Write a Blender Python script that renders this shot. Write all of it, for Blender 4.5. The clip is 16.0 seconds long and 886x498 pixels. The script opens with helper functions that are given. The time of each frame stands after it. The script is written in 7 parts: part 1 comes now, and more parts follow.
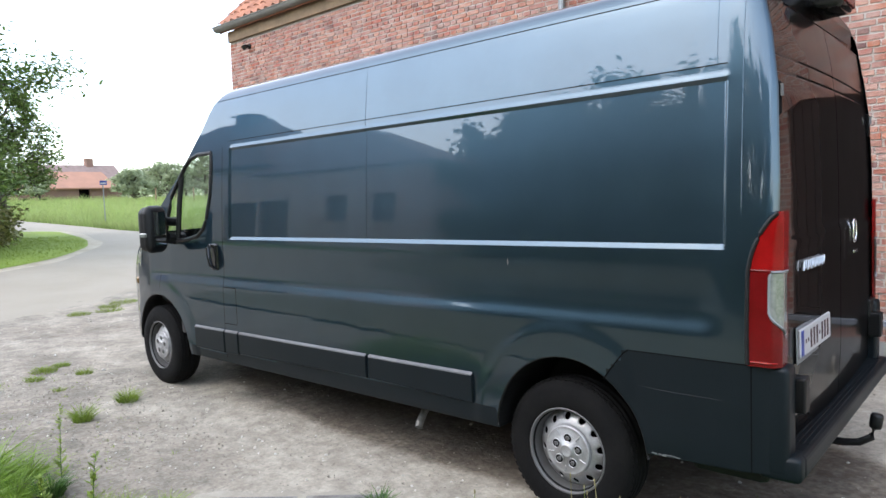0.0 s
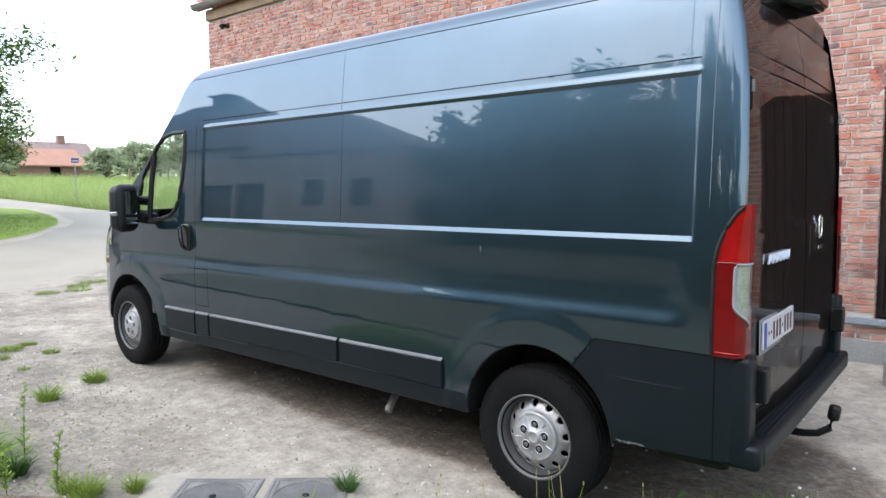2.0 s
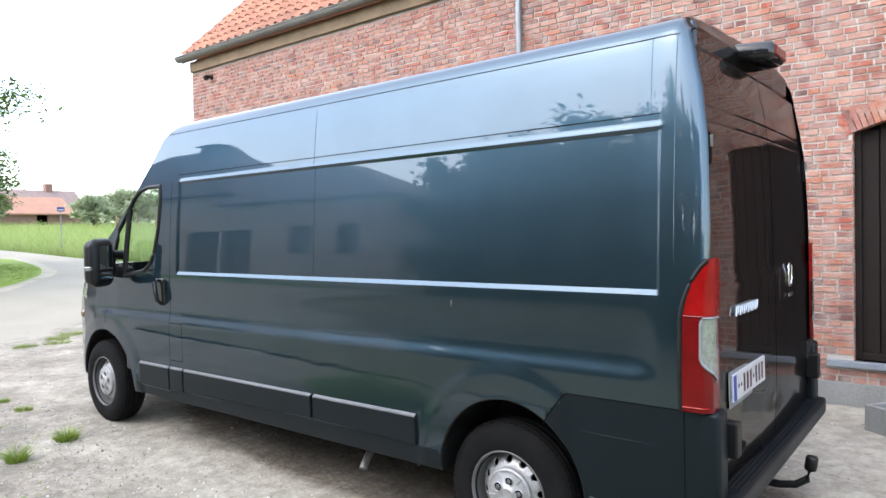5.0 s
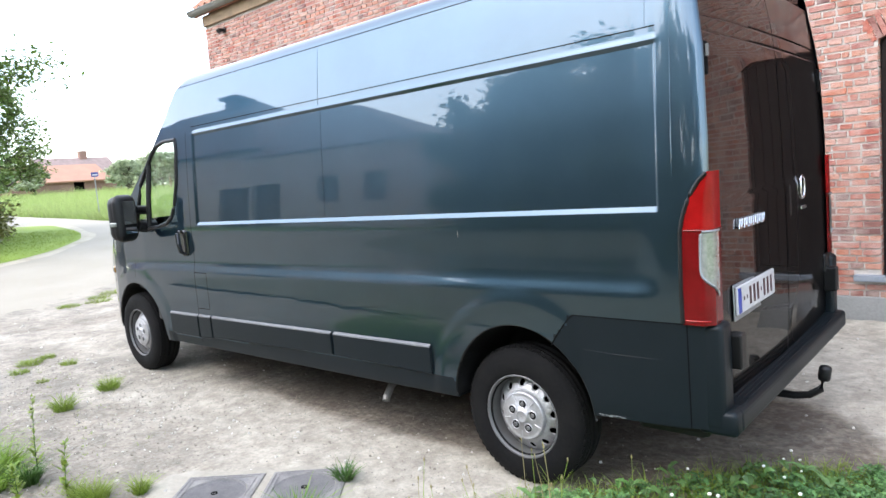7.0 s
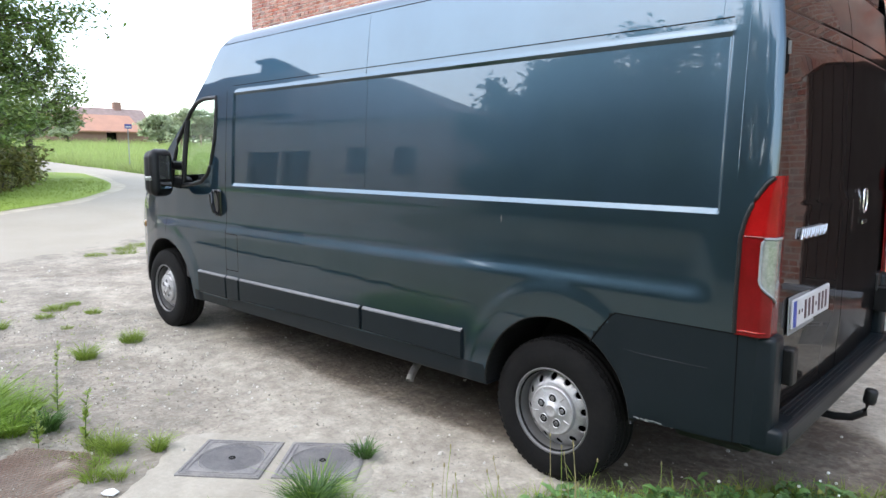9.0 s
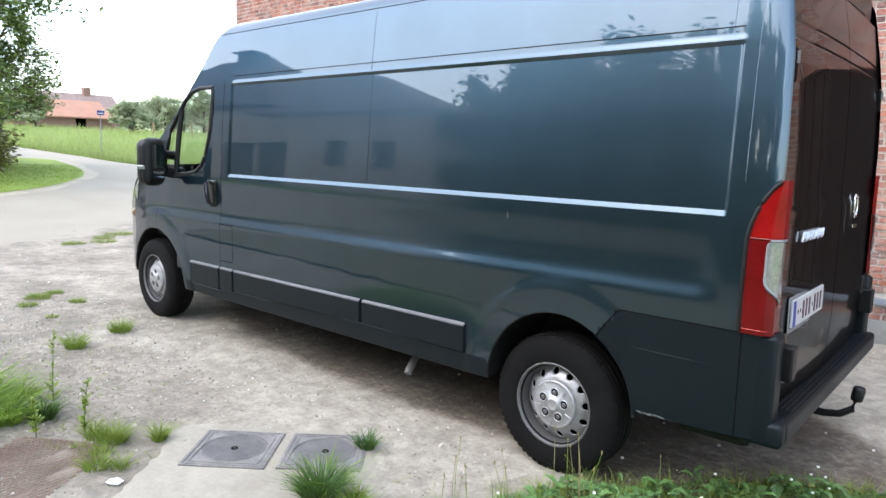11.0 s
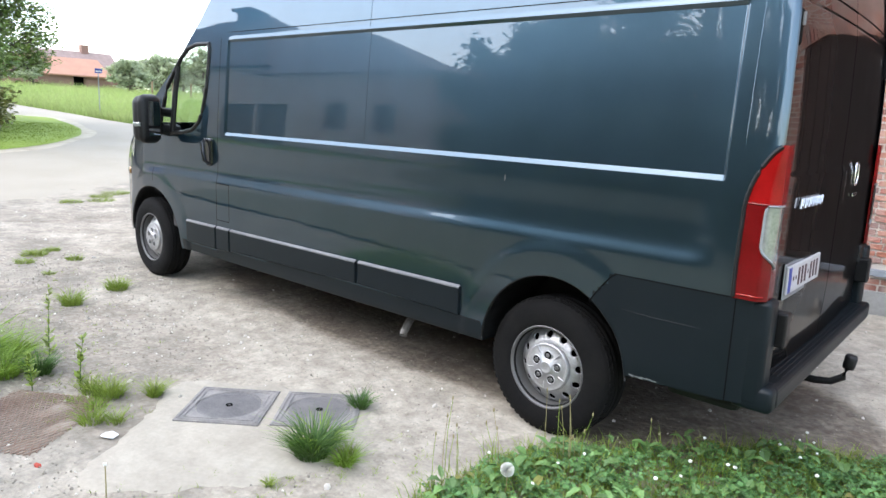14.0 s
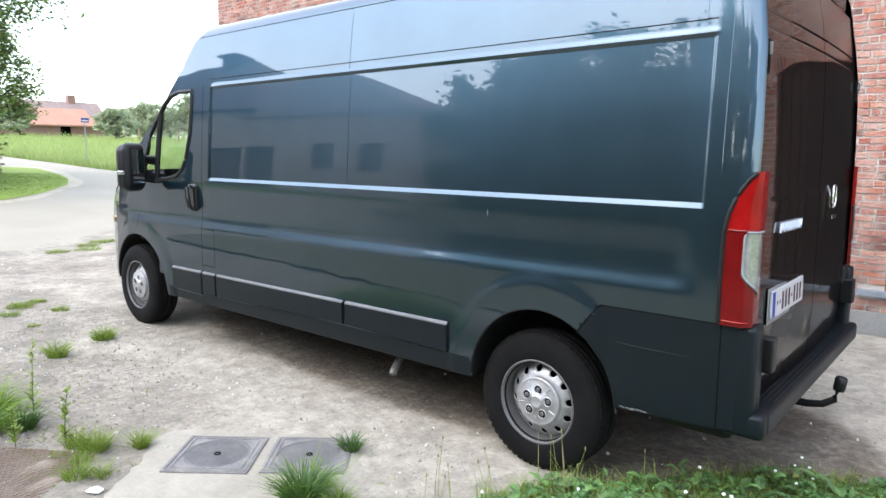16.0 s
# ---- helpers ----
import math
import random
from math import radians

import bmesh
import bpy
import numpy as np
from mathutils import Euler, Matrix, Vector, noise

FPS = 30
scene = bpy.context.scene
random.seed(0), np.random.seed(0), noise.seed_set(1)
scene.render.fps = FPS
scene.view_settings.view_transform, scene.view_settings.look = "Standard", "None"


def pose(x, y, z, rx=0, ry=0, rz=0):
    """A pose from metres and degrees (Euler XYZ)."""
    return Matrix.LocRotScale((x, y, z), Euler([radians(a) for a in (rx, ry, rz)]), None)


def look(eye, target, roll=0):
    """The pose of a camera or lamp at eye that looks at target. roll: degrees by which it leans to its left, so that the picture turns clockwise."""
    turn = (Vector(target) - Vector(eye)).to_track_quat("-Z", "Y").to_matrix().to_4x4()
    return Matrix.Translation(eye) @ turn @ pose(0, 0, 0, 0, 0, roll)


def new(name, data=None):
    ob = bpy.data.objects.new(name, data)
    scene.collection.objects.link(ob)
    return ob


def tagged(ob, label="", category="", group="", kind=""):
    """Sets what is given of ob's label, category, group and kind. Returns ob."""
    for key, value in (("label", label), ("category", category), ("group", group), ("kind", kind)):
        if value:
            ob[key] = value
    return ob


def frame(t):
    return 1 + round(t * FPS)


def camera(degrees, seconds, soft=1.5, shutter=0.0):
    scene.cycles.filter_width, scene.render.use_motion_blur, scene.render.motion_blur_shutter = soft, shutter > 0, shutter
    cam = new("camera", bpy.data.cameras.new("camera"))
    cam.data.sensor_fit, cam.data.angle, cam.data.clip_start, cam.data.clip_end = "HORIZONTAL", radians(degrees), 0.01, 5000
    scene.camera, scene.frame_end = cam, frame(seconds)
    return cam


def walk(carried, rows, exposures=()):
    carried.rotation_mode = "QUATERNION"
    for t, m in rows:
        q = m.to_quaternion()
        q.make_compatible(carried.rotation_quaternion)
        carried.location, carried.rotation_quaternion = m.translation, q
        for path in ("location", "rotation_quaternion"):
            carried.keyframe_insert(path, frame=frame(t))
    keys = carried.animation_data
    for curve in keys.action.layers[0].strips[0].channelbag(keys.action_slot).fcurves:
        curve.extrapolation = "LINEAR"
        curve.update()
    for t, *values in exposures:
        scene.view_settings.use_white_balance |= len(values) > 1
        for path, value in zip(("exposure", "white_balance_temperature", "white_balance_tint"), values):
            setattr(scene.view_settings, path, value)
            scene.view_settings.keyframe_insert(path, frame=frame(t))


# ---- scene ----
cam = camera(65.3, 16.0)
PATH = [
    (0, (1.762, -2.696, 1.516), (0.426, -1.214, 1.375), -2.1),
    (0.5, (1.755, -2.692, 1.508), (0.412, -1.223, 1.309), -1.9),
    (1, (1.771, -2.69, 1.501), (0.43, -1.217, 1.32), -1.6),
    (1.5, (1.78, -2.692, 1.5), (0.449, -1.21, 1.318), -1.6),
    (2, (1.781, -2.69, 1.504), (0.497, -1.167, 1.328), -0.5),
    (2.5, (1.799, -2.689, 1.505), (0.565, -1.122, 1.363), -0.8),
    (3, (1.791, -2.685, 1.494), (0.533, -1.142, 1.309), -1.9),
    (3.5, (1.792, -2.683, 1.494), (0.539, -1.137, 1.293), -1.4),
    (4, (1.794, -2.688, 1.498), (0.537, -1.142, 1.32), -1.0),
    (4.5, (1.806, -2.637, 1.549), (0.467, -1.153, 1.491), -0.1),
    (4.7, (1.822, -2.627, 1.563), (0.543, -1.09, 1.526), -0.7),
    (6.8, (1.969, -2.565, 1.507), (0.682, -1.05, 1.287), -5.3),
    (7, (1.971, -2.558, 1.495), (0.634, -1.085, 1.285), -4.8),
    (7.5, (1.95, -2.552, 1.484), (0.531, -1.165, 1.235), -4.2),
    (8, (1.926, -2.551, 1.469), (0.48, -1.202, 1.167), -2.5),
    (8.5, (1.878, -2.543, 1.489), (0.479, -1.136, 1.24), -0.8),
    (10.8, (1.749, -2.694, 1.5), (0.408, -1.241, 1.2), 1.4),
    (11, (1.745, -2.704, 1.499), (0.428, -1.224, 1.223), 1.5),
    (11.5, (1.753, -2.692, 1.501), (0.487, -1.172, 1.205), 1.1),
    (12, (1.762, -2.694, 1.491), (0.532, -1.145, 1.191), 1.8),
    (12.5, (1.756, -2.701, 1.49), (0.491, -1.184, 1.175), 1.8),
    (13, (1.766, -2.698, 1.484), (0.564, -1.133, 1.163), 3.9),
    (13.5, (1.759, -2.696, 1.482), (0.493, -1.184, 1.146), 1.6),
    (14, (1.75, -2.682, 1.474), (0.447, -1.211, 1.102), 2.5),
    (14.5, (1.748, -2.68, 1.475), (0.455, -1.201, 1.103), 2.5),
    (15, (1.742, -2.682, 1.473), (0.487, -1.17, 1.096), 3.3),
    (15.5, (1.758, -2.684, 1.485), (0.474, -1.184, 1.169), 1.0),
    (16, (1.773, -2.66, 1.486), (0.476, -1.162, 1.214), 0.4),
]
walk(cam, [(t, look(eye, target, roll)) for t, eye, target, roll in PATH], exposures=[(0, 2.08), (1.5, 2.17), (3.5, 2.31), (4.5, 2.36), (7, 2.60), (7.5, 2.46), (8, 2.30), (8.7, 2.28), (11, 2.36), (12.5, 2.48), (13.5, 2.50), (14.5, 2.46), (16, 2.50)])

# ---- light ----
world = bpy.data.worlds.new("overcast_sky")
scene.world = world
world.use_nodes = True
wn = world.node_tree.nodes
sky = wn.new("ShaderNodeTexSky")
sky.sky_type = "NISHITA"
sky.sun_disc = False
sky.sun_elevation, sky.sun_rotation = radians(48), radians(200)
sky.air_density, sky.dust_density, sky.ozone_density = 1.0, 1.2, 1.0
wn["Background"].inputs["Strength"].default_value = 0.15
pale = wn.new("ShaderNodeHueSaturation")  # cloud cover takes the blue out of the sky
pale.inputs["Saturation"].default_value = 0.72
world.node_tree.links.new(sky.outputs[0], pale.inputs["Color"])
world.node_tree.links.new(pale.outputs[0], wn["Background"].inputs["Color"])
sun_data = bpy.data.lights.new("sun", "SUN")
sun_data.energy, sun_data.angle, sun_data.color = 0.62, radians(140), (1.0, 0.985, 0.96)
sun_lamp = new("sun", sun_data)
sun_lamp.matrix_world = look((-8, -10, 20), (0, 0, 0))

# ---- materials ----


def mat(name, color, rough=0.6, metal=0.0, alt=None, scale=8.0, fine=60.0, bump=0.0, bump_scale=None, coat=0.0, spec=0.5, each=0.0, island=False, detail=6.0, thin=0.0, coat_ior=1.5):
    """A surface: two scales of noise between two colours, fine relief, and a little variation from piece to piece."""
    m = bpy.data.materials.new(name)
    m.use_nodes = True
    nt = m.node_tree
    n, l = nt.nodes, nt.links
    b = n["Principled BSDF"]
    b.inputs["Roughness"].default_value = rough
    b.inputs["Metallic"].default_value = metal
    b.inputs["Coat Weight"].default_value = coat
    b.inputs["Coat Roughness"].default_value = 0.02
    b.inputs["Coat IOR"].default_value = coat_ior
    b.inputs["Specular IOR Level"].default_value = spec
    alt = alt or tuple(c * 0.75 for c in color)
    geo = n.new("ShaderNodeNewGeometry")
    big = n.new("ShaderNodeTexNoise")
    big.inputs["Scale"].default_value, big.inputs["Detail"].default_value = scale, detail
    small = n.new("ShaderNodeTexNoise")
    small.inputs["Scale"].default_value, small.inputs["Detail"].default_value = fine, 4.0
    l.new(geo.outputs["Position"], big.inputs["Vector"])
    l.new(geo.outputs["Position"], small.inputs["Vector"])
    add = n.new("ShaderNodeMath")
    add.operation = "MULTIPLY_ADD"
    l.new(small.outputs["Fac"], add.inputs[0])
    add.inputs[1].default_value = 0.6
    l.new(big.outputs["Fac"], add.inputs[2])
    ramp = n.new("ShaderNodeMapRange")
    ramp.inputs["From Min"].default_value, ramp.inputs["From Max"].default_value = 0.58, 1.02
    l.new(add.outputs[0], ramp.inputs["Value"])
    mix = n.new("ShaderNodeMix")
    mix.data_type = "RGBA"
    mix.inputs[6].default_value, mix.inputs[7].default_value = (*color, 1), (*alt, 1)
    l.new(ramp.outputs[0], mix.inputs[0])
    out = mix.outputs[2]
    if each:
        hsv = n.new("ShaderNodeHueSaturation")
        rnd = n.new("ShaderNodeObjectInfo")
        val = n.new("ShaderNodeMapRange")
        val.inputs["To Min"].default_value, val.inputs["To Max"].default_value = 1 - each, 1 + each
        l.new(geo.outputs["Random Per Island"] if island else rnd.outputs["Random"], val.inputs["Value"])
        l.new(val.outputs[0], hsv.inputs["Value"])
        hue = n.new("ShaderNodeMapRange")
        hue.inputs["To Min"].default_value, hue.inputs["To Max"].default_value = 0.5 - 0.03 * each, 0.5 + 0.03 * each
        l.new(val.outputs[0], hue.inputs["Value"])
        l.new(out, hsv.inputs["Color"])
        out = hsv.outputs[0]
    l.new(out, b.inputs["Base Color"])
    if bump:
        bp = n.new("ShaderNodeBump")
        bp.inputs["Strength"].default_value = bump
        bp.inputs["Distance"].default_value = 0.02
        bn = n.new("ShaderNodeTexNoise")
        bn.inputs["Scale"].default_value, bn.inputs["Detail"].default_value = bump_scale or fine, 5.0
        l.new(geo.outputs["Position"], bn.inputs["Vector"])
        l.new(bn.outputs["Fac"], bp.inputs["Height"])
        l.new(bp.outputs[0], b.inputs["Normal"])
    if thin:
        tl, mx = n.new("ShaderNodeBsdfTranslucent"), n.new("ShaderNodeMixShader")
        mx.inputs[0].default_value = thin
        l.new(out, tl.inputs["Color"])
        l.new(b.outputs[0], mx.inputs[1])
        l.new(tl.outputs[0], mx.inputs[2])
        l.new(mx.outputs[0], n["Material Output"].inputs["Surface"])
    return m


def glass(name, tint=(0.9, 0.95, 0.93), rough=0.0):
    m = bpy.data.materials.new(name)
    m.use_nodes = True
    n, l = m.node_tree.nodes, m.node_tree.links
    n.remove(n["Principled BSDF"])
    tr, gl, mx, fr = n.new("ShaderNodeBsdfTransparent"), n.new("ShaderNodeBsdfGlossy"), n.new("ShaderNodeMixShader"), n.new("ShaderNodeLayerWeight")
    tr.inputs[0].default_value = (*tint, 1)
    gl.inputs["Roughness"].default_value = rough
    power, fac = n.new("ShaderNodeMath"), n.new("ShaderNodeMath")
    power.operation, fac.operation = "POWER", "MULTIPLY_ADD"
    fr.inputs["Blend"].default_value = 0.5
    l.new(fr.outputs["Facing"], power.inputs[0])
    power.inputs[1].default_value = 4.0
    l.new(power.outputs[0], fac.inputs[0])
    fac.inputs[1].default_value, fac.inputs[2].default_value = 0.7, 0.05
    l.new(fac.outputs[0], mx.inputs[0])
    l.new(tr.outputs[0], mx.inputs[1])
    l.new(gl.outputs[0], mx.inputs[2])
    l.new(mx.outputs[0], n["Material Output"].inputs["Surface"])
    return m


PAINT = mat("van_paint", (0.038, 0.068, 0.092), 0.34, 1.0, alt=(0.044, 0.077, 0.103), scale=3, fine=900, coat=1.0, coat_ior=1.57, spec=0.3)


def dull_tail_faces(m):
    """Dark flakes that stay dark at a glancing angle; tail-facing panels get a weaker coat and a darker base."""
    n, l = m.node_tree.nodes, m.node_tree.links
    b = n["Principled BSDF"]
    b.inputs["Specular Tint"].default_value = (0.22, 0.25, 0.28, 1)
    sep, tail_mask, patch = n.new("ShaderNodeSeparateXYZ"), n.new("ShaderNodeMapRange"), n.new("ShaderNodeTexNoise")
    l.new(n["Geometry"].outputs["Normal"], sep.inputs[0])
    tail_mask.inputs["From Min"].default_value, tail_mask.inputs["From Max"].default_value = 0.75, 0.95
    tail_mask.inputs["To Min"].default_value, tail_mask.inputs["To Max"].default_value = 1.0, 0.56
    l.new(sep.outputs["X"], tail_mask.inputs["Value"])
    patch.inputs["Scale"].default_value, patch.inputs["Detail"].default_value = 4.0, 6.0
    l.new(n["Geometry"].outputs["Position"], patch.inputs["Vector"])
    rough = n.new("ShaderNodeMapRange")
    rough.inputs["To Min"].default_value, rough.inputs["To Max"].default_value = 0.30, 0.38
    l.new(patch.outputs["Fac"], rough.inputs["Value"])
    l.new(rough.outputs[0], b.inputs["Roughness"])
    l.new(tail_mask.outputs[0], b.inputs["Coat Weight"])
    # tail-facing panels blend to a darker, less metallic base
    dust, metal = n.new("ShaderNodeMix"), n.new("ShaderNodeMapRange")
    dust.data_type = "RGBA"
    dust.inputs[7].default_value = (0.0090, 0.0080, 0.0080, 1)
    tail_mix = n.new("ShaderNodeMapRange")
    for node, lo, hi in ((tail_mix, 1.0, 0.0), (metal, 0.7, 1.0)):
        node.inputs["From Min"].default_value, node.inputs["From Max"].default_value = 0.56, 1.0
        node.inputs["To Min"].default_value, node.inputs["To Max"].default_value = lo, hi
        l.new(tail_mask.outputs[0], node.inputs["Value"])
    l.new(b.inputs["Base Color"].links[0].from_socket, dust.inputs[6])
    l.new(tail_mix.outputs[0], dust.inputs[0])
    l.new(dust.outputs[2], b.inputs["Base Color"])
    l.new(metal.outputs[0], b.inputs["Metallic"])


dull_tail_faces(PAINT)
SATIN = mat("satin_bumper_plastic", (0.0042, 0.0072, 0.0090), 0.42, alt=(0.0056, 0.0090, 0.0112), scale=5, fine=220, bump=0.03, bump_scale=500, spec=0.19)
# paler copy of the strip plastic, holding the top edge's highlight
STRIP = mat("lit_strip_edge", (0.085, 0.088, 0.092), 0.45, alt=(0.12, 0.12, 0.12), scale=14, fine=120)
BLACK = mat("black_plastic", (0.0035, 0.0035, 0.004), 0.45, alt=(0.010, 0.010, 0.010), scale=9, fine=150, bump=0.05, bump_scale=400, spec=0.3)
GLOSS_BLACK = mat("gloss_black", (0.008, 0.008, 0.009), 0.12, alt=(0.012, 0.012, 0.012), scale=6)
RUBBER = mat("tyre_rubber", (0.0045, 0.0045, 0.0047), 0.85, alt=(0.0085, 0.008, 0.0075), scale=7, fine=50, bump=0.2, bump_scale=150, spec=0.12)
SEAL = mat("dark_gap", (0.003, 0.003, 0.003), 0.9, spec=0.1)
STEEL = mat("wheel_steel", (0.13, 0.13, 0.13), 0.55, 0.4, alt=(0.11, 0.105, 0.10), scale=14, fine=90)
CHROME = mat("chrome", (0.72, 0.72, 0.74), 0.22, 1.0, alt=(0.7, 0.7, 0.72), scale=9)
SILVER = mat("silver_paint", (0.42, 0.42, 0.425), 0.42, 0.6, alt=(0.31, 0.305, 0.30), scale=18, fine=120)
LENS_CORE = mat("lens_core", (0.17, 0.185, 0.155), 0.15, 0.3, alt=(0.28, 0.29, 0.26), scale=40, fine=160, coat=0.6)
REDLENS = mat("red_lens", (0.12, 0.003, 0.004), 0.25, alt=(0.09, 0.002, 0.002), scale=12, fine=200, coat=0.1, spec=0.25)
BRIGHTRED = mat("bright_red_lens", (0.27, 0.006, 0.006), 0.25, alt=(0.20, 0.003, 0.003), scale=12, fine=200, coat=0.08, thin=0.08, spec=0.2)
CLEARLENS = mat("clear_lens", (0.30, 0.31, 0.29), 0.12, 0.3, alt=(0.17, 0.19, 0.17), scale=16, fine=90, coat=0.8)
AMBER = mat("amber_lens", (0.16, 0.085, 0.012), 0.2, alt=(0.12, 0.06, 0.01), coat=0.5)
WHITE = mat("white_plate", (0.45, 0.44, 0.44), 0.4, alt=(0.39, 0.38, 0.38), scale=20)
EU_BLUE = mat("plate_blue", (0.0156, 0.039, 0.273), 0.4)
PLATE_RED = mat("plate_red", (0.045, 0.010, 0.014), 0.5)
DARK_TRIM = mat("cab_trim", (0.0234, 0.0234, 0.025), 0.8, alt=(0.0351, 0.0351, 0.039))
GLASS = glass("window_glass")
MIRROR = mat("mirror_glass", (0.85, 0.87, 0.88), 0.02, 1.0, alt=(0.84, 0.86, 0.87))
GROUND = mat("field_earth", (0.15, 0.22, 0.045), 0.95, alt=(0.22, 0.26, 0.075), scale=0.35, fine=6, bump=0.6, bump_scale=14)
WEEDY = mat("dry_weedy_ground", (0.135, 0.130, 0.075), 0.95, alt=(0.20, 0.18, 0.12), scale=1.2, fine=18, bump=0.6, bump_scale=30)
GRAVEL = mat("dusty_gravel", (0.280, 0.250, 0.200), 0.95, alt=(0.165, 0.148, 0.118), scale=2.0, fine=42, bump=0.6, bump_scale=32, detail=9.0)
ASPHALT = mat("worn_asphalt", (0.262, 0.235, 0.182), 0.9, alt=(0.30, 0.27, 0.215), scale=0.7, fine=90, bump=0.3, bump_scale=140)
KERB = mat("kerb_concrete", (0.42, 0.37, 0.28), 0.9, alt=(0.30, 0.26, 0.19), scale=3, fine=40, bump=0.3)
CONCRETE = mat("plinth_concrete", (0.234, 0.2301, 0.2184), 0.9, alt=(0.1716, 0.1677, 0.156), scale=2.5, fine=45, bump=0.3)
SCREED = mat("pale_screed", (0.275, 0.251, 0.204), 0.93, alt=(0.232, 0.208, 0.167), scale=3, fine=45, bump=0.16, bump_scale=110)
DIRT = mat("brown_dirt", (0.1794, 0.1443, 0.1092), 0.95, alt=(0.2418, 0.2106, 0.1677), scale=5, fine=60, bump=0.4)
MORTAR = mat("lime_mortar", (0.47, 0.43, 0.385), 0.95, alt=(0.37, 0.33, 0.29), scale=5, fine=70, bump=0.3)


def brick_mat(name, island):
    """Old bricks: each one its own red, purple, orange or pale pink, with lime bloom and grit."""
    m = mat(name, (0.4, 0.4, 0.4), 0.92, scale=9, fine=55, bump=0.5, bump_scale=70)
    n, l = m.node_tree.nodes, m.node_tree.links
    ramp = n.new("ShaderNodeValToRGB")
    src = n.new("ShaderNodeNewGeometry").outputs["Random Per Island"] if island else n.new("ShaderNodeObjectInfo").outputs["Random"]
    l.new(src, ramp.inputs[0])
    e = ramp.color_ramp.elements
    e[0].position, e[0].color = 0.0, (0.24, 0.075, 0.05, 1)
    e[1].position, e[1].color = 1.0, (0.29, 0.065, 0.034, 1)
    for p, c in ((0.14, (0.312, 0.1209, 0.0741)), (0.3, (0.2574, 0.0936, 0.0663)), (0.42, (0.1053, 0.0507, 0.0452)), (0.5, (0.2808, 0.1053, 0.0702)), (0.62, (0.3588, 0.1716, 0.117)), (0.74, (0.3276, 0.1014, 0.0484)), (0.86, (0.2106, 0.0819, 0.0663))):
        k = e.new(p)
        k.color = (*c, 1)
    old = n["Mix"]
    bloom = n.new("ShaderNodeMix")
    bloom.data_type = "RGBA"
    blot = n.new("ShaderNodeTexNoise")
    blot.inputs["Scale"].default_value, blot.inputs["Detail"].default_value = 7.0, 8.0
    l.new(n["Geometry"].outputs["Position"], blot.inputs["Vector"])
    mr = n.new("ShaderNodeMapRange")
    mr.inputs["From Min"].default_value, mr.inputs["From Max"].default_value, mr.inputs["To Max"].default_value = 0.38, 0.75, 0.70
    l.new(blot.outputs["Fac"], mr.inputs["Value"])
    l.new(mr.outputs[0], bloom.inputs[0])
    l.new(ramp.outputs[0], bloom.inputs[6])
    bloom.inputs[7].default_value = (0.46, 0.36, 0.31, 1)
    l.new(bloom.outputs[2], n["Principled BSDF"].inputs["Base Color"])
    return m


BRICK = brick_mat("old_red_brick", False)
BRICKS = brick_mat("old_red_brickwork", True)
TILES = mat("clay_pantiles", (0.3588, 0.156, 0.0897), 0.85, alt=(0.2808, 0.1248, 0.078), scale=3, fine=30, each=0.2, bump=0.2, island=True)
# distant barn tiles, paled in the colour itself for haze
HAZED_TILE = mat("hazed_tile", (0.36, 0.185, 0.12), 0.9, alt=(0.29, 0.155, 0.105), scale=0.8, fine=8)
TILE = mat("clay_roof_tile", (0.3588, 0.156, 0.0897), 0.85, alt=(0.2808, 0.1248, 0.078), scale=3, fine=30, each=0.2, bump=0.2)
ZINC = mat("zinc_gutter", (0.1326, 0.1287, 0.117), 0.55, 0.4, alt=(0.1872, 0.1794, 0.156), scale=3, fine=30)
FASCIA = mat("weathered_fascia", (0.23, 0.155, 0.09), 0.85, alt=(0.15, 0.105, 0.062), scale=4, fine=40)
BLUESTONE = mat("bluestone_sill", (0.156, 0.1755, 0.2028), 0.6, alt=(0.2106, 0.2262, 0.2496), scale=6, fine=60)
SHUTTER = mat("dark_shutter_wood", (0.012, 0.0085, 0.0075), 0.7, alt=(0.019, 0.014, 0.012), scale=4, fine=40, bump=0.2, spec=0.12)
CAST_IRON = mat("cast_manhole_iron", (0.15, 0.142, 0.138), 0.75, 0.15, alt=(0.26, 0.245, 0.225), scale=9, fine=80, bump=0.25)
LID_IRON = mat("worn_lid_iron", (0.125, 0.118, 0.118), 0.7, 0.15, alt=(0.20, 0.19, 0.18), scale=9, fine=80, bump=0.2)
PIPE = mat("aluminised_pipe", (0.234, 0.2223, 0.2067), 0.5, 0.35, alt=(0.156, 0.1404, 0.1248), scale=20, fine=90)
RUST = mat("rusty_grate", (0.20, 0.125, 0.088), 0.85, 0.05, alt=(0.27, 0.21, 0.16), scale=6, fine=50, bump=0.3)
BARK = mat("bark", (0.0585, 0.0468, 0.0351), 0.95, alt=(0.0936, 0.078, 0.0624), scale=10, fine=50, bump=0.6)
LEAF = mat("tree_leaf", (0.070, 0.135, 0.030), 0.5, alt=(0.150, 0.195, 0.050), scale=2, fine=9, each=0.5, island=True, thin=0.34)
HEDGE_LEAF = mat("olive_hedge_leaf", (0.120, 0.140, 0.035), 0.55, alt=(0.185, 0.165, 0.055), scale=2, fine=9, each=0.5, island=True, thin=0.3)
# distance haze is put into this pale leaf colour
LEAF_FAR = mat("hazed_foliage", (0.27, 0.33, 0.20), 0.9, alt=(0.34, 0.37, 0.23), scale=0.6, fine=4, each=0.12, island=True, thin=0.5)
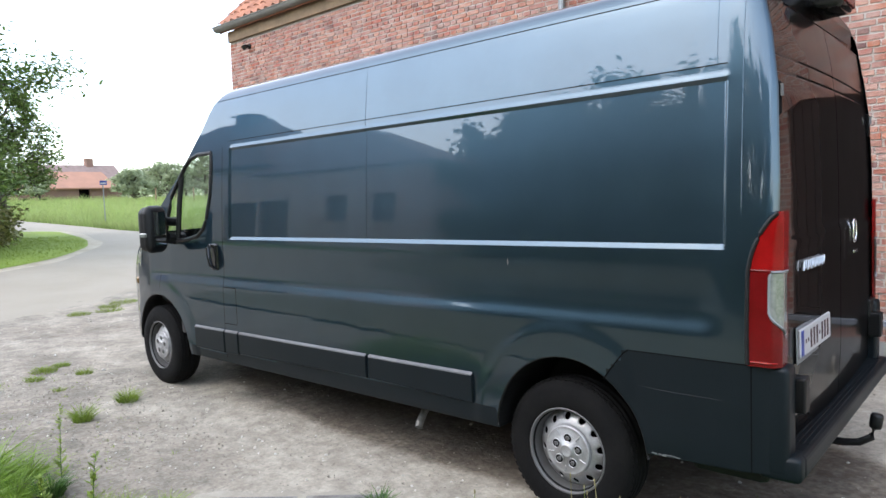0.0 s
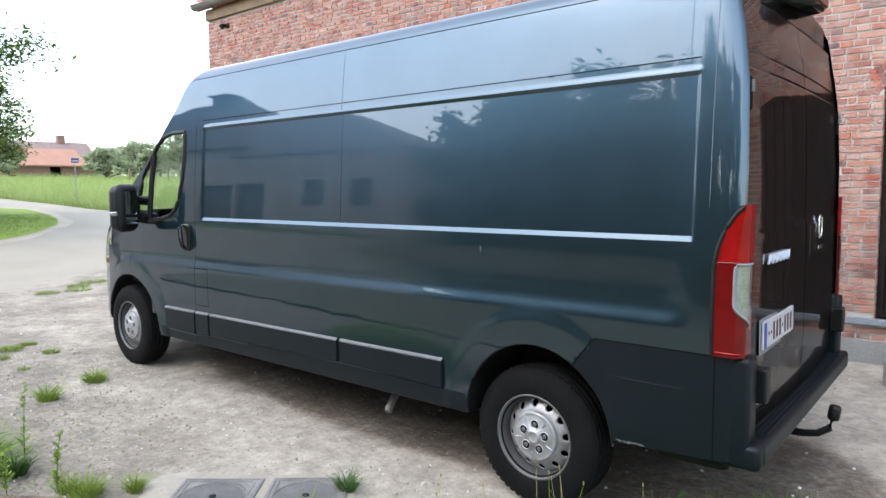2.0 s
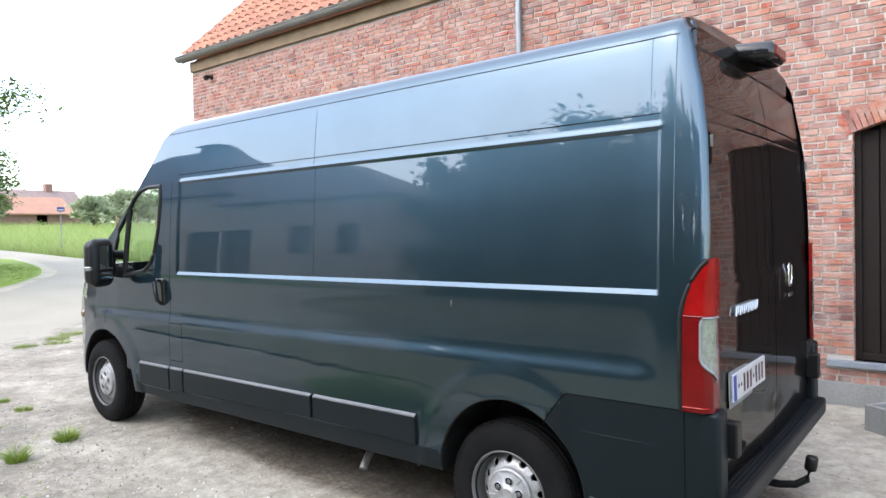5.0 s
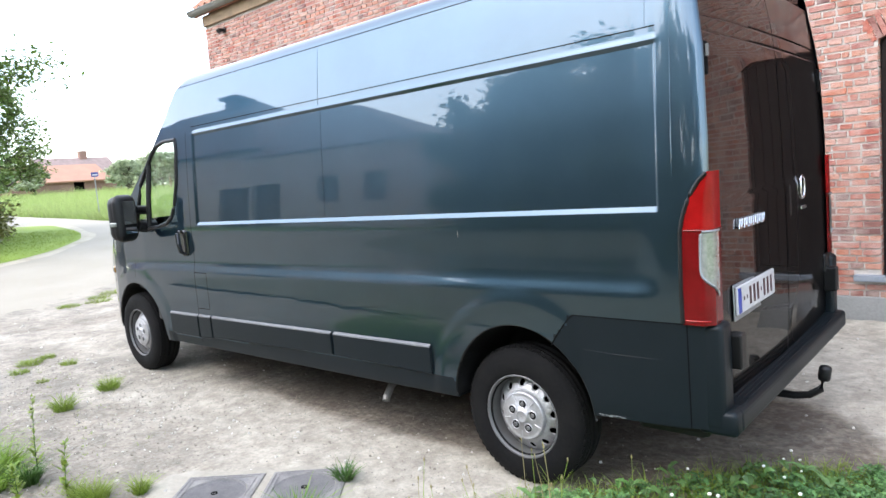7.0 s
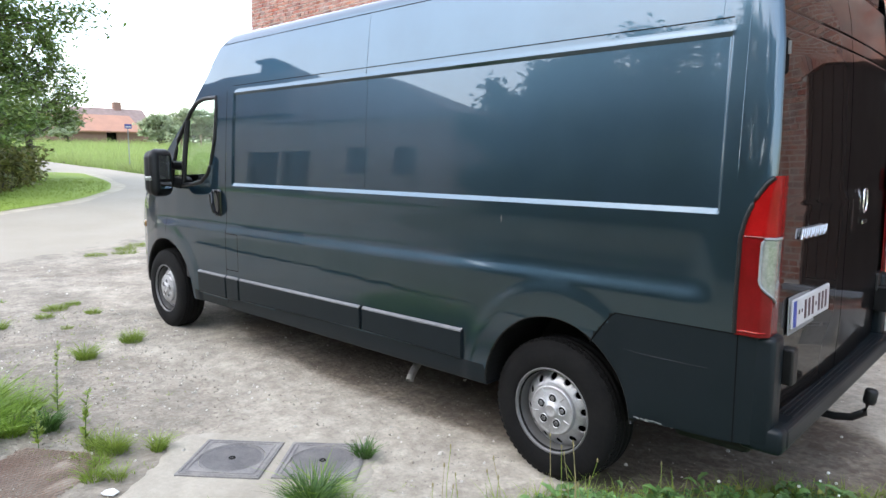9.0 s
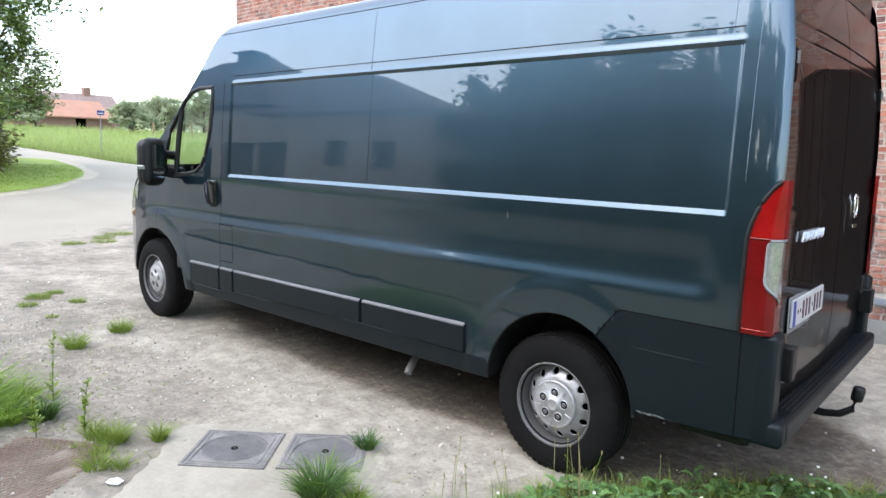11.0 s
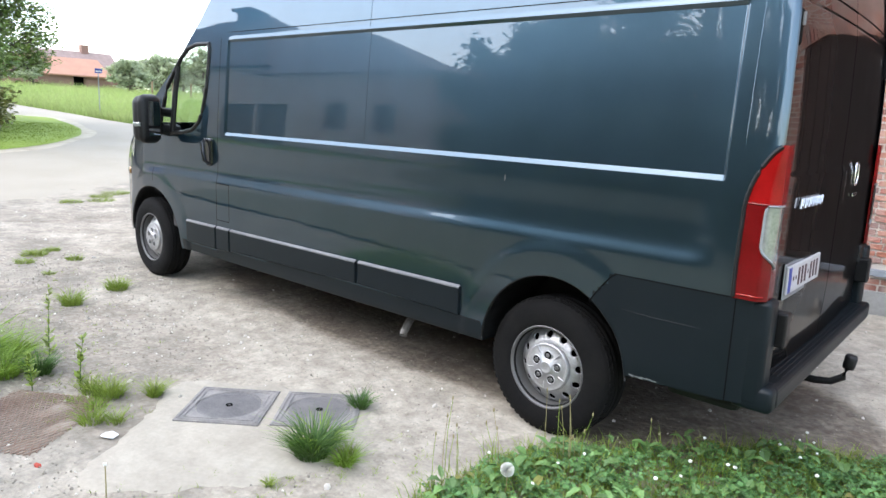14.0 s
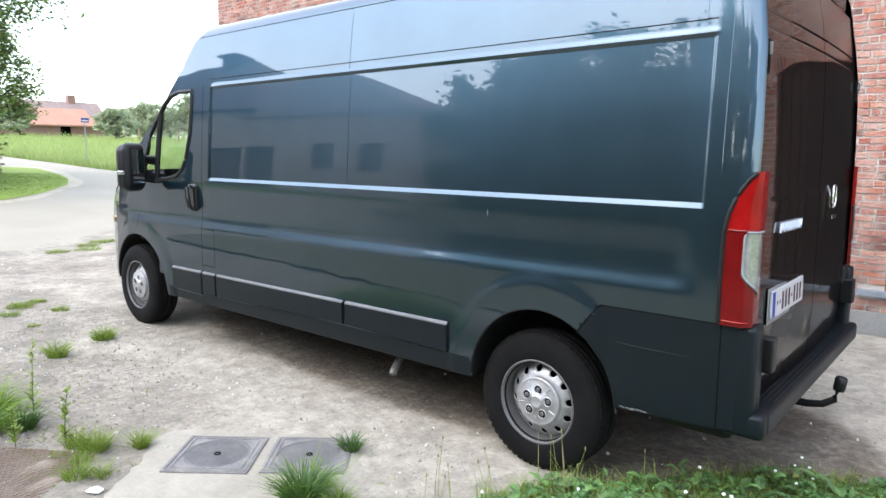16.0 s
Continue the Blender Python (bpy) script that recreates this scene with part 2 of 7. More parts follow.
GRASS = mat("grass_blade", (0.155, 0.235, 0.026), 0.6, alt=(0.215, 0.275, 0.05), scale=3, fine=20, each=0.35, island=True, thin=0.35)
GRASS_LONG = mat("long_grass_blade", (0.15, 0.265, 0.022), 0.55, alt=(0.22, 0.32, 0.045), scale=3, fine=20, each=0.35, island=True, thin=0.4)
GRASS_DARK = mat("dark_grass_blade", (0.0507, 0.117, 0.0218), 0.55, alt=(0.0858, 0.156, 0.0351), scale=3, fine=20, each=0.35, island=True, thin=0.35)
LAWN = mat("lawn", (0.145, 0.22, 0.016), 0.9, alt=(0.20, 0.27, 0.03), scale=0.7, fine=16, bump=0.5, bump_scale=40)
CLOVER = mat("clover_leaf", (0.060, 0.150, 0.042), 0.55, alt=(0.120, 0.235, 0.072), scale=4, fine=30, each=0.5, island=True, thin=0.3)
YELLOWED = mat("yellowed_leaf", (0.156, 0.2028, 0.039), 0.6, alt=(0.234, 0.2106, 0.0624), scale=6, fine=30, each=0.4, island=True, thin=0.35)
DOCK = mat("broad_leaf", (0.085, 0.180, 0.045), 0.5, alt=(0.15, 0.26, 0.08), scale=9, fine=60, each=0.4, island=True, thin=0.3, bump=0.2, bump_scale=90)
STRAW = mat("dry_stalk", (0.2652, 0.2184, 0.1014), 0.8, alt=(0.195, 0.1716, 0.0702), scale=10)
PETAL = mat("white_flower", (0.74, 0.74, 0.68), 0.8, alt=(0.62, 0.62, 0.54), scale=30)
RENDERED = mat("limewashed_brick", (0.72, 0.58, 0.53), 0.9, alt=(0.60, 0.47, 0.42), scale=1.2, fine=20)
DARKROOF = mat("dark_roof", (0.24, 0.17, 0.15), 0.85, alt=(0.18, 0.13, 0.115), scale=2, fine=20)
DARKPANE = mat("dark_pane", (0.24, 0.22, 0.22), 0.3)
PAPER = mat("white_scrap", (0.624, 0.624, 0.6084), 0.7)
REDBIT = mat("red_shard", (0.39, 0.0546, 0.0312), 0.7)
SIGNBLUE = mat("sign_blue", (0.0234, 0.039, 0.2184), 0.5)
GALV = mat("galvanised", (0.273, 0.2808, 0.2886), 0.5, 0.6)
EARTHWALL = mat("barn_brick", (0.234, 0.1326, 0.1014), 0.9, alt=(0.1872, 0.1092, 0.0858), scale=0.8, fine=8)


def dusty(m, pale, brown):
    """Lets the yard's mesh layers lighten the gravel, or brown it for earth and van shade."""
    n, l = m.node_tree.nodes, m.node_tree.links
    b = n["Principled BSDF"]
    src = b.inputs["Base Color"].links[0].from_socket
    for layer, color in (("dust", pale), ("soil_shade", brown)):
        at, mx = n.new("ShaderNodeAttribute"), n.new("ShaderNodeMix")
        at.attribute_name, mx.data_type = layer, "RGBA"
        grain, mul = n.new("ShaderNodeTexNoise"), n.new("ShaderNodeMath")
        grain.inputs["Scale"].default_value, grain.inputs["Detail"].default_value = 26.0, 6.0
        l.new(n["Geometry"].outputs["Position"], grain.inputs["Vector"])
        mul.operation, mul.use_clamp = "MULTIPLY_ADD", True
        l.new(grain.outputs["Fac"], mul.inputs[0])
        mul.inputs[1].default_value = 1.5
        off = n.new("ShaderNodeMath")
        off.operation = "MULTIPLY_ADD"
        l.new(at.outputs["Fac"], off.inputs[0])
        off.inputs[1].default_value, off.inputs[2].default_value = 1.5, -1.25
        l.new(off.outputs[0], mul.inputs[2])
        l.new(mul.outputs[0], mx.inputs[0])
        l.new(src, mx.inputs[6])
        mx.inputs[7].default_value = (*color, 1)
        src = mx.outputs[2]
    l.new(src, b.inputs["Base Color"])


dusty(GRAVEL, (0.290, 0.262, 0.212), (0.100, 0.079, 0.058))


def gritty(m, share=1.0):
    """Crusted clods, damp hollows and pale grit over the dusty gravel."""
    n, l = m.node_tree.nodes, m.node_tree.links
    b = n["Principled BSDF"]
    src = b.inputs["Base Color"].links[0].from_socket
    for scale, lo, hi, dark, light in ((2.6, 0.36, 0.62, 0.90, 1.20), (9.0, 0.38, 0.60, 0.84, 1.18), (46.0, 0.36, 0.64, 0.90, 1.12)):
        clod, span, mul = n.new("ShaderNodeTexNoise"), n.new("ShaderNodeMapRange"), n.new("ShaderNodeMix")
        clod.inputs["Scale"].default_value, clod.inputs["Detail"].default_value, clod.inputs["Roughness"].default_value = scale, 8.0, 0.62
        l.new(n["Geometry"].outputs["Position"], clod.inputs["Vector"])
        span.inputs["From Min"].default_value, span.inputs["From Max"].default_value = lo, hi
        span.inputs["To Min"].default_value, span.inputs["To Max"].default_value = 1.06 + (dark - 1.06) * share, 1.06 + (light - 1.06) * share
        l.new(clod.outputs["Fac"], span.inputs["Value"])
        mul.data_type, mul.blend_type = "RGBA", "MULTIPLY"
        mul.inputs[0].default_value = 1.0
        l.new(src, mul.inputs[6])
        l.new(span.outputs[0], mul.inputs[7])
        src = mul.outputs[2]
    l.new(src, b.inputs["Base Color"])


gritty(GRAVEL)
gritty(SCREED, 0.4)


def mesh(name, bm, material, smooth=False):
    me = bpy.data.meshes.new(name)
    bm.normal_update()
    bm.to_mesh(me)
    bm.free()
    me.materials.append(material)
    if smooth:
        me.polygons.foreach_set("use_smooth", [True] * len(me.polygons))
    return me


def part(name, bm, material, parent=None, label="", smooth=False):
    """One mesh object, under a thing or under a part where a parent is given."""
    ob = new(name, mesh(name, bm, material, smooth))
    if parent is not None:
        ob.parent = parent
    if label:
        ob["label"] = label
    return ob


def raw(name, verts, faces, material, parent=None, label="", smooth=False):
    me = bpy.data.meshes.new(name)
    me.from_pydata([tuple(v) for v in verts], [], [tuple(f) for f in faces])
    me.materials.append(material)
    me.update()
    if smooth:
        me.polygons.foreach_set("use_smooth", [True] * len(me.polygons))
    ob = new(name, me)
    if parent is not None:
        ob.parent = parent
    if label:
        ob["label"] = label
    return ob


def thing(name, label, category, group="", kind=""):
    return tagged(new(name), label, category, group, kind)


def box(bm, x0, x1, y0, y1, z0, z1, bevel=0.0, m=None, seg=2):
    """A block with rounded edges, added to bm."""
    r = bmesh.ops.create_cube(bm, size=1.0)
    vs = r["verts"]
    bmesh.ops.transform(bm, verts=vs, matrix=Matrix.Translation(((x0 + x1) / 2, (y0 + y1) / 2, (z0 + z1) / 2)) @ Matrix.Diagonal((x1 - x0, y1 - y0, z1 - z0, 1)))
    if bevel:
        es = list({e for v in vs for e in v.link_edges})
        g = bmesh.ops.bevel(bm, geom=es, offset=bevel, segments=seg, profile=0.5, affect="EDGES")
        vs = list({v for f in g["faces"] for v in f.verts} | {v for v in vs if v.is_valid})
    if m is not None:
        bmesh.ops.transform(bm, verts=vs, matrix=m)
    return vs


def lathe(bm, profile, axis_m, n=40, close=False):
    """Turns (radius, along) pairs round the local z axis of axis_m."""
    rings = []
    for r, h in profile:
        rings.append([bm.verts.new(axis_m @ Vector((r * math.cos(2 * math.pi * i / n), r * math.sin(2 * math.pi * i / n), h))) for i in range(n)])
    for a, b in zip(rings, rings[1:]):
        for i in range(n):
            bm.faces.new((a[i], a[(i + 1) % n], b[(i + 1) % n], b[i]))
    if close:
        bm.faces.new(rings[0][::-1])
        bm.faces.new(rings[-1])
    return rings


def tube(bm, pts, radius, n=8, ends=True):
    """A round bar along points; radius may be a list."""
    pts = [Vector(p) for p in pts]
    rad = radius if isinstance(radius, (list, tuple)) else [radius] * len(pts)
    rings = []
    for i, p in enumerate(pts):
        d = (pts[min(i + 1, len(pts) - 1)] - pts[max(i - 1, 0)]).normalized()
        up = Vector((0, 0, 1)) if abs(d.z) < 0.9 else Vector((1, 0, 0))
        a = d.cross(up).normalized()
        b = a.cross(d)
        rings.append([bm.verts.new(p + rad[i] * (math.cos(2 * math.pi * k / n) * a + math.sin(2 * math.pi * k / n) * b)) for k in range(n)])
    for a, b in zip(rings, rings[1:]):
        for k in range(n):
            bm.faces.new((a[k], a[(k + 1) % n], b[(k + 1) % n], b[k]))
    if ends:
        bm.faces.new(rings[0])
        bm.faces.new(rings[-1][::-1])


def rise(x, y):
    """Height of the land: level in the yard, climbing gently beyond the road."""
    d = -x - 9
    z = 0.0 if d <= 0 else 0.045 * d * min(1, d / 10)
    return min(z, 3.4 + 0.003 * max(0, d - 76))

# ---- land ----


def sheet(name, x0, x1, y0, y1, nx, ny, zf, material, label, category, inside=None, smooth=True):
    xs, ys = np.linspace(x0, x1, nx), np.linspace(y0, y1, ny)
    verts = [(x, y, zf(x, y)) for x in xs for y in ys]
    faces = []
    for i in range(nx - 1):
        for j in range(ny - 1):
            cx, cy = (xs[i] + xs[i + 1]) / 2, (ys[j] + ys[j + 1]) / 2
            if inside is None or inside(cx, cy):
                faces.append((i * ny + j, (i + 1) * ny + j, (i + 1) * ny + j + 1, i * ny + j + 1))
    return tagged(raw(name, verts, faces, material, smooth=smooth), label, category, kind="structure")


def band(name, left, right, material, label, category, lift, steps=24, cross=6, sink=0.0):
    """A strip of road between two edge lines, laid on the land."""
    def along(line, t):
        s = t * (len(line) - 1)
        i = min(int(s), len(line) - 2)
        f = s - i
        p = [Vector((*line[max(0, min(len(line) - 1, k))], 0)) for k in (i - 1, i, i + 1, i + 2)]
        return 0.5 * ((2 * p[1]) + (-p[0] + p[2]) * f + (2 * p[0] - 5 * p[1] + 4 * p[2] - p[3]) * f * f + (-p[0] + 3 * p[1] - 3 * p[2] + p[3]) * f ** 3)
    verts, faces = [], []
    for i in range(steps + 1):
        a, b = along(left, i / steps), along(right, i / steps)
        for j in range(cross + 1):
            p = a.lerp(b, j / cross)
            verts.append((p.x, p.y, rise(p.x, p.y) + lift - (sink if j == 0 else 0.0)))
    for i in range(steps):
        for j in range(cross):
            k = i * (cross + 1) + j
            faces.append((k, k + 1, k + cross + 2, k + cross + 1))
    return tagged(raw(name, verts, faces, material, smooth=True), label, category, kind="structure")


def far_grid():
    """The one sheet of land that reaches the horizon."""
    gx = [-900, -600, -400, -250, -180, -130, -100, -90, -80, -70, -60, -50, -45, -40, -36, -32, -28, -25, -22, -20, -18, -16, -14, -12, -8, 0, 8, 16, 30, 60, 150, 500, 900]
    gy = [-900, -400, -150, -60, -30, -20, -14, -10, -6, -2, 2, 6, 10, 14, 18, 24, 30, 40, 60, 90, 150, 300, 600, 900]
    verts = [(x, y, rise(x, y) - (0.03 if x < -14 else 0.10)) for x in gx for y in gy]
    n = len(gy)
    faces = [(i * n + j, (i + 1) * n + j, (i + 1) * n + j + 1, i * n + j + 1) for i in range(len(gx) - 1) for j in range(n - 1)]
    tagged(raw("ground", verts, faces, GROUND, smooth=True), "rough green meadow land reaching the horizon", "ground", kind="structure")


far_grid()


def tilt(x):
    """The yard's fall under the van, from the front wheels to the rear ones."""
    return max(-0.03, min(0.04, -0.023 - 0.0112 * x)) 


def yard_z(x, y):
    n = noise.noise(Vector((x * 0.5, y * 0.5, 0))) * 0.02 + noise.noise(Vector((x * 2.3, y * 2.3, 5))) * 0.010 + noise.noise(Vector((x * 7, y * 7, 9))) * 0.007 + noise.noise(Vector((x * 17, y * 17, 2))) * 0.005
    near = min(1.0, max(0.0, (math.hypot(x, y - 0.13) - 0.3) / 0.5), max(0.0, (math.hypot(x + 4.035, y - 0.13) - 0.3) / 0.5))
    flat = min(1.0, max(0.0, (math.hypot(x + 1.1, y + 0.95) - 0.75) / 0.5))
    return n * near * flat + tilt(x)


ROAD_NEAR = [(-5, -14), (-6.4, -5), (-7.7, -0.95), (-9.35, 0.45), (-10.3, 1.72), (-11.85, 3.0), (-12.7, 6), (-13.1, 12), (-13.4, 26)]
ROAD_FAR = [(-75, 8.4), (-50, 8.4), (-37, 8.65), (-34, 8.78), (-29.8, 9.05), (-25.7, 9.2), (-22.5, 10.2), (-20.5, 15), (-19.5, 26)]
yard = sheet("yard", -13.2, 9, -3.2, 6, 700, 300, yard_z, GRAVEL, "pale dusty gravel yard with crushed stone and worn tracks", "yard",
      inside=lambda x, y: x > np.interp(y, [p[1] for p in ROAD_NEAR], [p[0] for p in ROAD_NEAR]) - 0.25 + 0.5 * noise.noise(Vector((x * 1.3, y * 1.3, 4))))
band("road", [(x + 0.9, y) for x, y in ROAD_NEAR], ROAD_FAR, ASPHALT, "worn pale grey asphalt lane curving past the yard", "road", 0.03, 60, 40, 0.08)
LAWN_EDGE = [(-15.2, -0.6), (-14.8, 0.1), (-15.0, 0.6), (-16.25, 1.85), (-17.3, 3.35), (-18.3, 4.4), (-19.7, 5.4), (-21.4, 6.1), (-22.4, 6.42), (-24.0, 6.75), (-25.7, 6.98), (-27.0, 7.1), (-27.9, 6.4)]
LAWN_BACK = [(-17.5, -0.6), (-18, -0.3), (-19, 0), (-20, 0.5), (-23.5, 1), (-23.5, 2), (-24, 2.5), (-24.5, 2.8), (-25, 3.0), (-26, 3.2), (-27.0, 3.6), (-27.8, 4.2), (-28.1, 5.2)]
band("lawn", LAWN_EDGE, LAWN_BACK, LAWN, "bright mown grass verge at the bend of the lane", "lawn", 0.044, 70, 8)
KERB_EDGE = []
for i, (x, y) in enumerate(LAWN_EDGE):
    (ax, ay), (bx, by) = LAWN_EDGE[max(0, i - 1)], LAWN_EDGE[min(len(LAWN_EDGE) - 1, i + 1)]
    w = (0.34 + 0.10 * math.sin(i * 2.1)) / math.hypot(bx - ax, by - ay)
    KERB_EDGE.append((x + (by - ay) * w, y - (bx - ax) * w))
band("verge_edge", KERB_EDGE, [(x * 1.004 - 0.05, y) for x, y in LAWN_EDGE], KERB, "pale worn gravel edge of the verge", "verge", 0.034, 70, 3)


GRASS_RIM = [(-9.5, -3.0), (-4.5, -2.7), (-2.6, -2.6), (-0.8, -2.5), (0.3, -2.0), (0.26, -1.4), (0.12, -0.85), (0.17, -0.45), (0.34, -0.08), (0.74, 0.38), (1.09, 0.64), (1.4, 0.80), (1.9, 0.7), (3.2, -0.4), (6.5, -2.0), (9.5, -2.6), (9.5, -12), (-9.5, -12)]


def in_grass(x, y):
    """Whether a spot lies on the weedy ground beside the yard, by its ragged rim."""
    inside = False
    x, y = x + 0.10 * noise.noise(Vector((x * 4, y * 4, 1))), y + 0.10 * noise.noise(Vector((x * 4, y * 4, 8)))
    for (ax, ay), (bx, by) in zip(GRASS_RIM, GRASS_RIM[1:] + GRASS_RIM[:1]):
        if (ay > y) != (by > y) and x < (bx - ax) * (y - ay) / (by - ay) + ax:
            inside = not inside
    return inside


def grass_floor():
    """Grass ground that the camera stands over and that runs on behind it."""
    sheet("grass_ground", -9.5, 9.5, -12, 0.9, 420, 290, lambda x, y: tilt(x) + 0.022 + 0.008 * noise.noise(Vector((x * 3, y * 3, 1))), WEEDY, "rough weedy grass beside the yard", "grass", inside=in_grass)


grass_floor()


def lay_dust_and_shade():
    """Pale cement dust round the covers and along the wheel track; brown earth, with the van's shade painted in under
    it.
    """
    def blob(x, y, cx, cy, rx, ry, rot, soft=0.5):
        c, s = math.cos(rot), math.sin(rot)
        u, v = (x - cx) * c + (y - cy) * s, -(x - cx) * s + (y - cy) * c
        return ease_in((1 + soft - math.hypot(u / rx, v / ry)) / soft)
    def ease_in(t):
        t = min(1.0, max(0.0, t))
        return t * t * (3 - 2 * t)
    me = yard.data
    dust, soil_shade = me.attributes.new("dust", "FLOAT", "POINT"), me.attributes.new("soil_shade", "FLOAT", "POINT")
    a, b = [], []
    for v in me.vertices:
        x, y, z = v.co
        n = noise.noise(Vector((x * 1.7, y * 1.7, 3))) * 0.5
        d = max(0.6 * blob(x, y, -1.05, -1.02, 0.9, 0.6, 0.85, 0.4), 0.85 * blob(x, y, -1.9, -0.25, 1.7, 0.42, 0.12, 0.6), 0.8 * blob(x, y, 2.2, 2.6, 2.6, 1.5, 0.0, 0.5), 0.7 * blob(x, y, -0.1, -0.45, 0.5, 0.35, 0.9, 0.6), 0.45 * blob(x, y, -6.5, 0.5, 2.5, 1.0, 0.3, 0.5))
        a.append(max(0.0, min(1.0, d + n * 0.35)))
        # the first three spots also put the van's shade into the brown
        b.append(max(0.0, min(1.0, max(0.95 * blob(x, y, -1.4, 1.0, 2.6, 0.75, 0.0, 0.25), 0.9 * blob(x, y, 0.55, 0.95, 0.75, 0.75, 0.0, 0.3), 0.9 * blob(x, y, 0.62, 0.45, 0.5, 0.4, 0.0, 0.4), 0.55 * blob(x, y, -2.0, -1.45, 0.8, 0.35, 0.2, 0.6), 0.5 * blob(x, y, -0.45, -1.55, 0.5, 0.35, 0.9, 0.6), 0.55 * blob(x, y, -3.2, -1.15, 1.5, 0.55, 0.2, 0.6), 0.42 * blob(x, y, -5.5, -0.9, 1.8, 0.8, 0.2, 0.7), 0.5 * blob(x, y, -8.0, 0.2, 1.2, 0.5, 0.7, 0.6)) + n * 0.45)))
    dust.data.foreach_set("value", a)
    soil_shade.data.foreach_set("value", b)


lay_dust_and_shade()


def apron():
    """A smooth hand-trowelled screed collar round the covers, ragged at its rim."""
    rim = [(-1.66, -0.94), (-1.42, -0.70), (-1.15, -0.50), (-0.85, -0.30), (-0.66, -0.45), (-0.50, -0.72), (-0.45, -1.15), (-0.80, -1.66), (-1.02, -1.72), (-1.38, -1.26)]
    mid = Vector((-1.03, -0.98))
    n, rings = 120, 14
    edge = []
    for i in range(n):
        s = i / n * len(rim)
        k = int(s)
        f = s - k
        p = [Vector(rim[(k + d) % len(rim)]) for d in (-1, 0, 1, 2)]
        q = 0.5 * ((2 * p[1]) + (p[2] - p[0]) * f + (2 * p[0] - 5 * p[1] + 4 * p[2] - p[3]) * f * f + (3 * p[1] - p[0] - 3 * p[2] + p[3]) * f ** 3)
        edge.append(q)
    verts, faces = [], []
    for k in range(rings + 1):
        t = k / rings
        for i, q in enumerate(edge):
            w = q + (q - mid).normalized() * (0.05 * noise.noise(Vector((q.x * 6, q.y * 6, 1))) + 0.025 * noise.noise(Vector((q.x * 22, q.y * 22, 3))))
            p = mid.lerp(w, 1 - (1 - t) ** 1.6)
            d = (w - p).length
            up = min(1.0, d / 0.05)
            verts.append((p.x, p.y, tilt(p.x) - 0.003 + 0.013 * up * (2 - up) + 0.0012 * noise.noise(Vector((p.x * 9, p.y * 9, 6)))))
    for k in range(rings):
        for i in range(n):
            j = (i + 1) % n
            faces.append((k * n + i, (k + 1) * n + i, (k + 1) * n + j, k * n + j))
    tagged(raw("screed_apron", verts, faces, SCREED, smooth=True), "pale smooth screed apron round the manhole covers", "apron", kind="structure")


apron()

# ---- brick house behind the van ----
WALL_Y, HX0, HX1, EAVE = 4.15, -9.3, 7.0, 4.62
OPEN = (0.83, 2.14, 0.36, 2.30)


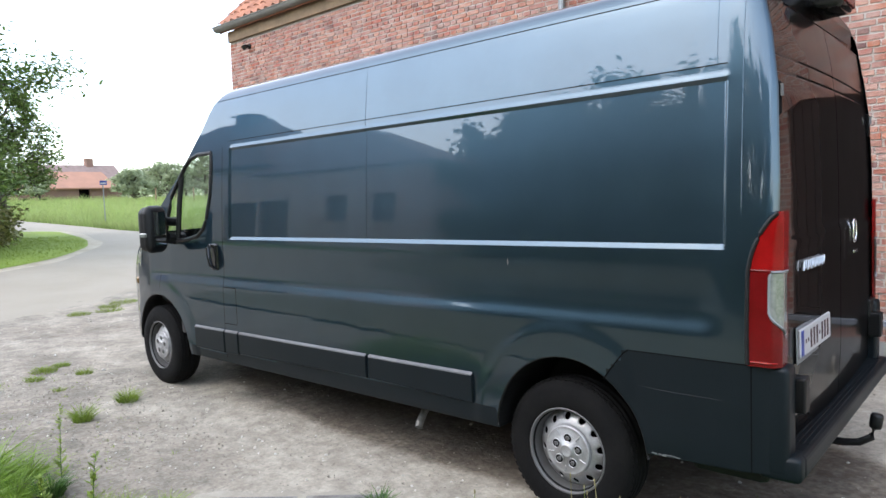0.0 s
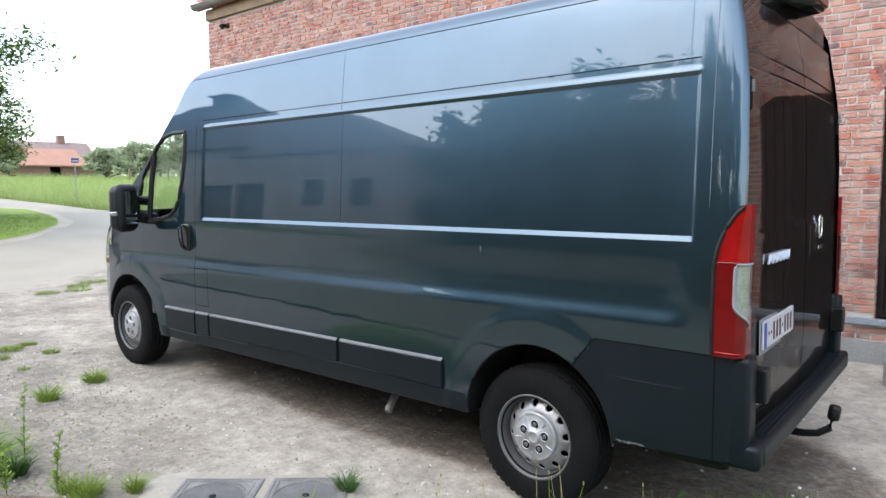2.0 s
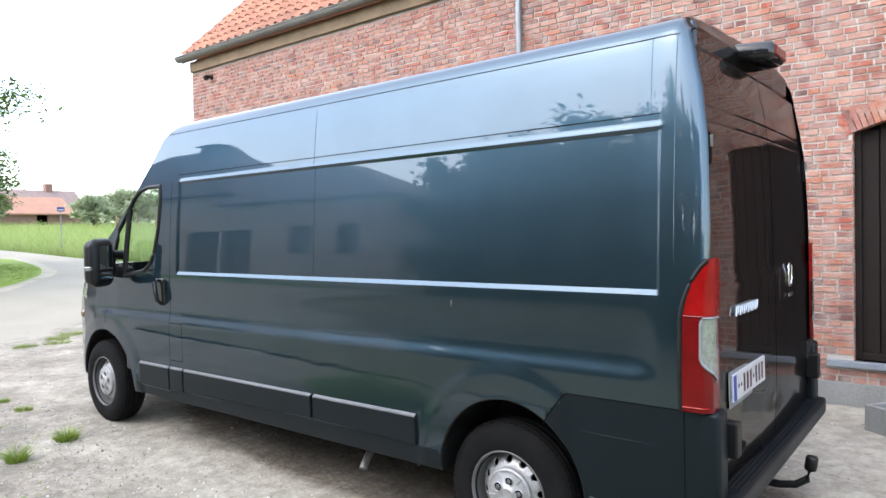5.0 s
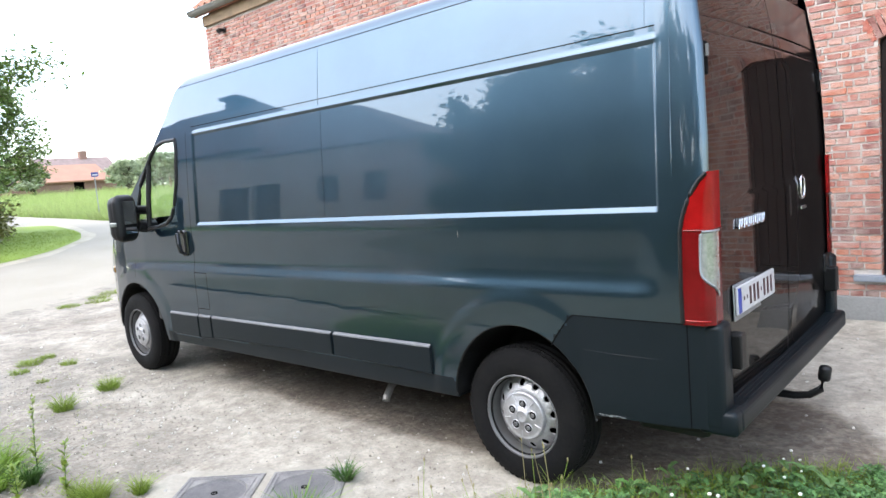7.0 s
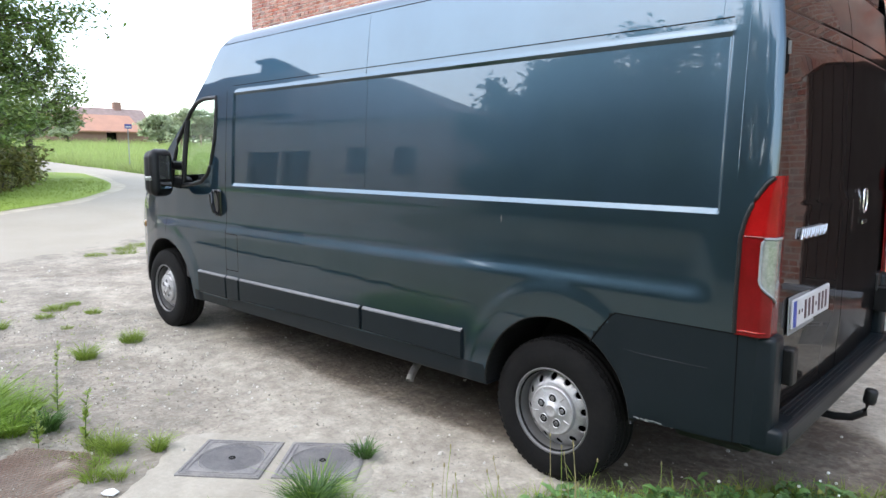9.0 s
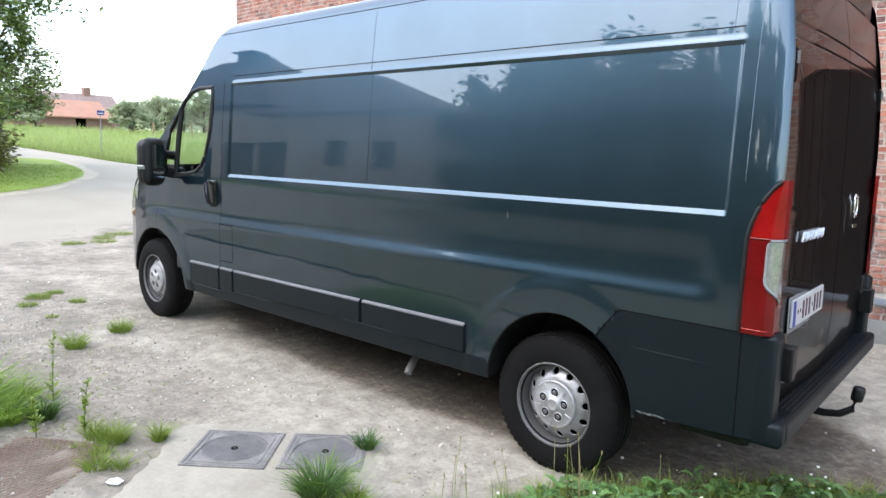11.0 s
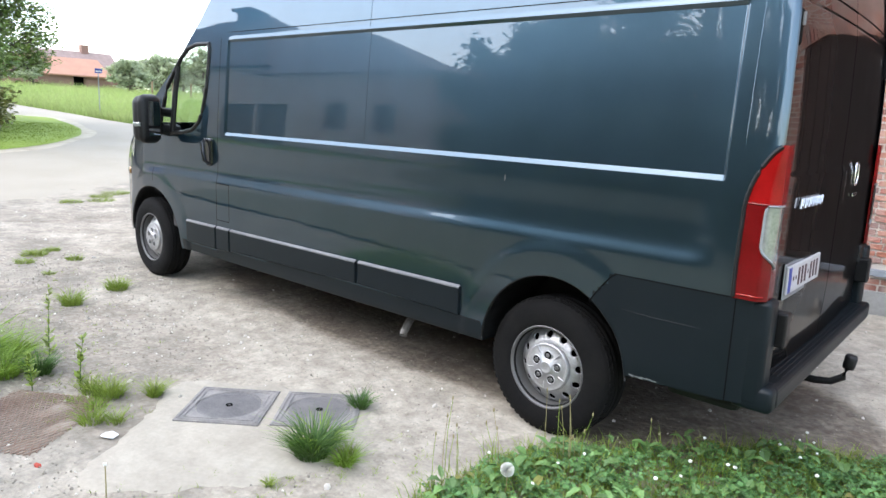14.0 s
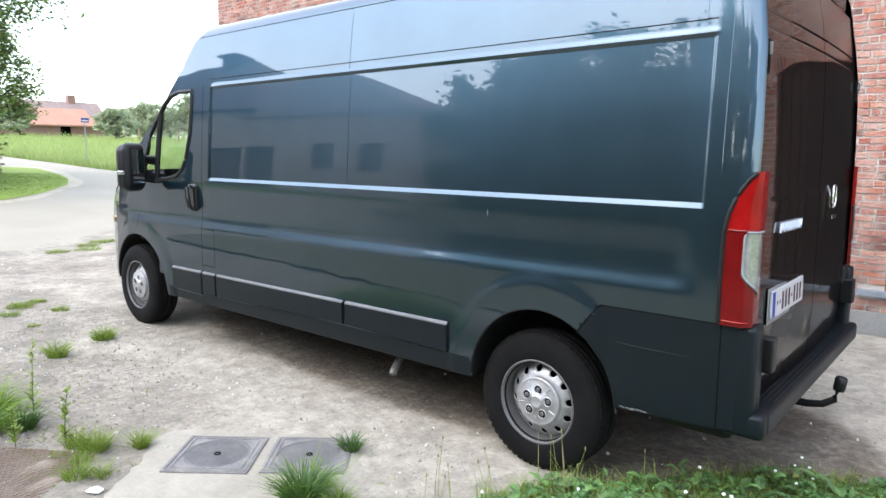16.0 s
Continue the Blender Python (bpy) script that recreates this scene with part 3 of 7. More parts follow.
def build_house():
    house = thing("brick_house", "old red brick house with orange tiled roof and gutter", "house", kind="structure")
    x0, x1, z0, z1 = OPEN
    bm = bmesh.new()
    box(bm, HX0, x0, WALL_Y, WALL_Y + 0.35, -0.05, EAVE)
    box(bm, x1, HX1, WALL_Y, WALL_Y + 0.35, -0.05, EAVE)
    box(bm, x0, x1, WALL_Y, WALL_Y + 0.35, -0.05, z0)
    box(bm, x0, x1, WALL_Y, WALL_Y + 0.35, z1 + 0.16, EAVE)
    box(bm, HX0, HX0 + 0.35, WALL_Y + 0.35, WALL_Y + 7, -0.05, EAVE)
    box(bm, HX1 - 0.35, HX1, WALL_Y + 0.35, WALL_Y + 7, -0.05, EAVE)
    box(bm, HX0, HX1, WALL_Y + 7, WALL_Y + 7.3, -0.05, EAVE)
    part("wall", bm, MORTAR, house, "lime mortared wall core")
    # roof slabs and gables
    ridge_y, ridge_z = WALL_Y + 3.65, EAVE + 3.6
    bm = bmesh.new()
    for ya, yb in ((WALL_Y - 0.13, ridge_y), (WALL_Y + 7.5, ridge_y)):
        q = [(HX0 - 0.12, ya, EAVE + 0.08), (HX1, ya, EAVE + 0.08), (HX1, yb, ridge_z), (HX0 - 0.12, yb, ridge_z)]
        a = [bm.verts.new(p) for p in q]
        b = [bm.verts.new((p[0], p[1], p[2] - 0.12)) for p in q]
        bm.faces.new(a)
        bm.faces.new(b[::-1])
        for i in range(4):
            bm.faces.new((a[i], b[i], b[(i + 1) % 4], a[(i + 1) % 4]))
    part("roof", bm, TILE, house, "orange clay tiled roof")
    bm = bmesh.new()
    for gx in (HX0 + 0.1, HX1 - 0.2):
        vs = [bm.verts.new(p) for p in ((gx, WALL_Y, EAVE), (gx, WALL_Y + 7.3, EAVE), (gx, ridge_y, ridge_z - 0.1))]
        bm.faces.new(vs)
    part("gable", bm, EARTHWALL, house)
    bm = bmesh.new()
    box(bm, HX0 + 0.02, HX1, WALL_Y - 0.06, WALL_Y - 0.003, EAVE - 0.20, EAVE - 0.02, 0.006)
    part("fascia", bm, FASCIA, house, "weathered timber fascia")
    bm = bmesh.new()
    sec = [(WALL_Y - 0.17 + 0.075 * math.cos(t), EAVE + 0.05 + 0.075 * math.sin(t)) for t in np.linspace(math.pi, 2 * math.pi, 9)]
    rings = [[bm.verts.new((x, y, z)) for y, z in sec] for x in (HX0 - 0.15, HX1)]
    for i in range(8):
        bm.faces.new((rings[0][i], rings[1][i], rings[1][i + 1], rings[0][i + 1]))
    bm.faces.new(rings[0])
    tube(bm, [(HX0 - 0.15, WALL_Y - 0.247, EAVE + 0.055), (HX1, WALL_Y - 0.247, EAVE + 0.055)], 0.011, 8)
    part("gutter", bm, ZINC, house, "grey zinc half-round gutter")
    bm = bmesh.new()
    tube(bm, [(-2.45, WALL_Y - 0.06, 0.1), (-2.45, WALL_Y - 0.06, EAVE)], 0.035, 12)
    part("downpipe", bm, GALV, house, "pale downpipe")
    bm = bmesh.new()
    box(bm, HX0, HX1, WALL_Y - 0.035, WALL_Y - 0.002, -0.05, 0.17, 0.006)
    part("plinth", bm, CONCRETE, house, "grey cement plinth")
    # shuttered opening
    bm = bmesh.new()
    box(bm, x0 - 0.2, x1 + 0.2, WALL_Y - 0.06, WALL_Y + 0.2, z0 - 0.055, z0, 0.006)
    part("window_sill", bm, BLUESTONE, house, "bluestone window sill")
    return house


house = build_house()


def brick_box(x0, x1, y0, y1, z0, z1, rnd):
    j = lambda: rnd.uniform(-0.003, 0.003)
    p = [(x0 + j(), y0, z0 + j()), (x1 + j(), y0, z0 + j()), (x1 + j(), y0, z1 + j()), (x0 + j(), y0, z1 + j())]
    d = rnd.uniform(-0.004, 0.004)
    v = [(x, y + d, z) for x, y, z in p] + [(x, y1, z) for x, y, z in p]
    f = [(0, 1, 2, 3), (0, 4, 5, 1), (1, 5, 6, 2), (2, 6, 7, 3), (3, 7, 4, 0)]
    return v, f


def build_brickwork():
    """Courses of old bricks proud of the mortar, in a rough cross bond."""
    rnd = random.Random(4)
    PITCH, LEN, JOINT = 0.0595, 0.194, 0.0155
    x0, x1, z0, z1 = OPEN
    wall_v, wall_f = [], []
    singles = []
    wall = [o for o in house.children if o.name.startswith("wall")][0]
    rows = int((EAVE - 0.2 - 0.17) / PITCH)
    for r in range(rows):
        zb = 0.172 + r * PITCH
        header = r % 2 == 0
        x = HX0 + (0.0 if header else -0.05)
        while x < HX1 - 0.02:
            w = (LEN if not header else 0.094) * rnd.uniform(0.93, 1.06)
            if rnd.random() < 0.08:
                w *= 0.6
            a, b = x, min(x + w, HX1)
            x = b + JOINT * rnd.uniform(0.7, 1.3)
            if b < HX0 + 0.02:
                continue
            a = max(a, HX0 - 0.004)
            zt = zb + PITCH - JOINT
            if zt > z0 - 0.055 and zb < z1 + 0.16:
                lo, hi = (x0 - (0.2 if zb < z0 else 0.0)), (x1 + (0.2 if zb < z0 else 0.0))
                if zb > z1 - 0.1:
                    lo, hi = x0 - 0.025, x1 + 0.025
                if 0.0 < lo - b < 0.055:
                    b = lo - 0.002
                elif a < lo < b:
                    b = lo - 0.002
                    if b - a < 0.045:
                        continue
                elif a < hi < b:
                    a = hi + 0.002
                elif a >= lo and b <= hi:
                    continue
            if b - a < 0.012:
                continue
            v, f = brick_box(a, b, WALL_Y - 0.010, WALL_Y + 0.02, zb, zt, rnd)
            if 0.15 < (a + b) / 2 < 0.9 and 0.2 < zb < 2.9 and len(singles) < 240:
                singles.append((v, f))
            else:
                k = len(wall_v)
                wall_v += v
                wall_f += [tuple(i + k for i in q) for q in f]
    # gable corner seen from the side
    for r in range(rows):
        zb = 0.172 + r * PITCH
        y = WALL_Y + 0.0
        while y < WALL_Y + 2.2:
            w = (0.094 if r % 2 else LEN) * rnd.uniform(0.93, 1.06)
            v, f = brick_box(-(y + w), -y, HX0 - 0.010, HX0 + 0.02, zb, zb + PITCH - JOINT, rnd)
            k = len(wall_v)
            wall_v += [(yy, -xx, zz) for xx, yy, zz in v]
            wall_f += [tuple(i + k for i in q) for q in f]
            y += w + JOINT
    raw("brickwork", wall_v, wall_f, BRICKS, wall, "weathered red brick courses with pale lime joints")["kind"] = "stuff"
    for v, f in singles:
        raw("brick", v, f, BRICK, wall)
    # segmental arch of bricks on edge over the opening
    cx, half = (x0 + x1) / 2, (x1 - x0) / 2
    sag = 0.13
    R = (half * half + sag * sag) / (2 * sag)
    cz = z1 + sag - R
    amax = math.asin(half / R)
    n = 30
    for k in range(-1, n + 1):
        a = -amax + 2 * amax * (k + 0.5) / n
        wdt = 2 * amax * R / n * 0.455
        v, f = [], []
        for yy in (WALL_Y - 0.012 + rnd.uniform(-0.003, 0.003), WALL_Y + 0.12):
            for rr, s in ((R, -1), (R, 1), (R + 0.185, 1), (R + 0.185, -1)):
                q = Vector((math.sin(a) * rr + math.cos(a) * s * wdt, math.cos(a) * rr - math.sin(a) * s * wdt))
                v.append((cx + q.x, yy, cz + q.y))
        f = [(0, 1, 2, 3), (0, 4, 5, 1), (1, 5, 6, 2), (2, 6, 7, 3), (3, 7, 4, 0)]
        raw("brick", v, f, BRICK, wall)
    # reveal: jamb bricks and the filling above the boards
    for jx, s in ((x0, 1), (x1, -1)):
        for r in range(int((z1 - z0) / PITCH) + 1):
            zb = z0 + r * PITCH
            v, f = brick_box(min(jx, jx + s * 0.006), max(jx, jx + s * 0.006), WALL_Y + 0.001, WALL_Y + 0.16, zb, zb + PITCH - JOINT, rnd)
            v = [(jx + s * 0.006 if abs(p[0] - (jx + s * 0.006)) < 0.004 else p[0], p[1], p[2]) for p in v]
            raw("brick", v, [(0, 1, 2, 3), (1, 5, 6, 2), (3, 7, 4, 0), (2, 6, 7, 3), (0, 4, 5, 1)], BRICK, wall)
    # boarded shutter set back in the opening
    shutter = new("window_shutter")
    shutter.parent = house
    shutter["label"] = "dark brown boarded window shutter, closed"
    n = 9
    for k in range(n):
        a = x0 + 0.05 + (x1 - x0 - 0.10) * k / n
        b = x0 + 0.05 + (x1 - x0 - 0.10) * (k + 1) / n
        xm = (a + b) / 2 - cx
        top = cz + math.sqrt(R * R - xm * xm)
        bm = bmesh.new()
        box(bm, a + 0.004, b - 0.004, WALL_Y + 0.10, WALL_Y + 0.13, z0 + 0.06, top - 0.02, 0.004, None, 1)
        part("board", bm, SHUTTER, shutter)
    bm = bmesh.new()
    box(bm, x0 + 0.007, x0 + 0.055, WALL_Y + 0.06, WALL_Y + 0.15, z0, z1 + 0.03, 0.006)
    box(bm, x1 - 0.055, x1 - 0.007, WALL_Y + 0.06, WALL_Y + 0.15, z0, z1 + 0.03, 0.006)
    box(bm, x0 + 0.055, x1 - 0.055, WALL_Y + 0.06, WALL_Y + 0.15, z0 + 0.001, z0 + 0.06, 0.006)
    part("shutter_frame", bm, SHUTTER, shutter)
    bm = bmesh.new()
    box(bm, x0 - 0.05, x1 + 0.05, WALL_Y + 0.14, WALL_Y + 0.2, z0, z1 + 0.16)
    part("shutter_back", bm, SEAL, shutter)


build_brickwork()


def build_pantiles():
    """Rows of S-shaped clay tiles near the eaves, tile by tile at the corner."""
    roof = [o for o in house.children if o.name.startswith("roof")][0]
    ridge_y, ridge_z = WALL_Y + 3.65, EAVE + 3.6
    ya, za = WALL_Y - 0.13, EAVE + 0.08
    along = Vector((0, ridge_y - ya, ridge_z - za))
    length = along.length
    d = along.normalized()
    up = Vector((1, 0, 0)).cross(d)
    W, L = 0.205, 0.30
    v0, f0 = [], []
    prof = [(0.0, 0.018), (0.035, 0.040), (0.075, 0.042), (0.105, 0.022), (0.14, 0.006), (0.18, 0.006), (0.215, 0.020)]
    for s, lift in ((0.0, 0.026), (L + 0.04, 0.0)):
        for a, h in prof:
            v0.append(Vector((a, 0, 0)) + d * s + up * (h + lift))
    for a, h in prof:
        v0.append(Vector((a, 0, 0)) + up * (h + 0.010))
    n = len(prof)
    for i in range(n - 1):
        f0.append((i, i + 1, n + i + 1, n + i))
        f0.append((2 * n + i, 2 * n + i + 1, i + 1, i))
    me = bpy.data.meshes.new("roof_tile")
    me.from_pydata([tuple(v) for v in v0], [], f0)
    me.materials.append(TILE)
    rest_v, rest_f, count = [], [], 0
    for r in range(int(length / L)):
        for c in range(int((HX1 - HX0 + 0.1) / W)):
            base = Vector((HX0 - 0.12 + c * W, ya, za)) + d * (r * L) + up * (0.004 + 0.004 * random.random())
            if r < 9 and c < 32:
                ob = new("roof_tile", me)
                ob.location = base
                ob.parent = roof
                count += 1
            else:
                k = len(rest_v)
                rest_v += [tuple(v + base) for v in v0]
                rest_f += [tuple(i + k for i in q) for q in f0]
    raw("tiling", rest_v, rest_f, TILES, roof, "orange clay pantiles")["kind"] = "stuff"


build_pantiles()


def build_wall_fittings():
    bm = bmesh.new()
    lathe(bm, [(0.001, 0.0), (0.045, 0.002), (0.045, 0.02), (0.03, 0.03), (0.001, 0.03)], pose(HX0 + 0.62, WALL_Y - 0.012, 4.26, 90, 0, 0), 20)
    lamp = thing("wall_lamp", "small dark round security lamp on the brick wall", "lamp")
    part("mount", bm, BLACK, lamp)
    bm = bmesh.new()
    tube(bm, [(HX0 + 0.62, WALL_Y - 0.04, 4.26), (HX0 + 0.62, WALL_Y - 0.10, 4.25), (HX0 + 0.62, WALL_Y - 0.14, 4.22)], [0.025, 0.035, 0.045], 12)
    part("lamp_head", bm, BLACK, lamp)
    for k, (x, y, rot) in enumerate(((1.20, 3.50, 55), (1.62, 3.42, -4))):
        block = thing("concrete_block", "grey hollow concrete block lying by the wall", "block", "blocks by the wall")
        bm = bmesh.new()
        m = pose(x, y, 0, 0, 0, rot)
        # shell of a hollow block: two webs, two sides and a middle
        for bx0, bx1, by0, by1 in ((-0.195, 0.195, -0.095, -0.06), (-0.195, 0.195, 0.06, 0.095), (-0.195, -0.155, -0.06, 0.06), (0.155, 0.195, -0.06, 0.06), (-0.02, 0.02, -0.06, 0.06)):
            box(bm, bx0, bx1, by0, by1, -0.04, 0.17, 0.004, m, 1)
        part("block_body", bm, CONCRETE, block)


build_wall_fittings()

# ---- the van ----
WIDE = 2.05
WHEEL_Z = {0.03: 0.312, -4.035: 0.357}  # the yard falls a little towards the rear
van = thing("van", "dark slate blue-grey high-roof panel van parked on gravel", "van")


def lerp(x, pts):
    return float(np.interp(x, [p[0] for p in pts], [p[1] for p in pts]))


def ease(t):
    t = min(1.0, max(0.0, t))
    return t * t * (3 - 2 * t)


LEAN_IN = [(0.30, 0.035), (0.36, 0.012), (0.42, 0.002), (0.62, 0.0), (0.93, 0.0), (1.28, 0.012), (1.45, 0.020), (1.70, 0.0355), (1.95, 0.055), (2.02, 0.062), (2.20, 0.0825), (2.305, 0.098), (2.33, 0.109), (2.50, 0.19)]
_z = np.arange(0.2, 2.5, 0.002)
_k = np.exp(-0.5 * (np.arange(-30, 31) * 0.002 / 0.016) ** 2)
LEAN_Z, LEAN_Y = _z[30:-30], np.convolve(np.interp(_z, [p[0] for p in LEAN_IN], [p[1] for p in LEAN_IN]), _k / _k.sum(), "valid")
TOP_LINE = [(-5.0, 0.42), (-4.86, 0.45), (-4.80, 0.62), (-4.68, 0.88), (-4.50, 1.09), (-4.25, 1.29), (-4.08, 1.40), (-3.86, 1.55), (-3.60, 1.745), (-3.40, 1.92), (-3.20, 2.11), (-3.09, 2.24), (-3.03, 2.30), (-2.95, 2.33), (1.0, 2.33)]
NOSE_IN = [(-5.0, 0.52), (-4.86, 0.33), (-4.75, 0.21), (-4.6, 0.12), (-4.4, 0.06), (-4.1, 0.022), (-3.7, 0.004), (-3.4, 0.0), (1, 0.0)]
ARCH_R = (0.058, 0.36, 0.40, 0.416)
ARCH_F = (-3.93, 0.36, 0.50, 0.45)
PANEL = (-2.80, 0.787, 1.285, 1.95)
WINDOW = [(-3.79, 1.30), (-3.66, 1.63), (-3.45, 1.85), (-3.36, 1.91), (-3.24, 1.935), (-3.05, 1.935), (-3.04, 1.85), (-3.055, 1.62), (-3.11, 1.44), (-3.16, 1.36), (-3.25, 1.305), (-3.40, 1.28), (-3.70, 1.255), (-3.77, 1.262)]


def around(a, x, z):
    return math.hypot((x - a[0]) / a[2], (z - a[1]) / a[3])


def side_y(x, z):
    """How far the flank lies in from the van's greatest width."""
    y = float(np.interp(z, LEAN_Z, LEAN_Y)) + lerp(x, NOSE_IN) * (1 - 0.75 * ease((z - 1.27) / 0.3))
    # the cab's pillars lean in further than the load bay
    y += 0.004 * ease((z - 1.3) / 0.9) * ease((-2.95 - x) / 0.6)
    if x > 0.825:
        y += 0.046 * (1 - math.sqrt(max(0.0, 1 - ((x - 0.825) / 0.1495) ** 2)))
    # broad swage below the panel: fuller beneath, with a soft upward-facing shoulder
    fade = ease((0.80 - x) / 0.13) * ease((x + 4.4) / 0.6)
    y += 0.0125 * fade * ease((z - 0.922 - 0.014 * ease((x + 2.0) / 2.6)) / 0.082) - 0.006 * fade * ease((z - 1.08) / 0.2)
    # pressed panel with its ledge and its hooded top edge
    x0, x1, z0, z1 = PANEL
    inx = ease((x - x0) / 0.02) * ease((x1 - x) / 0.010)
    y += 0.014 * inx * min(1.0, max(0.0, (z - z0) / 0.019)) * min(1.0, max(0.0, (z1 - z) / 0.012))
    # band above the panel, rolled over at the top
    inx = ease((x - x0) / 0.08) * ease((0.80 - x) / 0.02)
    y += inx * (-0.0038 * ease((z - z1 + 0.012) / 0.012) + 0.0038 * ease((z - 1.953) / 0.022))
    # flares round the wheels
    r = around(ARCH_R, x, z)
    if z < 1.05 and x < 0.40:
        y -= 0.008 * ease((1.42 - r) / 0.16) * ease((x + 0.9) / 0.3) * ease((0.40 - x) / 0.05)
    r = around(ARCH_F, x, z)
    if z < 1.2 and x < -3.3:
        y -= 0.008 * ease((1.36 - r) / 0.2)
    return y


GAPS_X = [(-2.885, 0.40, 1.97), (0.885, 0.42, 0.845), (-3.90, 0.86, 0.985), (-2.715, 0.66, 0.93)]
GAPS_Z = [(2.003, -2.80, 0.79), (0.66, -2.885, -2.715), (0.93, -2.885, -2.715), (0.845, 0.37, 0.90), (2.312, -3.0, 0.90)]
GAP = 0.0024


def grid_lines(lo, hi, step, extra):
    keep = sorted(set(round(e, 4) for e in extra if lo <= e <= hi))
    base = [v for v in np.arange(lo, hi + step / 2, step) if all(abs(v - k) > step * 0.35 for k in keep)]
    return sorted(set(keep) | set(round(float(b), 4) for b in base))


xs = grid_lines(-4.86, 0.974, 0.024, [g[0] + s for g in GAPS_X for s in (-GAP, GAP)] + [PANEL[0] - 0.006, PANEL[0], PANEL[0] + 0.007, PANEL[0] + 0.014, PANEL[0] + 0.020, PANEL[0] + 0.026, PANEL[1] + 0.006, PANEL[1], PANEL[1] - 0.0033, PANEL[1] - 0.0067, PANEL[1] - 0.010, PANEL[1] - 0.016, -4.86, 0.825, 0.842, 0.86, 0.88, 0.90, 0.915, 0.93, 0.943, 0.953, 0.961, 0.967, 0.971, 0.974, 0.40, 0.37])
zs = grid_lines(0.335, 2.33, 0.022, [g[0] + s for g in GAPS_Z for s in (-GAP, GAP)] + [1.276, 1.282, 1.285, 1.304, 1.307, 1.314, 1.930, 1.935, 1.938, 1.950, 1.953, 1.960, 1.968, 1.975, 1.981, 0.935, 0.95, 0.965, 0.98, 0.99, 0.335, 2.33])


def near_poly(x, z, poly):
    best, bp = 9, None
    inside = False
    n = len(poly)
    for i in range(n):
        (ax, az), (bx, bz) = poly[i], poly[(i + 1) % n]
        if (az > z) != (bz > z) and x < (bx - ax) * (z - az) / (bz - az) + ax:
            inside = not inside
        t = min(1, max(0, ((x - ax) * (bx - ax) + (z - az) * (bz - az)) / ((bx - ax) ** 2 + (bz - az) ** 2)))
        px, pz = ax + t * (bx - ax), az + t * (bz - az)
        d = math.hypot(px - x, pz - z)
        if d < best:
            best, bp = d, (px, pz)
    return best, bp, inside


def snapped(x, z):
    """Grid corners close to an opening move onto its edge."""
    for a in (ARCH_R, ARCH_F):
        r = around(a, x, z)
        if abs(r - 1) < 0.045:
            return a[0] + (x - a[0]) / r, a[1] + (z - a[1]) / r
    if -3.85 < x < -3.0 and 1.2 < z < 2.0:
        d, p, _ = near_poly(x, z, WINDOW)
        if d < 0.0145:
            return p
    return x, z


def region(x, z):
    """The body part that a spot of the flank belongs to; None where it is open."""
    if around(ARCH_R, x, z) < 1 or around(ARCH_F, x, z) < 1:
        return None
    if near_poly(x, z, WINDOW)[2]:
        return None
    for gx, a, b in GAPS_X:
        if abs(x - gx) < GAP and a < z < b:
            return "panel_gap"
    for gz, a, b in GAPS_Z:
        if abs(z - gz) < GAP and a < x < b:
            return "panel_gap"
    if z < 0.845 and x > 0.27 and (z - 0.739) < (x - 0.285) * 1.25 and z > 0.3:
        return "bumper_flank"
    if -2.885 < x < -2.715 and 0.66 < z < 0.93:
        return "fuel_flap"
    if -3.72 < x < -2.885 and 0.42 < z < 1.985 and around(ARCH_F, x, z) > 1.34 and z < lerp(x, TOP_LINE) - 0.05:
        return "cab_door"
    if -3.4 < x < -0.34 and z < 0.45 + 0.025 * ease((x + 2.7) / 1.4):
        return "sill_panel"
    if x < -3.4:
        return "front_wing"
    return "side_panel"


def tail_x(x, z):
    """The rear end leans forwards towards the roof."""
    if x < 0.8:
        return x
    end = lerp(z, [(0.3, 0.974), (1.55, 0.974), (1.9, 0.962), (2.1, 0.938), (2.26, 0.905), (2.34, 0.88), (2.5, 0.83)])
    return 0.8 + (x - 0.8) * (end - 0.8) / 0.174


def skirt(x):
    """Lower edge of the flank: it climbs behind the rear wheel."""
    return lerp(x, [(-5, 0.36), (-3.4, 0.36), (0.30, 0.372), (0.44, 0.405), (1.0, 0.43)])


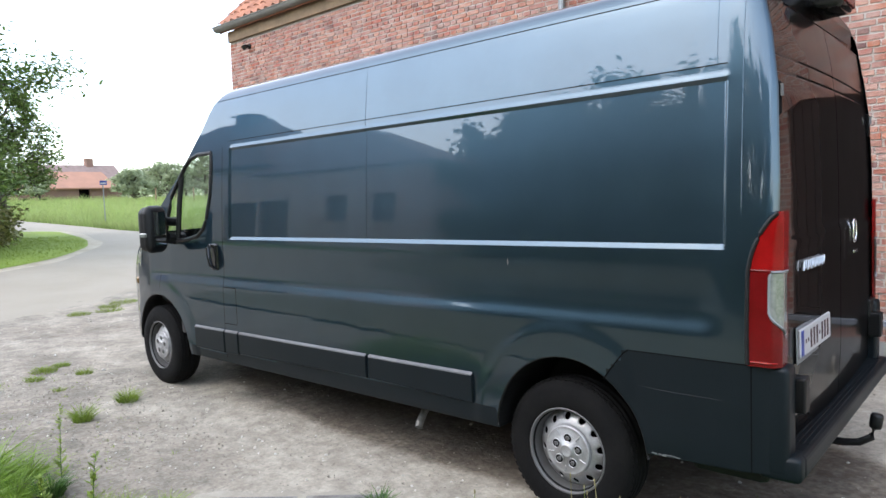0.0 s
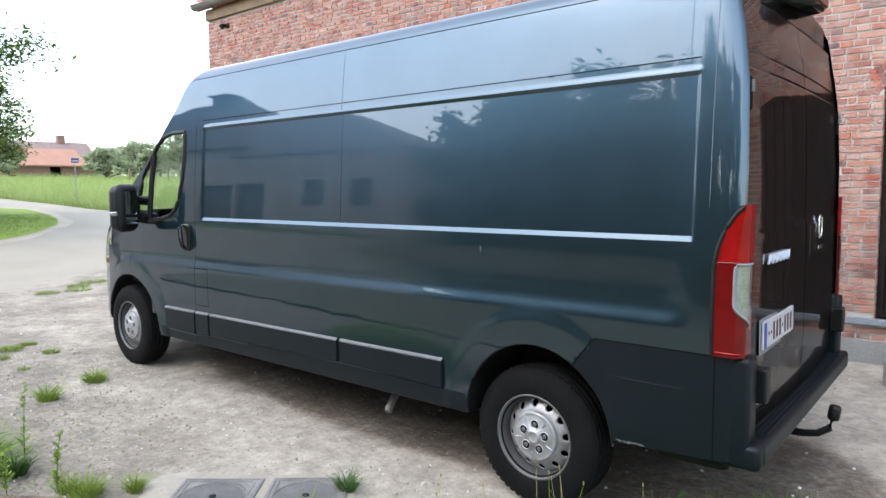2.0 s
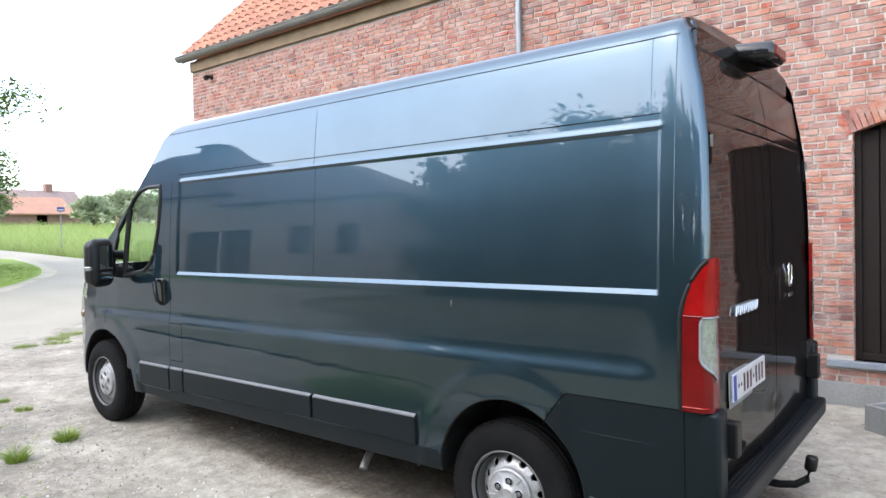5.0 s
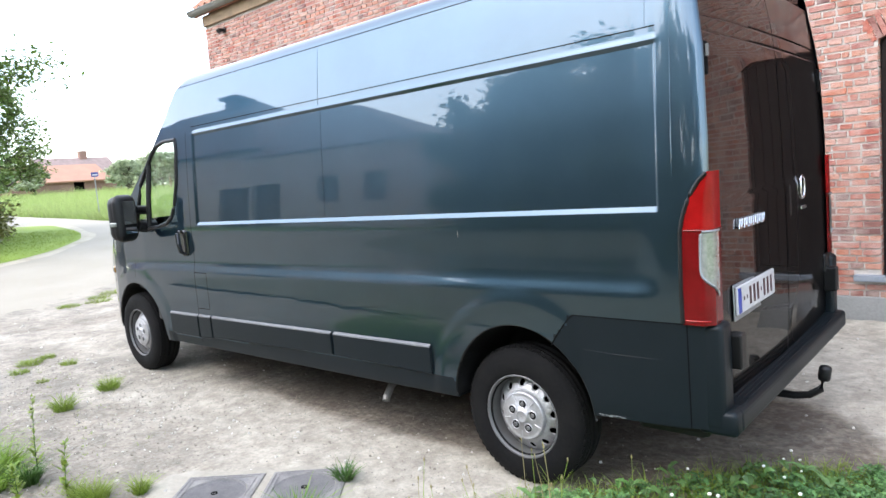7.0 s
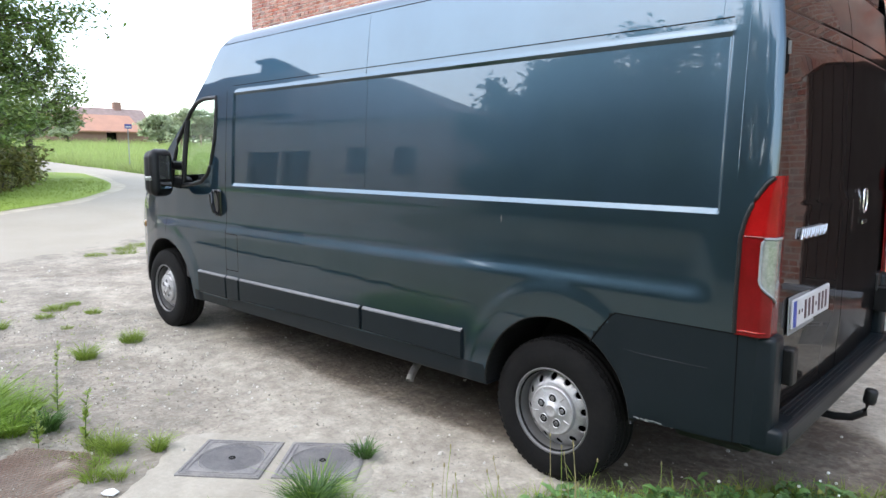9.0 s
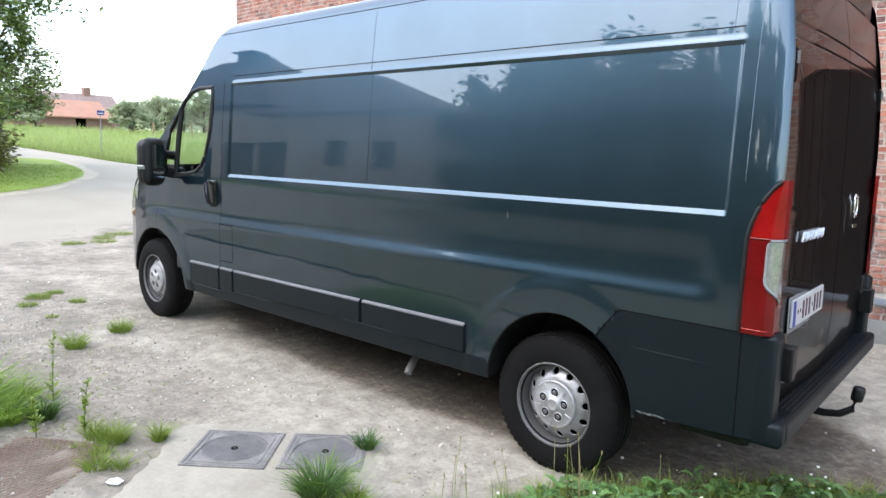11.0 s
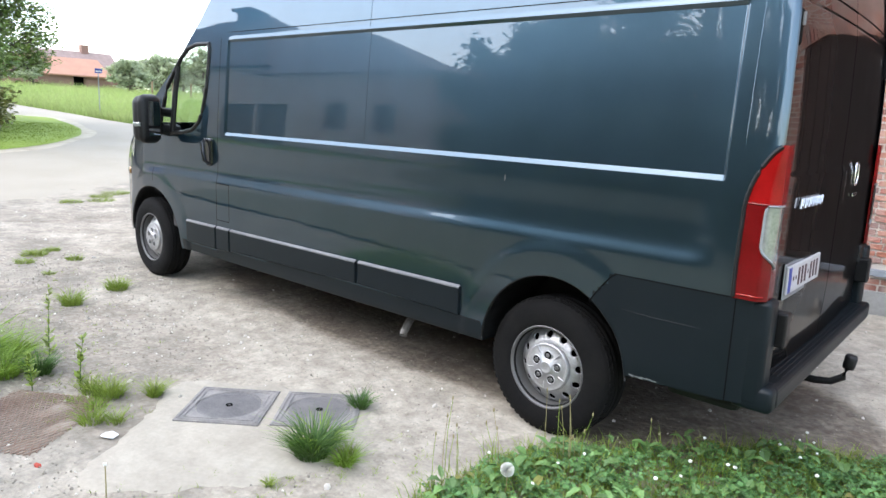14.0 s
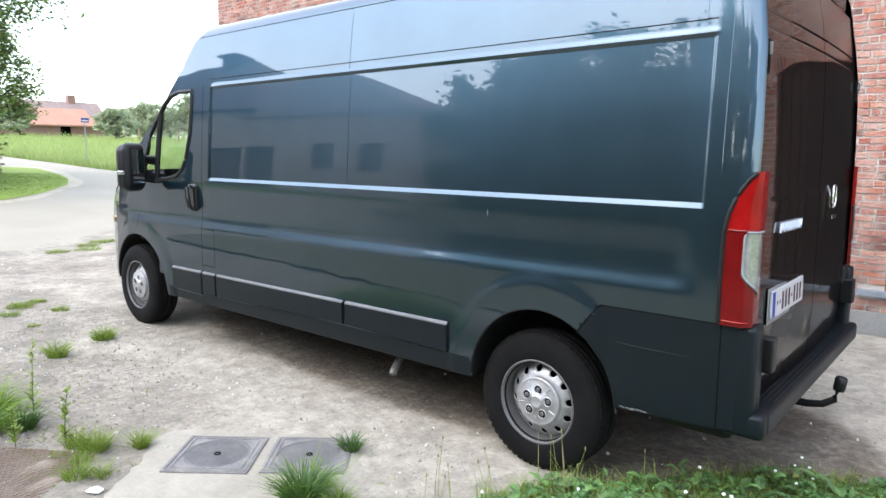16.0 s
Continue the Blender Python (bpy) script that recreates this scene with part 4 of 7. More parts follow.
def build_flanks():
    mats = {"panel_gap": SEAL, "bumper_flank": SATIN, "sill_panel": SATIN}
    labels = {"panel_gap": "dark gaps between body panels", "bumper_flank": "satin dark grey bumper side", "fuel_flap": "fuel filler flap", "sill_panel": "satin dark sill below the strips", "cab_door": "cab door with framed window"}
    pts, plain = {}, {}
    for i, x in enumerate(xs):
        t = lerp(x, TOP_LINE)
        for j, z in enumerate(zs):
            sx, sz = snapped(x, max(min(z, t), skirt(x)))
            pts[i, j] = (tail_x(sx, sz), side_y(sx, sz), sz)
            plain[i, j] = (sx, sz)
    groups = {}
    for i in range(len(xs) - 1):
        for j in range(len(zs) - 1):
            cx, cz = (xs[i] + xs[i + 1]) / 2, (zs[j] + zs[j + 1]) / 2
            if cz > max(lerp(xs[i], TOP_LINE), lerp(xs[i + 1], TOP_LINE)):
                continue
            q = [plain[k] for k in ((i, j), (i + 1, j), (i + 1, j + 1), (i, j + 1))]
            mx, mz = sum(p[0] for p in q) / 4, sum(p[1] for p in q) / 4
            r = region(mx, mz)
            if r:
                groups.setdefault(r, []).append((i, j))
    for flip in (False, True):
        for r, cells in groups.items():
            verts, faces, index = [], [], {}
            for i, j in cells:
                f = []
                for k in ((i, j), (i + 1, j), (i + 1, j + 1), (i, j + 1)):
                    x, y, z = pts[k]
                    key = (round(x, 5), round(z, 5))
                    if key not in index:
                        index[key] = len(verts)
                        d = -0.0005 if r == "panel_gap" else 0.0
                        verts.append((x, WIDE - y - d if flip else y + d, z))
                    if index[key] not in f:
                        f.append(index[key])
                if len(f) > 2:
                    faces.append(f[::-1] if flip else f)
            raw(r, verts, faces, mats.get(r, PAINT), van, labels.get(r, ""), smooth=True)


build_flanks()


def build_roof():
    verts, faces = [], []
    arc = [(0.0, 0.0), (0.008, 0.015), (0.019, 0.030), (0.033, 0.044), (0.051, 0.056), (0.084, 0.070), (0.144, 0.085), (0.244, 0.100), (0.394, 0.112), (0.52, 0.120)]
    cols = [x for x in xs if x >= -4.86]
    rows = 0
    for x in cols:
        t = lerp(x, TOP_LINE)
        y0 = side_y(x, t)
        k = ease((x + 3.22) / 0.36)
        back = ease((0.974 - x) / 0.06)
        line = [(y0 + a, t + h * (0.12 + 0.88 * k) * (0.35 + 0.65 * back) + (1 - k) * 0.01 * min(1, a / 0.45)) for a, h in arc]
        line.append((WIDE / 2, line[-1][1] + 0.008))
        full = line + [(WIDE - y, z) for y, z in line[-2::-1]]
        rows = len(full)
        verts += [(tail_x(x, z), y, z) for y, z in full]
    split = {}
    for i in range(len(cols) - 1):
        for j in range(rows - 1):
            shield = -4.22 < cols[i] < -3.16 and 3 <= j <= rows - 5
            hood = cols[i] <= -4.22
            split.setdefault("windscreen" if shield else "bonnet" if hood else "roof", []).append((i * rows + j, (i + 1) * rows + j, (i + 1) * rows + j + 1, i * rows + j + 1))
    for name, fs in split.items():
        used = sorted({v for f in fs for v in f})
        back = {v: n for n, v in enumerate(used)}
        raw(name, [verts[v] for v in used], [[back[v] for v in f][::-1] for f in fs], GLASS if name == "windscreen" else PAINT, van, {"roof": "rounded high roof", "windscreen": "sloping glass windscreen", "bonnet": "short bonnet"}[name], smooth=True)


build_roof()


def butt_joints():
    """Hair-thin joints between the pressed sheets of the flank."""
    for flip in (False, True):
        for x, za, zb in ((-1.305, 1.31, 2.31), (0.745, 2.006, 2.31), (0.846, 1.42, 2.31)):
            pts = [(x, (WIDE - side_y(x, z)) if flip else side_y(x, z), z) for z in np.linspace(za, zb, 30)]
            bm = bmesh.new()
            tube(bm, pts, 0.0014, 6)
            part("sheet_joint", bm, PAINT, van, "hair-thin joint between body sheets")


butt_joints()


def rear_x(y, z):
    x = 0.962 + 0.022 * (1 - ((y - WIDE / 2) / 0.98) ** 2)
    x += lerp(z, [(0.4, 0.006), (1.55, 0.0), (1.9, -0.012), (2.1, -0.036), (2.26, -0.069), (2.34, -0.09)])
    return x


def build_rear_doors():
    for name, ya, yb, side in (("rear_door", 0.040, WIDE / 2 - 0.005, 0), ("rear_door", WIDE / 2 + 0.005, WIDE - 0.040, 1)):
        ys = grid_lines(ya, yb, 0.04, [ya, ya + 0.003, ya + 0.006, ya + 0.02, ya + 0.05, ya + 0.065, yb, yb - 0.003, yb - 0.006, yb - 0.02, yb - 0.05, yb - 0.07])
        zz = grid_lines(0.46, 2.255, 0.03, [0.46, 1.30, 1.312, 1.324, 1.336, 1.953, 1.957, 1.961, 1.964, 1.968, 1.972, 2.016, 2.020, 2.024, 2.027, 2.031, 2.035, 2.255, 0.98, 0.995, 1.01, 0.80, 0.815])
        verts = []
        for y in ys:
            for z in zz:
                x = rear_x(y, z)
                x += 0.008 * ease((1.336 - z) / 0.036)
                x -= 0.014 * ease((0.80 - z) / 0.34)
                x -= 0.004 * (ease((z - 1.957) / 0.004) - ease((z - 1.964) / 0.004))
                x -= 0.004 * (ease((z - 2.020) / 0.004) - ease((z - 2.027) / 0.004))
                lean = side_y(0.9, z) - 0.005
                verts.append((x, WIDE / 2 + (y - WIDE / 2) * (WIDE / 2 - lean) / (WIDE / 2), z))
        n = len(zz)
        faces = [(i * n + j, (i + 1) * n + j, (i + 1) * n + j + 1, i * n + j + 1) for i in range(len(ys) - 1) for j in range(n - 1)]
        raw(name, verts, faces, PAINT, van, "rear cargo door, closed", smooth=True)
    # frame behind the doors closes the gaps
    bm = bmesh.new()
    box(bm, 0.86, 0.925, 0.05, WIDE - 0.05, 0.44, 2.30, 0.0)
    for q in bm.verts:
        if q.co.z > 1:
            q.co.y = 0.21 if q.co.y < 1 else WIDE - 0.21
            q.co.x -= 0.075
    part("door_frame", bm, SEAL, van, "dark weather seal round the rear doors")
    # header above the doors
    bm = bmesh.new()
    box(bm, 0.72, 0.872, 0.22, WIDE - 0.22, 2.262, 2.40, 0.03)
    part("rear_header", bm, PAINT, van, "painted roof header above the doors", smooth=False)


build_rear_doors()


def build_tail_lamps():
    """Tall lamps at the rear corners: red above, clear reversing lens, red below."""
    def outline(z):
        lo = lerp(z, [(0.845, 0.874), (1.0, 0.872), (1.2, 0.874), (1.26, 0.884), (1.31, 0.90), (1.36, 0.924), (1.40, 0.952), (1.43, 0.985)])
        return lo
    zz = list(np.linspace(0.845, 1.43, 40))
    for flip in (False, True):
        lamp = new("tail_lamp")
        lamp.parent = van
        lamp["label"] = "tall red and clear tail lamp"
        kinds = {}
        n = 26
        for a, b in zip(zz, zz[1:]):
            for k in range(n):
                q = []
                for z, s in ((a, k), (a, k + 1), (b, k + 1), (b, k)):
                    f = s / n
                    x0 = outline(z)
                    ang = f * math.pi / 2
                    # round the corner from the flank to the rear
                    x = x0 + (0.99 - x0) * min(1, f / 0.62)
                    y = side_y(min(x, 0.90), z) - 0.010 + (0.05 * ease((f - 0.42) / 0.35)) + max(0, f - 0.62) / 0.38 * 0.075
                    if f > 0.62:
                        x = 0.99 - 0.004 * (f - 0.62) / 0.38
                    q.append((x, WIDE - y if flip else y, z))
                kinds.setdefault("brake_lens" if a > 1.203 else "red_lens", []).append(q[::-1] if flip else q)
        lens = []
        nu, nv = 8, 22
        def lens_point(u, v):
            z = 0.95 + 0.255 * v
            lo = 0.40 + 0.34 * (1 - ease(v / 0.42)) + 0.05 * ease((v - 0.93) / 0.07)
            f = lo + (0.80 - lo) * u
            x0 = outline(z)
            x = x0 + (0.99 - x0) * min(1, f / 0.62) + 0.003
            y = side_y(min(x, 0.90), z) - 0.014 + (0.05 * ease((f - 0.42) / 0.35)) + max(0, f - 0.62) / 0.38 * 0.075
            return (x, WIDE - y if flip else y, z)
        for iu in range(nu):
            for iv in range(nv):
                q = [lens_point(uu / nu, vv / nv) for uu, vv in ((iu, iv), (iu + 1, iv), (iu + 1, iv + 1), (iu, iv + 1))]
                lens.append(q[::-1] if flip else q)
        kinds["reversing_lens"] = lens
        core = []
        for iu in range(6):
            for iv in range(12):
                q = []
                for uu, vv in ((iu, iv), (iu + 1, iv), (iu + 1, iv + 1), (iu, iv + 1)):
                    p = lens_point(0.28 + 0.5 * uu / 6, 0.30 + 0.58 * vv / 12)
                    q.append((p[0] + 0.0015, p[1] + (0.0015 if flip else -0.0015), p[2]))
                core.append(q[::-1] if flip else q)
        kinds["lens_core"] = core
        rim = [lens_point(0, v / nv) for v in range(2, nv + 1)] + [lens_point(u / nu, 1) for u in range(1, nu + 1)]
        bm = bmesh.new()
        tube(bm, rim, 0.005, 8)
        part("lens_rim", bm, GALV, lamp)
        # dark joint round the lamp and the pale line at its foot
        def skin(f, z, out):
            x0 = outline(z)
            x = x0 + (0.99 - x0) * min(1, f / 0.62)
            y = side_y(min(x, 0.90), z) - 0.010 + (0.05 * ease((f - 0.42) / 0.35)) + max(0, f - 0.62) / 0.38 * 0.075 - out
            return (x, WIDE - y if flip else y, z)
        bm = bmesh.new()
        tube(bm, [skin(0, z, 0.0) for z in np.linspace(0.85, 1.425, 24)], 0.0085, 8)
        part("lamp_seal", bm, BLACK, lamp)
        for z, name, m2 in ((0.862, "reflector_line", BRIGHTRED), (1.210, "lens_joint", REDLENS)):
            bm = bmesh.new()
            tube(bm, [skin(f, z, 0.001) for f in np.linspace(0.06, 0.55 if z < 1 else 0.98, 14)], 0.0035, 6)
            part(name, bm, m2, lamp)
        for name, quads in kinds.items():
            index, verts, faces = {}, [], []
            for q in quads:
                f = []
                for p in q:
                    key = tuple(round(c, 5) for c in p)
                    if key not in index:
                        index[key] = len(verts)
                        verts.append(p)
                    if index[key] not in f:
                        f.append(index[key])
                if len(f) > 2:
                    faces.append(f)
            raw(name, verts, faces, {"red_lens": REDLENS, "brake_lens": BRIGHTRED, "reversing_lens": CLEARLENS, "lens_core": LENS_CORE}[name], lamp, "clear reversing lamp lens" if name == "reversing_lens" else "", smooth=True)
        bm = bmesh.new()
        y0, y1 = (0.02, 0.06) if not flip else (WIDE - 0.06, WIDE - 0.02)
        box(bm, 0.885, 0.965, y0, y1, 0.85, 1.30, 0.01)
        part("lamp_housing", bm, BLACK, lamp)


build_tail_lamps()


def build_rear_bumper():
    bumper = new("rear_bumper")
    bumper.parent = van
    bumper["label"] = "dark grey plastic rear step bumper"
    for flip in (False, True):
        bm = bmesh.new()
        box(bm, 0.90, 1.014, 0.020, 0.135, 0.425, 0.846, 0.022, seg=4)
        box(bm, 0.90, 1.056, 0.022, 0.15, 0.405, 0.506, 0.022, seg=3)
        if flip:
            for v in bm.verts:
                v.co.y = WIDE - v.co.y
            bmesh.ops.reverse_faces(bm, faces=bm.faces[:])
        part("bumper_corner", bm, SATIN, bumper, smooth=True)
        bm = bmesh.new()
        box(bm, 0.975, 1.045, 0.140, 0.205, 0.645, 0.785, 0.008)
        if flip:
            for v in bm.verts:
                v.co.y = WIDE - v.co.y
            bmesh.ops.reverse_faces(bm, faces=bm.faces[:])
        part("door_buffer", bm, BLACK, bumper, "black rubber door buffer")
    bm = bmesh.new()
    box(bm, 0.88, 1.06, 0.07, WIDE - 0.07, 0.41, 0.505, 0.022, seg=3)
    part("step_bar", bm, SATIN, bumper)
    for k in range(6):
        bm = bmesh.new()
        x = 0.935 + k * 0.019
        box(bm, x, x + 0.008, 0.22, WIDE - 0.22, 0.506, 0.5125, 0.002, seg=1)
        for q in bm.verts:
            q.co.z -= 0.004
        part("tread_rib", bm, SATIN, bumper)
    bm = bmesh.new()
    box(bm, 0.62, 0.93, 0.06, WIDE - 0.06, 0.36, 0.47, 0.03)
    part("underpan", bm, BLACK, bumper)


build_rear_bumper()


def build_wheel(x, y, sign):
    """A tyre on a silver steel rim with a ring of holes and a moulded hub cap with five nuts."""
    wheel = new("wheel")
    wheel.parent = van
    m = pose(x, y, WHEEL_Z[x], 90 * sign, 0, 0)  # local z points outwards
    R = 0.342
    bm = bmesh.new()
    prof = [(0.188, 0.085), (0.206, 0.103), (0.225, 0.110), (0.26, 0.1125), (0.295, 0.108), (0.318, 0.098), (0.330, 0.085), (0.338, 0.07)]
    tread = [(0.341, 0.062), (R, 0.048), (0.333, 0.046), (0.333, 0.040), (R, 0.038), (R, 0.010), (0.333, 0.008), (0.333, 0.002)]
    full = prof + tread
    full = full + [(r, -h) for r, h in full[::-1]]
    lathe(bm, full, m, 72)
    tyre = part("tyre", bm, RUBBER, wheel, "dusty black tyre", smooth=True)
    bm = bmesh.new()
    for i in range(60):
        a = 2 * math.pi * i / 60
        for h in (0.075, 0.054):
            box(bm, 0.327, 0.338 if h > 0.06 else 0.3435, -0.011, 0.011, h - 0.008, h + 0.008, 0.0, m @ pose(0, 0, 0, 0, 0, math.degrees(a) + (3 if h < 0.06 else 0)))
    part("tread_block", bm, RUBBER, tyre)
    bm = bmesh.new()
    lathe(bm, [(0.206, 0.094), (0.207, 0.104), (0.202, 0.107), (0.196, 0.102), (0.194, 0.080), (0.190, 0.045), (0.187, 0.018)], m, 72)
    part("rim_lip", bm, STEEL, wheel, "weathered steel rim edge", smooth=True)
    # dished disc with real round holes: each sector joins its rim to its hole
    bm = bmesh.new()
    holes, hr, hc, r0, r1 = 12, 0.0165, 0.155, 0.116, 0.188

    def disc_h(r):
        return lerp(r, [(0.0, 0.075), (0.118, 0.074), (0.130, 0.070), (0.150, 0.059), (0.170, 0.042), (0.188, 0.022)])

    step = math.pi / holes
    for k in range(holes):
        ca = 2 * step * k + 0.12
        rect = [(r0 + (r1 - r0) * i / 6, -1.0) for i in range(6)] + [(r1, -1 + i / 3) for i in range(6)] + [(r1 - (r1 - r0) * i / 6, 1.0) for i in range(6)] + [(r0, 1 - i / 3) for i in range(6)]
        loops = []
        for share in (0.0, 0.4, 0.85, 1.0, 1.0):
            loop = []
            for r, u in rect:
                ang = math.atan2(u * step * hc, r - hc)
                px, py = r, u * step
                hx, hy = hc + hr * math.cos(ang), hr * math.sin(ang) / hc
                rr, aa = px + (hx - px) * share, py + (hy - py) * share
                h = disc_h(rr) + (0.002 if share == 0.85 else 0) - (0.008 if len(loops) == 4 else 0)
                loop.append(bm.verts.new(m @ Vector((rr * math.cos(ca + aa), rr * math.sin(ca + aa), h))))
            loops.append(loop)
        for p, q in zip(loops, loops[1:]):
            for i in range(24):
                j = (i + 1) % 24
                bm.faces.new((p[i], p[j], q[j], q[i]))
    bmesh.ops.remove_doubles(bm, verts=bm.verts, dist=0.0002)
    rim = part("wheel_disc", bm, SILVER, wheel, "silver disc with a ring of round holes", smooth=True)
    # near-black sheet stands in for the shade seen through the holes
    bm = bmesh.new()
    lathe(bm, [(0.19, 0.008), (0.0005, 0.008)], m, 32)
    part("brake_shadow", bm, SEAL, wheel, "near-black sheet for the shade behind the disc")
    bm = bmesh.new()
    lathe(bm, [(0.121, 0.058), (0.120, 0.086), (0.116, 0.0925), (0.110, 0.094), (0.105, 0.0915), (0.099, 0.094), (0.034, 0.098), (0.031, 0.104), (0.025, 0.106), (0.021, 0.103), (0.001, 0.103)], m, 48)
    cap = part("hub_cap", bm, SILVER, wheel, "silver moulded hub cap", smooth=True)
    for k in range(5):
        a = math.radians(84 + 72 * k)
        bm = bmesh.new()
        mm = m @ pose(0.062 * math.cos(a), 0.062 * math.sin(a), 0.090)
        lathe(bm, [(0.0235, 0.0), (0.0235, 0.009), (0.0215, 0.0105), (0.0195, 0.0085), (0.0190, 0.005)], mm, 20)
        part("nut_socket", bm, SILVER, cap, smooth=False)
        # near-black disc puts the socket's shade into its floor
        bm = bmesh.new()
        lathe(bm, [(0.0192, 0.0072), (0.0005, 0.0072)], mm, 20)
        part("nut_well", bm, SEAL, cap)
        bm = bmesh.new()
        lathe(bm, [(0.0118, 0.0), (0.0118, 0.011), (0.0095, 0.0135), (0.001, 0.0135)], mm, 6)
        part("wheel_nut", bm, STEEL, cap)
        bm = bmesh.new()
        box(bm, 0.074, 0.108, -0.0035, 0.0035, 0.090, 0.0985, 0.002, m @ pose(0, 0, 0, 0, 0, math.degrees(a) + 36), 1)
        part("cap_rib", bm, SILVER, cap)
    return wheel


for wx in (0.03, -4.035):
    build_wheel(wx, 0.145, 1)
    build_wheel(wx, WIDE - 0.145, -1)


def build_arches():
    for a, name in ((ARCH_R, "wheel_arch"), (ARCH_F, "wheel_arch")):
        for flip in (False, True):
            bm = bmesh.new()
            rings = []
            for k in range(41):
                t = math.radians(2 + 176 * k / 40)
                x, z = a[0] + a[2] * math.cos(t), a[1] + a[3] * math.sin(t)
                y = side_y(x, max(z, 0.34))
                ring = []
                for s, yy in ((1.0, y - 0.001), (0.985, y + 0.012), (0.99, y + 0.05), (1.0, 0.42)):
                    xx, zz2 = a[0] + (x - a[0]) * s, a[1] + (z - a[1]) * s
                    ring.append(bm.verts.new((xx, WIDE - yy if flip else yy, zz2)))
                rings.append(ring)
            for p, q in zip(rings, rings[1:]):
                for i in range(3):
                    f = (p[i], p[i + 1], q[i + 1], q[i])
                    bm.faces.new(f if flip else f[::-1])
            # back wall of the arch
            back = [r[3] for r in rings]
            bm.faces.new(back if flip else back[::-1])
            liner = part(name, bm, BLACK, van, "black plastic wheel arch liner", smooth=False)
            bm = bmesh.new()
            edge = []
            for k in range(61):
                t = math.radians(2.5 + 175 * k / 60)
                x, z = a[0] + a[2] * math.cos(t), a[1] + a[3] * math.sin(t)
                y = side_y(x, max(z, 0.34)) + 0.006
                edge.append((x, WIDE - y if flip else y, z))
            tube(bm, edge, 0.006, 8)
            part("arch_lip", bm, BLACK, liner, smooth=True)


build_arches()


def build_underside():
    bm = bmesh.new()
    box(bm, -3.38, -0.36, 0.04, WIDE - 0.04, 0.345, 0.378, 0.012)
    part("sill", bm, SATIN, van, "dark lower sill")
    bm = bmesh.new()
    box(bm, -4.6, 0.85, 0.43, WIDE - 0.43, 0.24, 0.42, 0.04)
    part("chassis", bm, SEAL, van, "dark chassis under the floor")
    bm = bmesh.new()
    box(bm, -0.045, 0.045, 0.2, WIDE - 0.2, 0.27, 0.36, 0.03)
    part("rear_axle", bm, BLACK, van)
    bm = bmesh.new()
    tube(bm, [(-2.2, 0.75, 0.30), (-1.4, 0.62, 0.30), (-1.18, 0.45, 0.30), (-1.07, 0.22, 0.250), (-1.04, 0.15, 0.212), (-1.033, 0.135, 0.192)], 0.023, 14, ends=False)
    part("exhaust_pipe", bm, PIPE, van, "grey steel exhaust tailpipe turned outwards")
    bm = bmesh.new()
    box(bm, -4.86, -4.3, 0.42, WIDE - 0.42, 0.24, 0.60, 0.05)
    part("front_bumper", bm, SATIN, van, "dark plastic front bumper")


build_underside()


def build_mouldings():
    """Rubbing strips low on the flanks, each a shallow raised panel with a bevelled top."""
    for x0, x1, zl, zr in ((-3.32, -2.892, 0.43, 0.43), (-2.878, -2.705, 0.43, 0.44), (-2.69, -1.308, 0.445, 0.475), (-1.288, -0.49, 0.475, 0.462)):
        for flip in (False, True):
            bm = bmesh.new()
            sec = [(0.0, 0), (0.010, -0.014), (0.164, -0.0165), (0.170, -0.010), (0.178, 0.002)]
            n = 12
            rings = []
            for k in range(n + 1):
                f = (k - 0.5) / (n - 1) if 0 < k < n else k / n
                f = 0.005 / (x1 - x0) if k == 1 else 1 - 0.005 / (x1 - x0) if k == n - 1 else f
                x = x0 + (x1 - x0) * f
                zb = zl + (zr - zl) * f
                zt = 0.607 + (x + 3.32) / 2.83 * 0.016
                end = 1.0 if 0 < k < n else 0.0
                ring = []
                for h, o in sec:
                    z = zb + (zt - zb) * h / 0.18
                    y = 0.001 + (o if end else max(o, 0.0)) + lerp(x, NOSE_IN)
                    if zb < 0.45 and h == 0:
                        y += 0.003
                    ring.append(bm.verts.new((x + (0.004 if k == 0 and h > 0.1 else 0), WIDE - y if flip else y, z)))
                rings.append(ring)
            for p, q in zip(rings, rings[1:]):
                for i in range(len(sec) - 1):
                    f = (p[i], q[i], q[i + 1], p[i + 1])
                    bm.faces.new(f[::-1] if flip else f)
            strip = part("rubbing_strip", bm, SATIN, van, "satin grey rubbing strip with a pale top edge")
            # pale bevel along the top of the strip: its highlight is in the colour
            bm = bmesh.new()
            for xa, xb in ((x0 + 0.004, x1 - 0.002),):
                q = []
                for x in (xa, xb):
                    zt = 0.607 + (x + 3.32) / 2.83 * 0.016
                    for y, z in ((-0.0175, zt - 0.013), (-0.0165, zt - 0.006), (-0.005, zt + 0.003), (0.002, zt + 0.004)):
                        y += 0.001 + lerp(x, NOSE_IN)
                        q.append(bm.verts.new((x, WIDE - y if flip else y, z)))
                for i in range(3):
                    f = (q[i], q[4 + i], q[5 + i], q[i + 1])
                    bm.faces.new(f[::-1] if flip else f)
            part("strip_edge", bm, STRIP, strip, "bevelled top edge, painted pale as a highlight")


build_mouldings()


def window_point(x, z, inset=0.0):
    return (x, side_y(x, z) + inset, z)


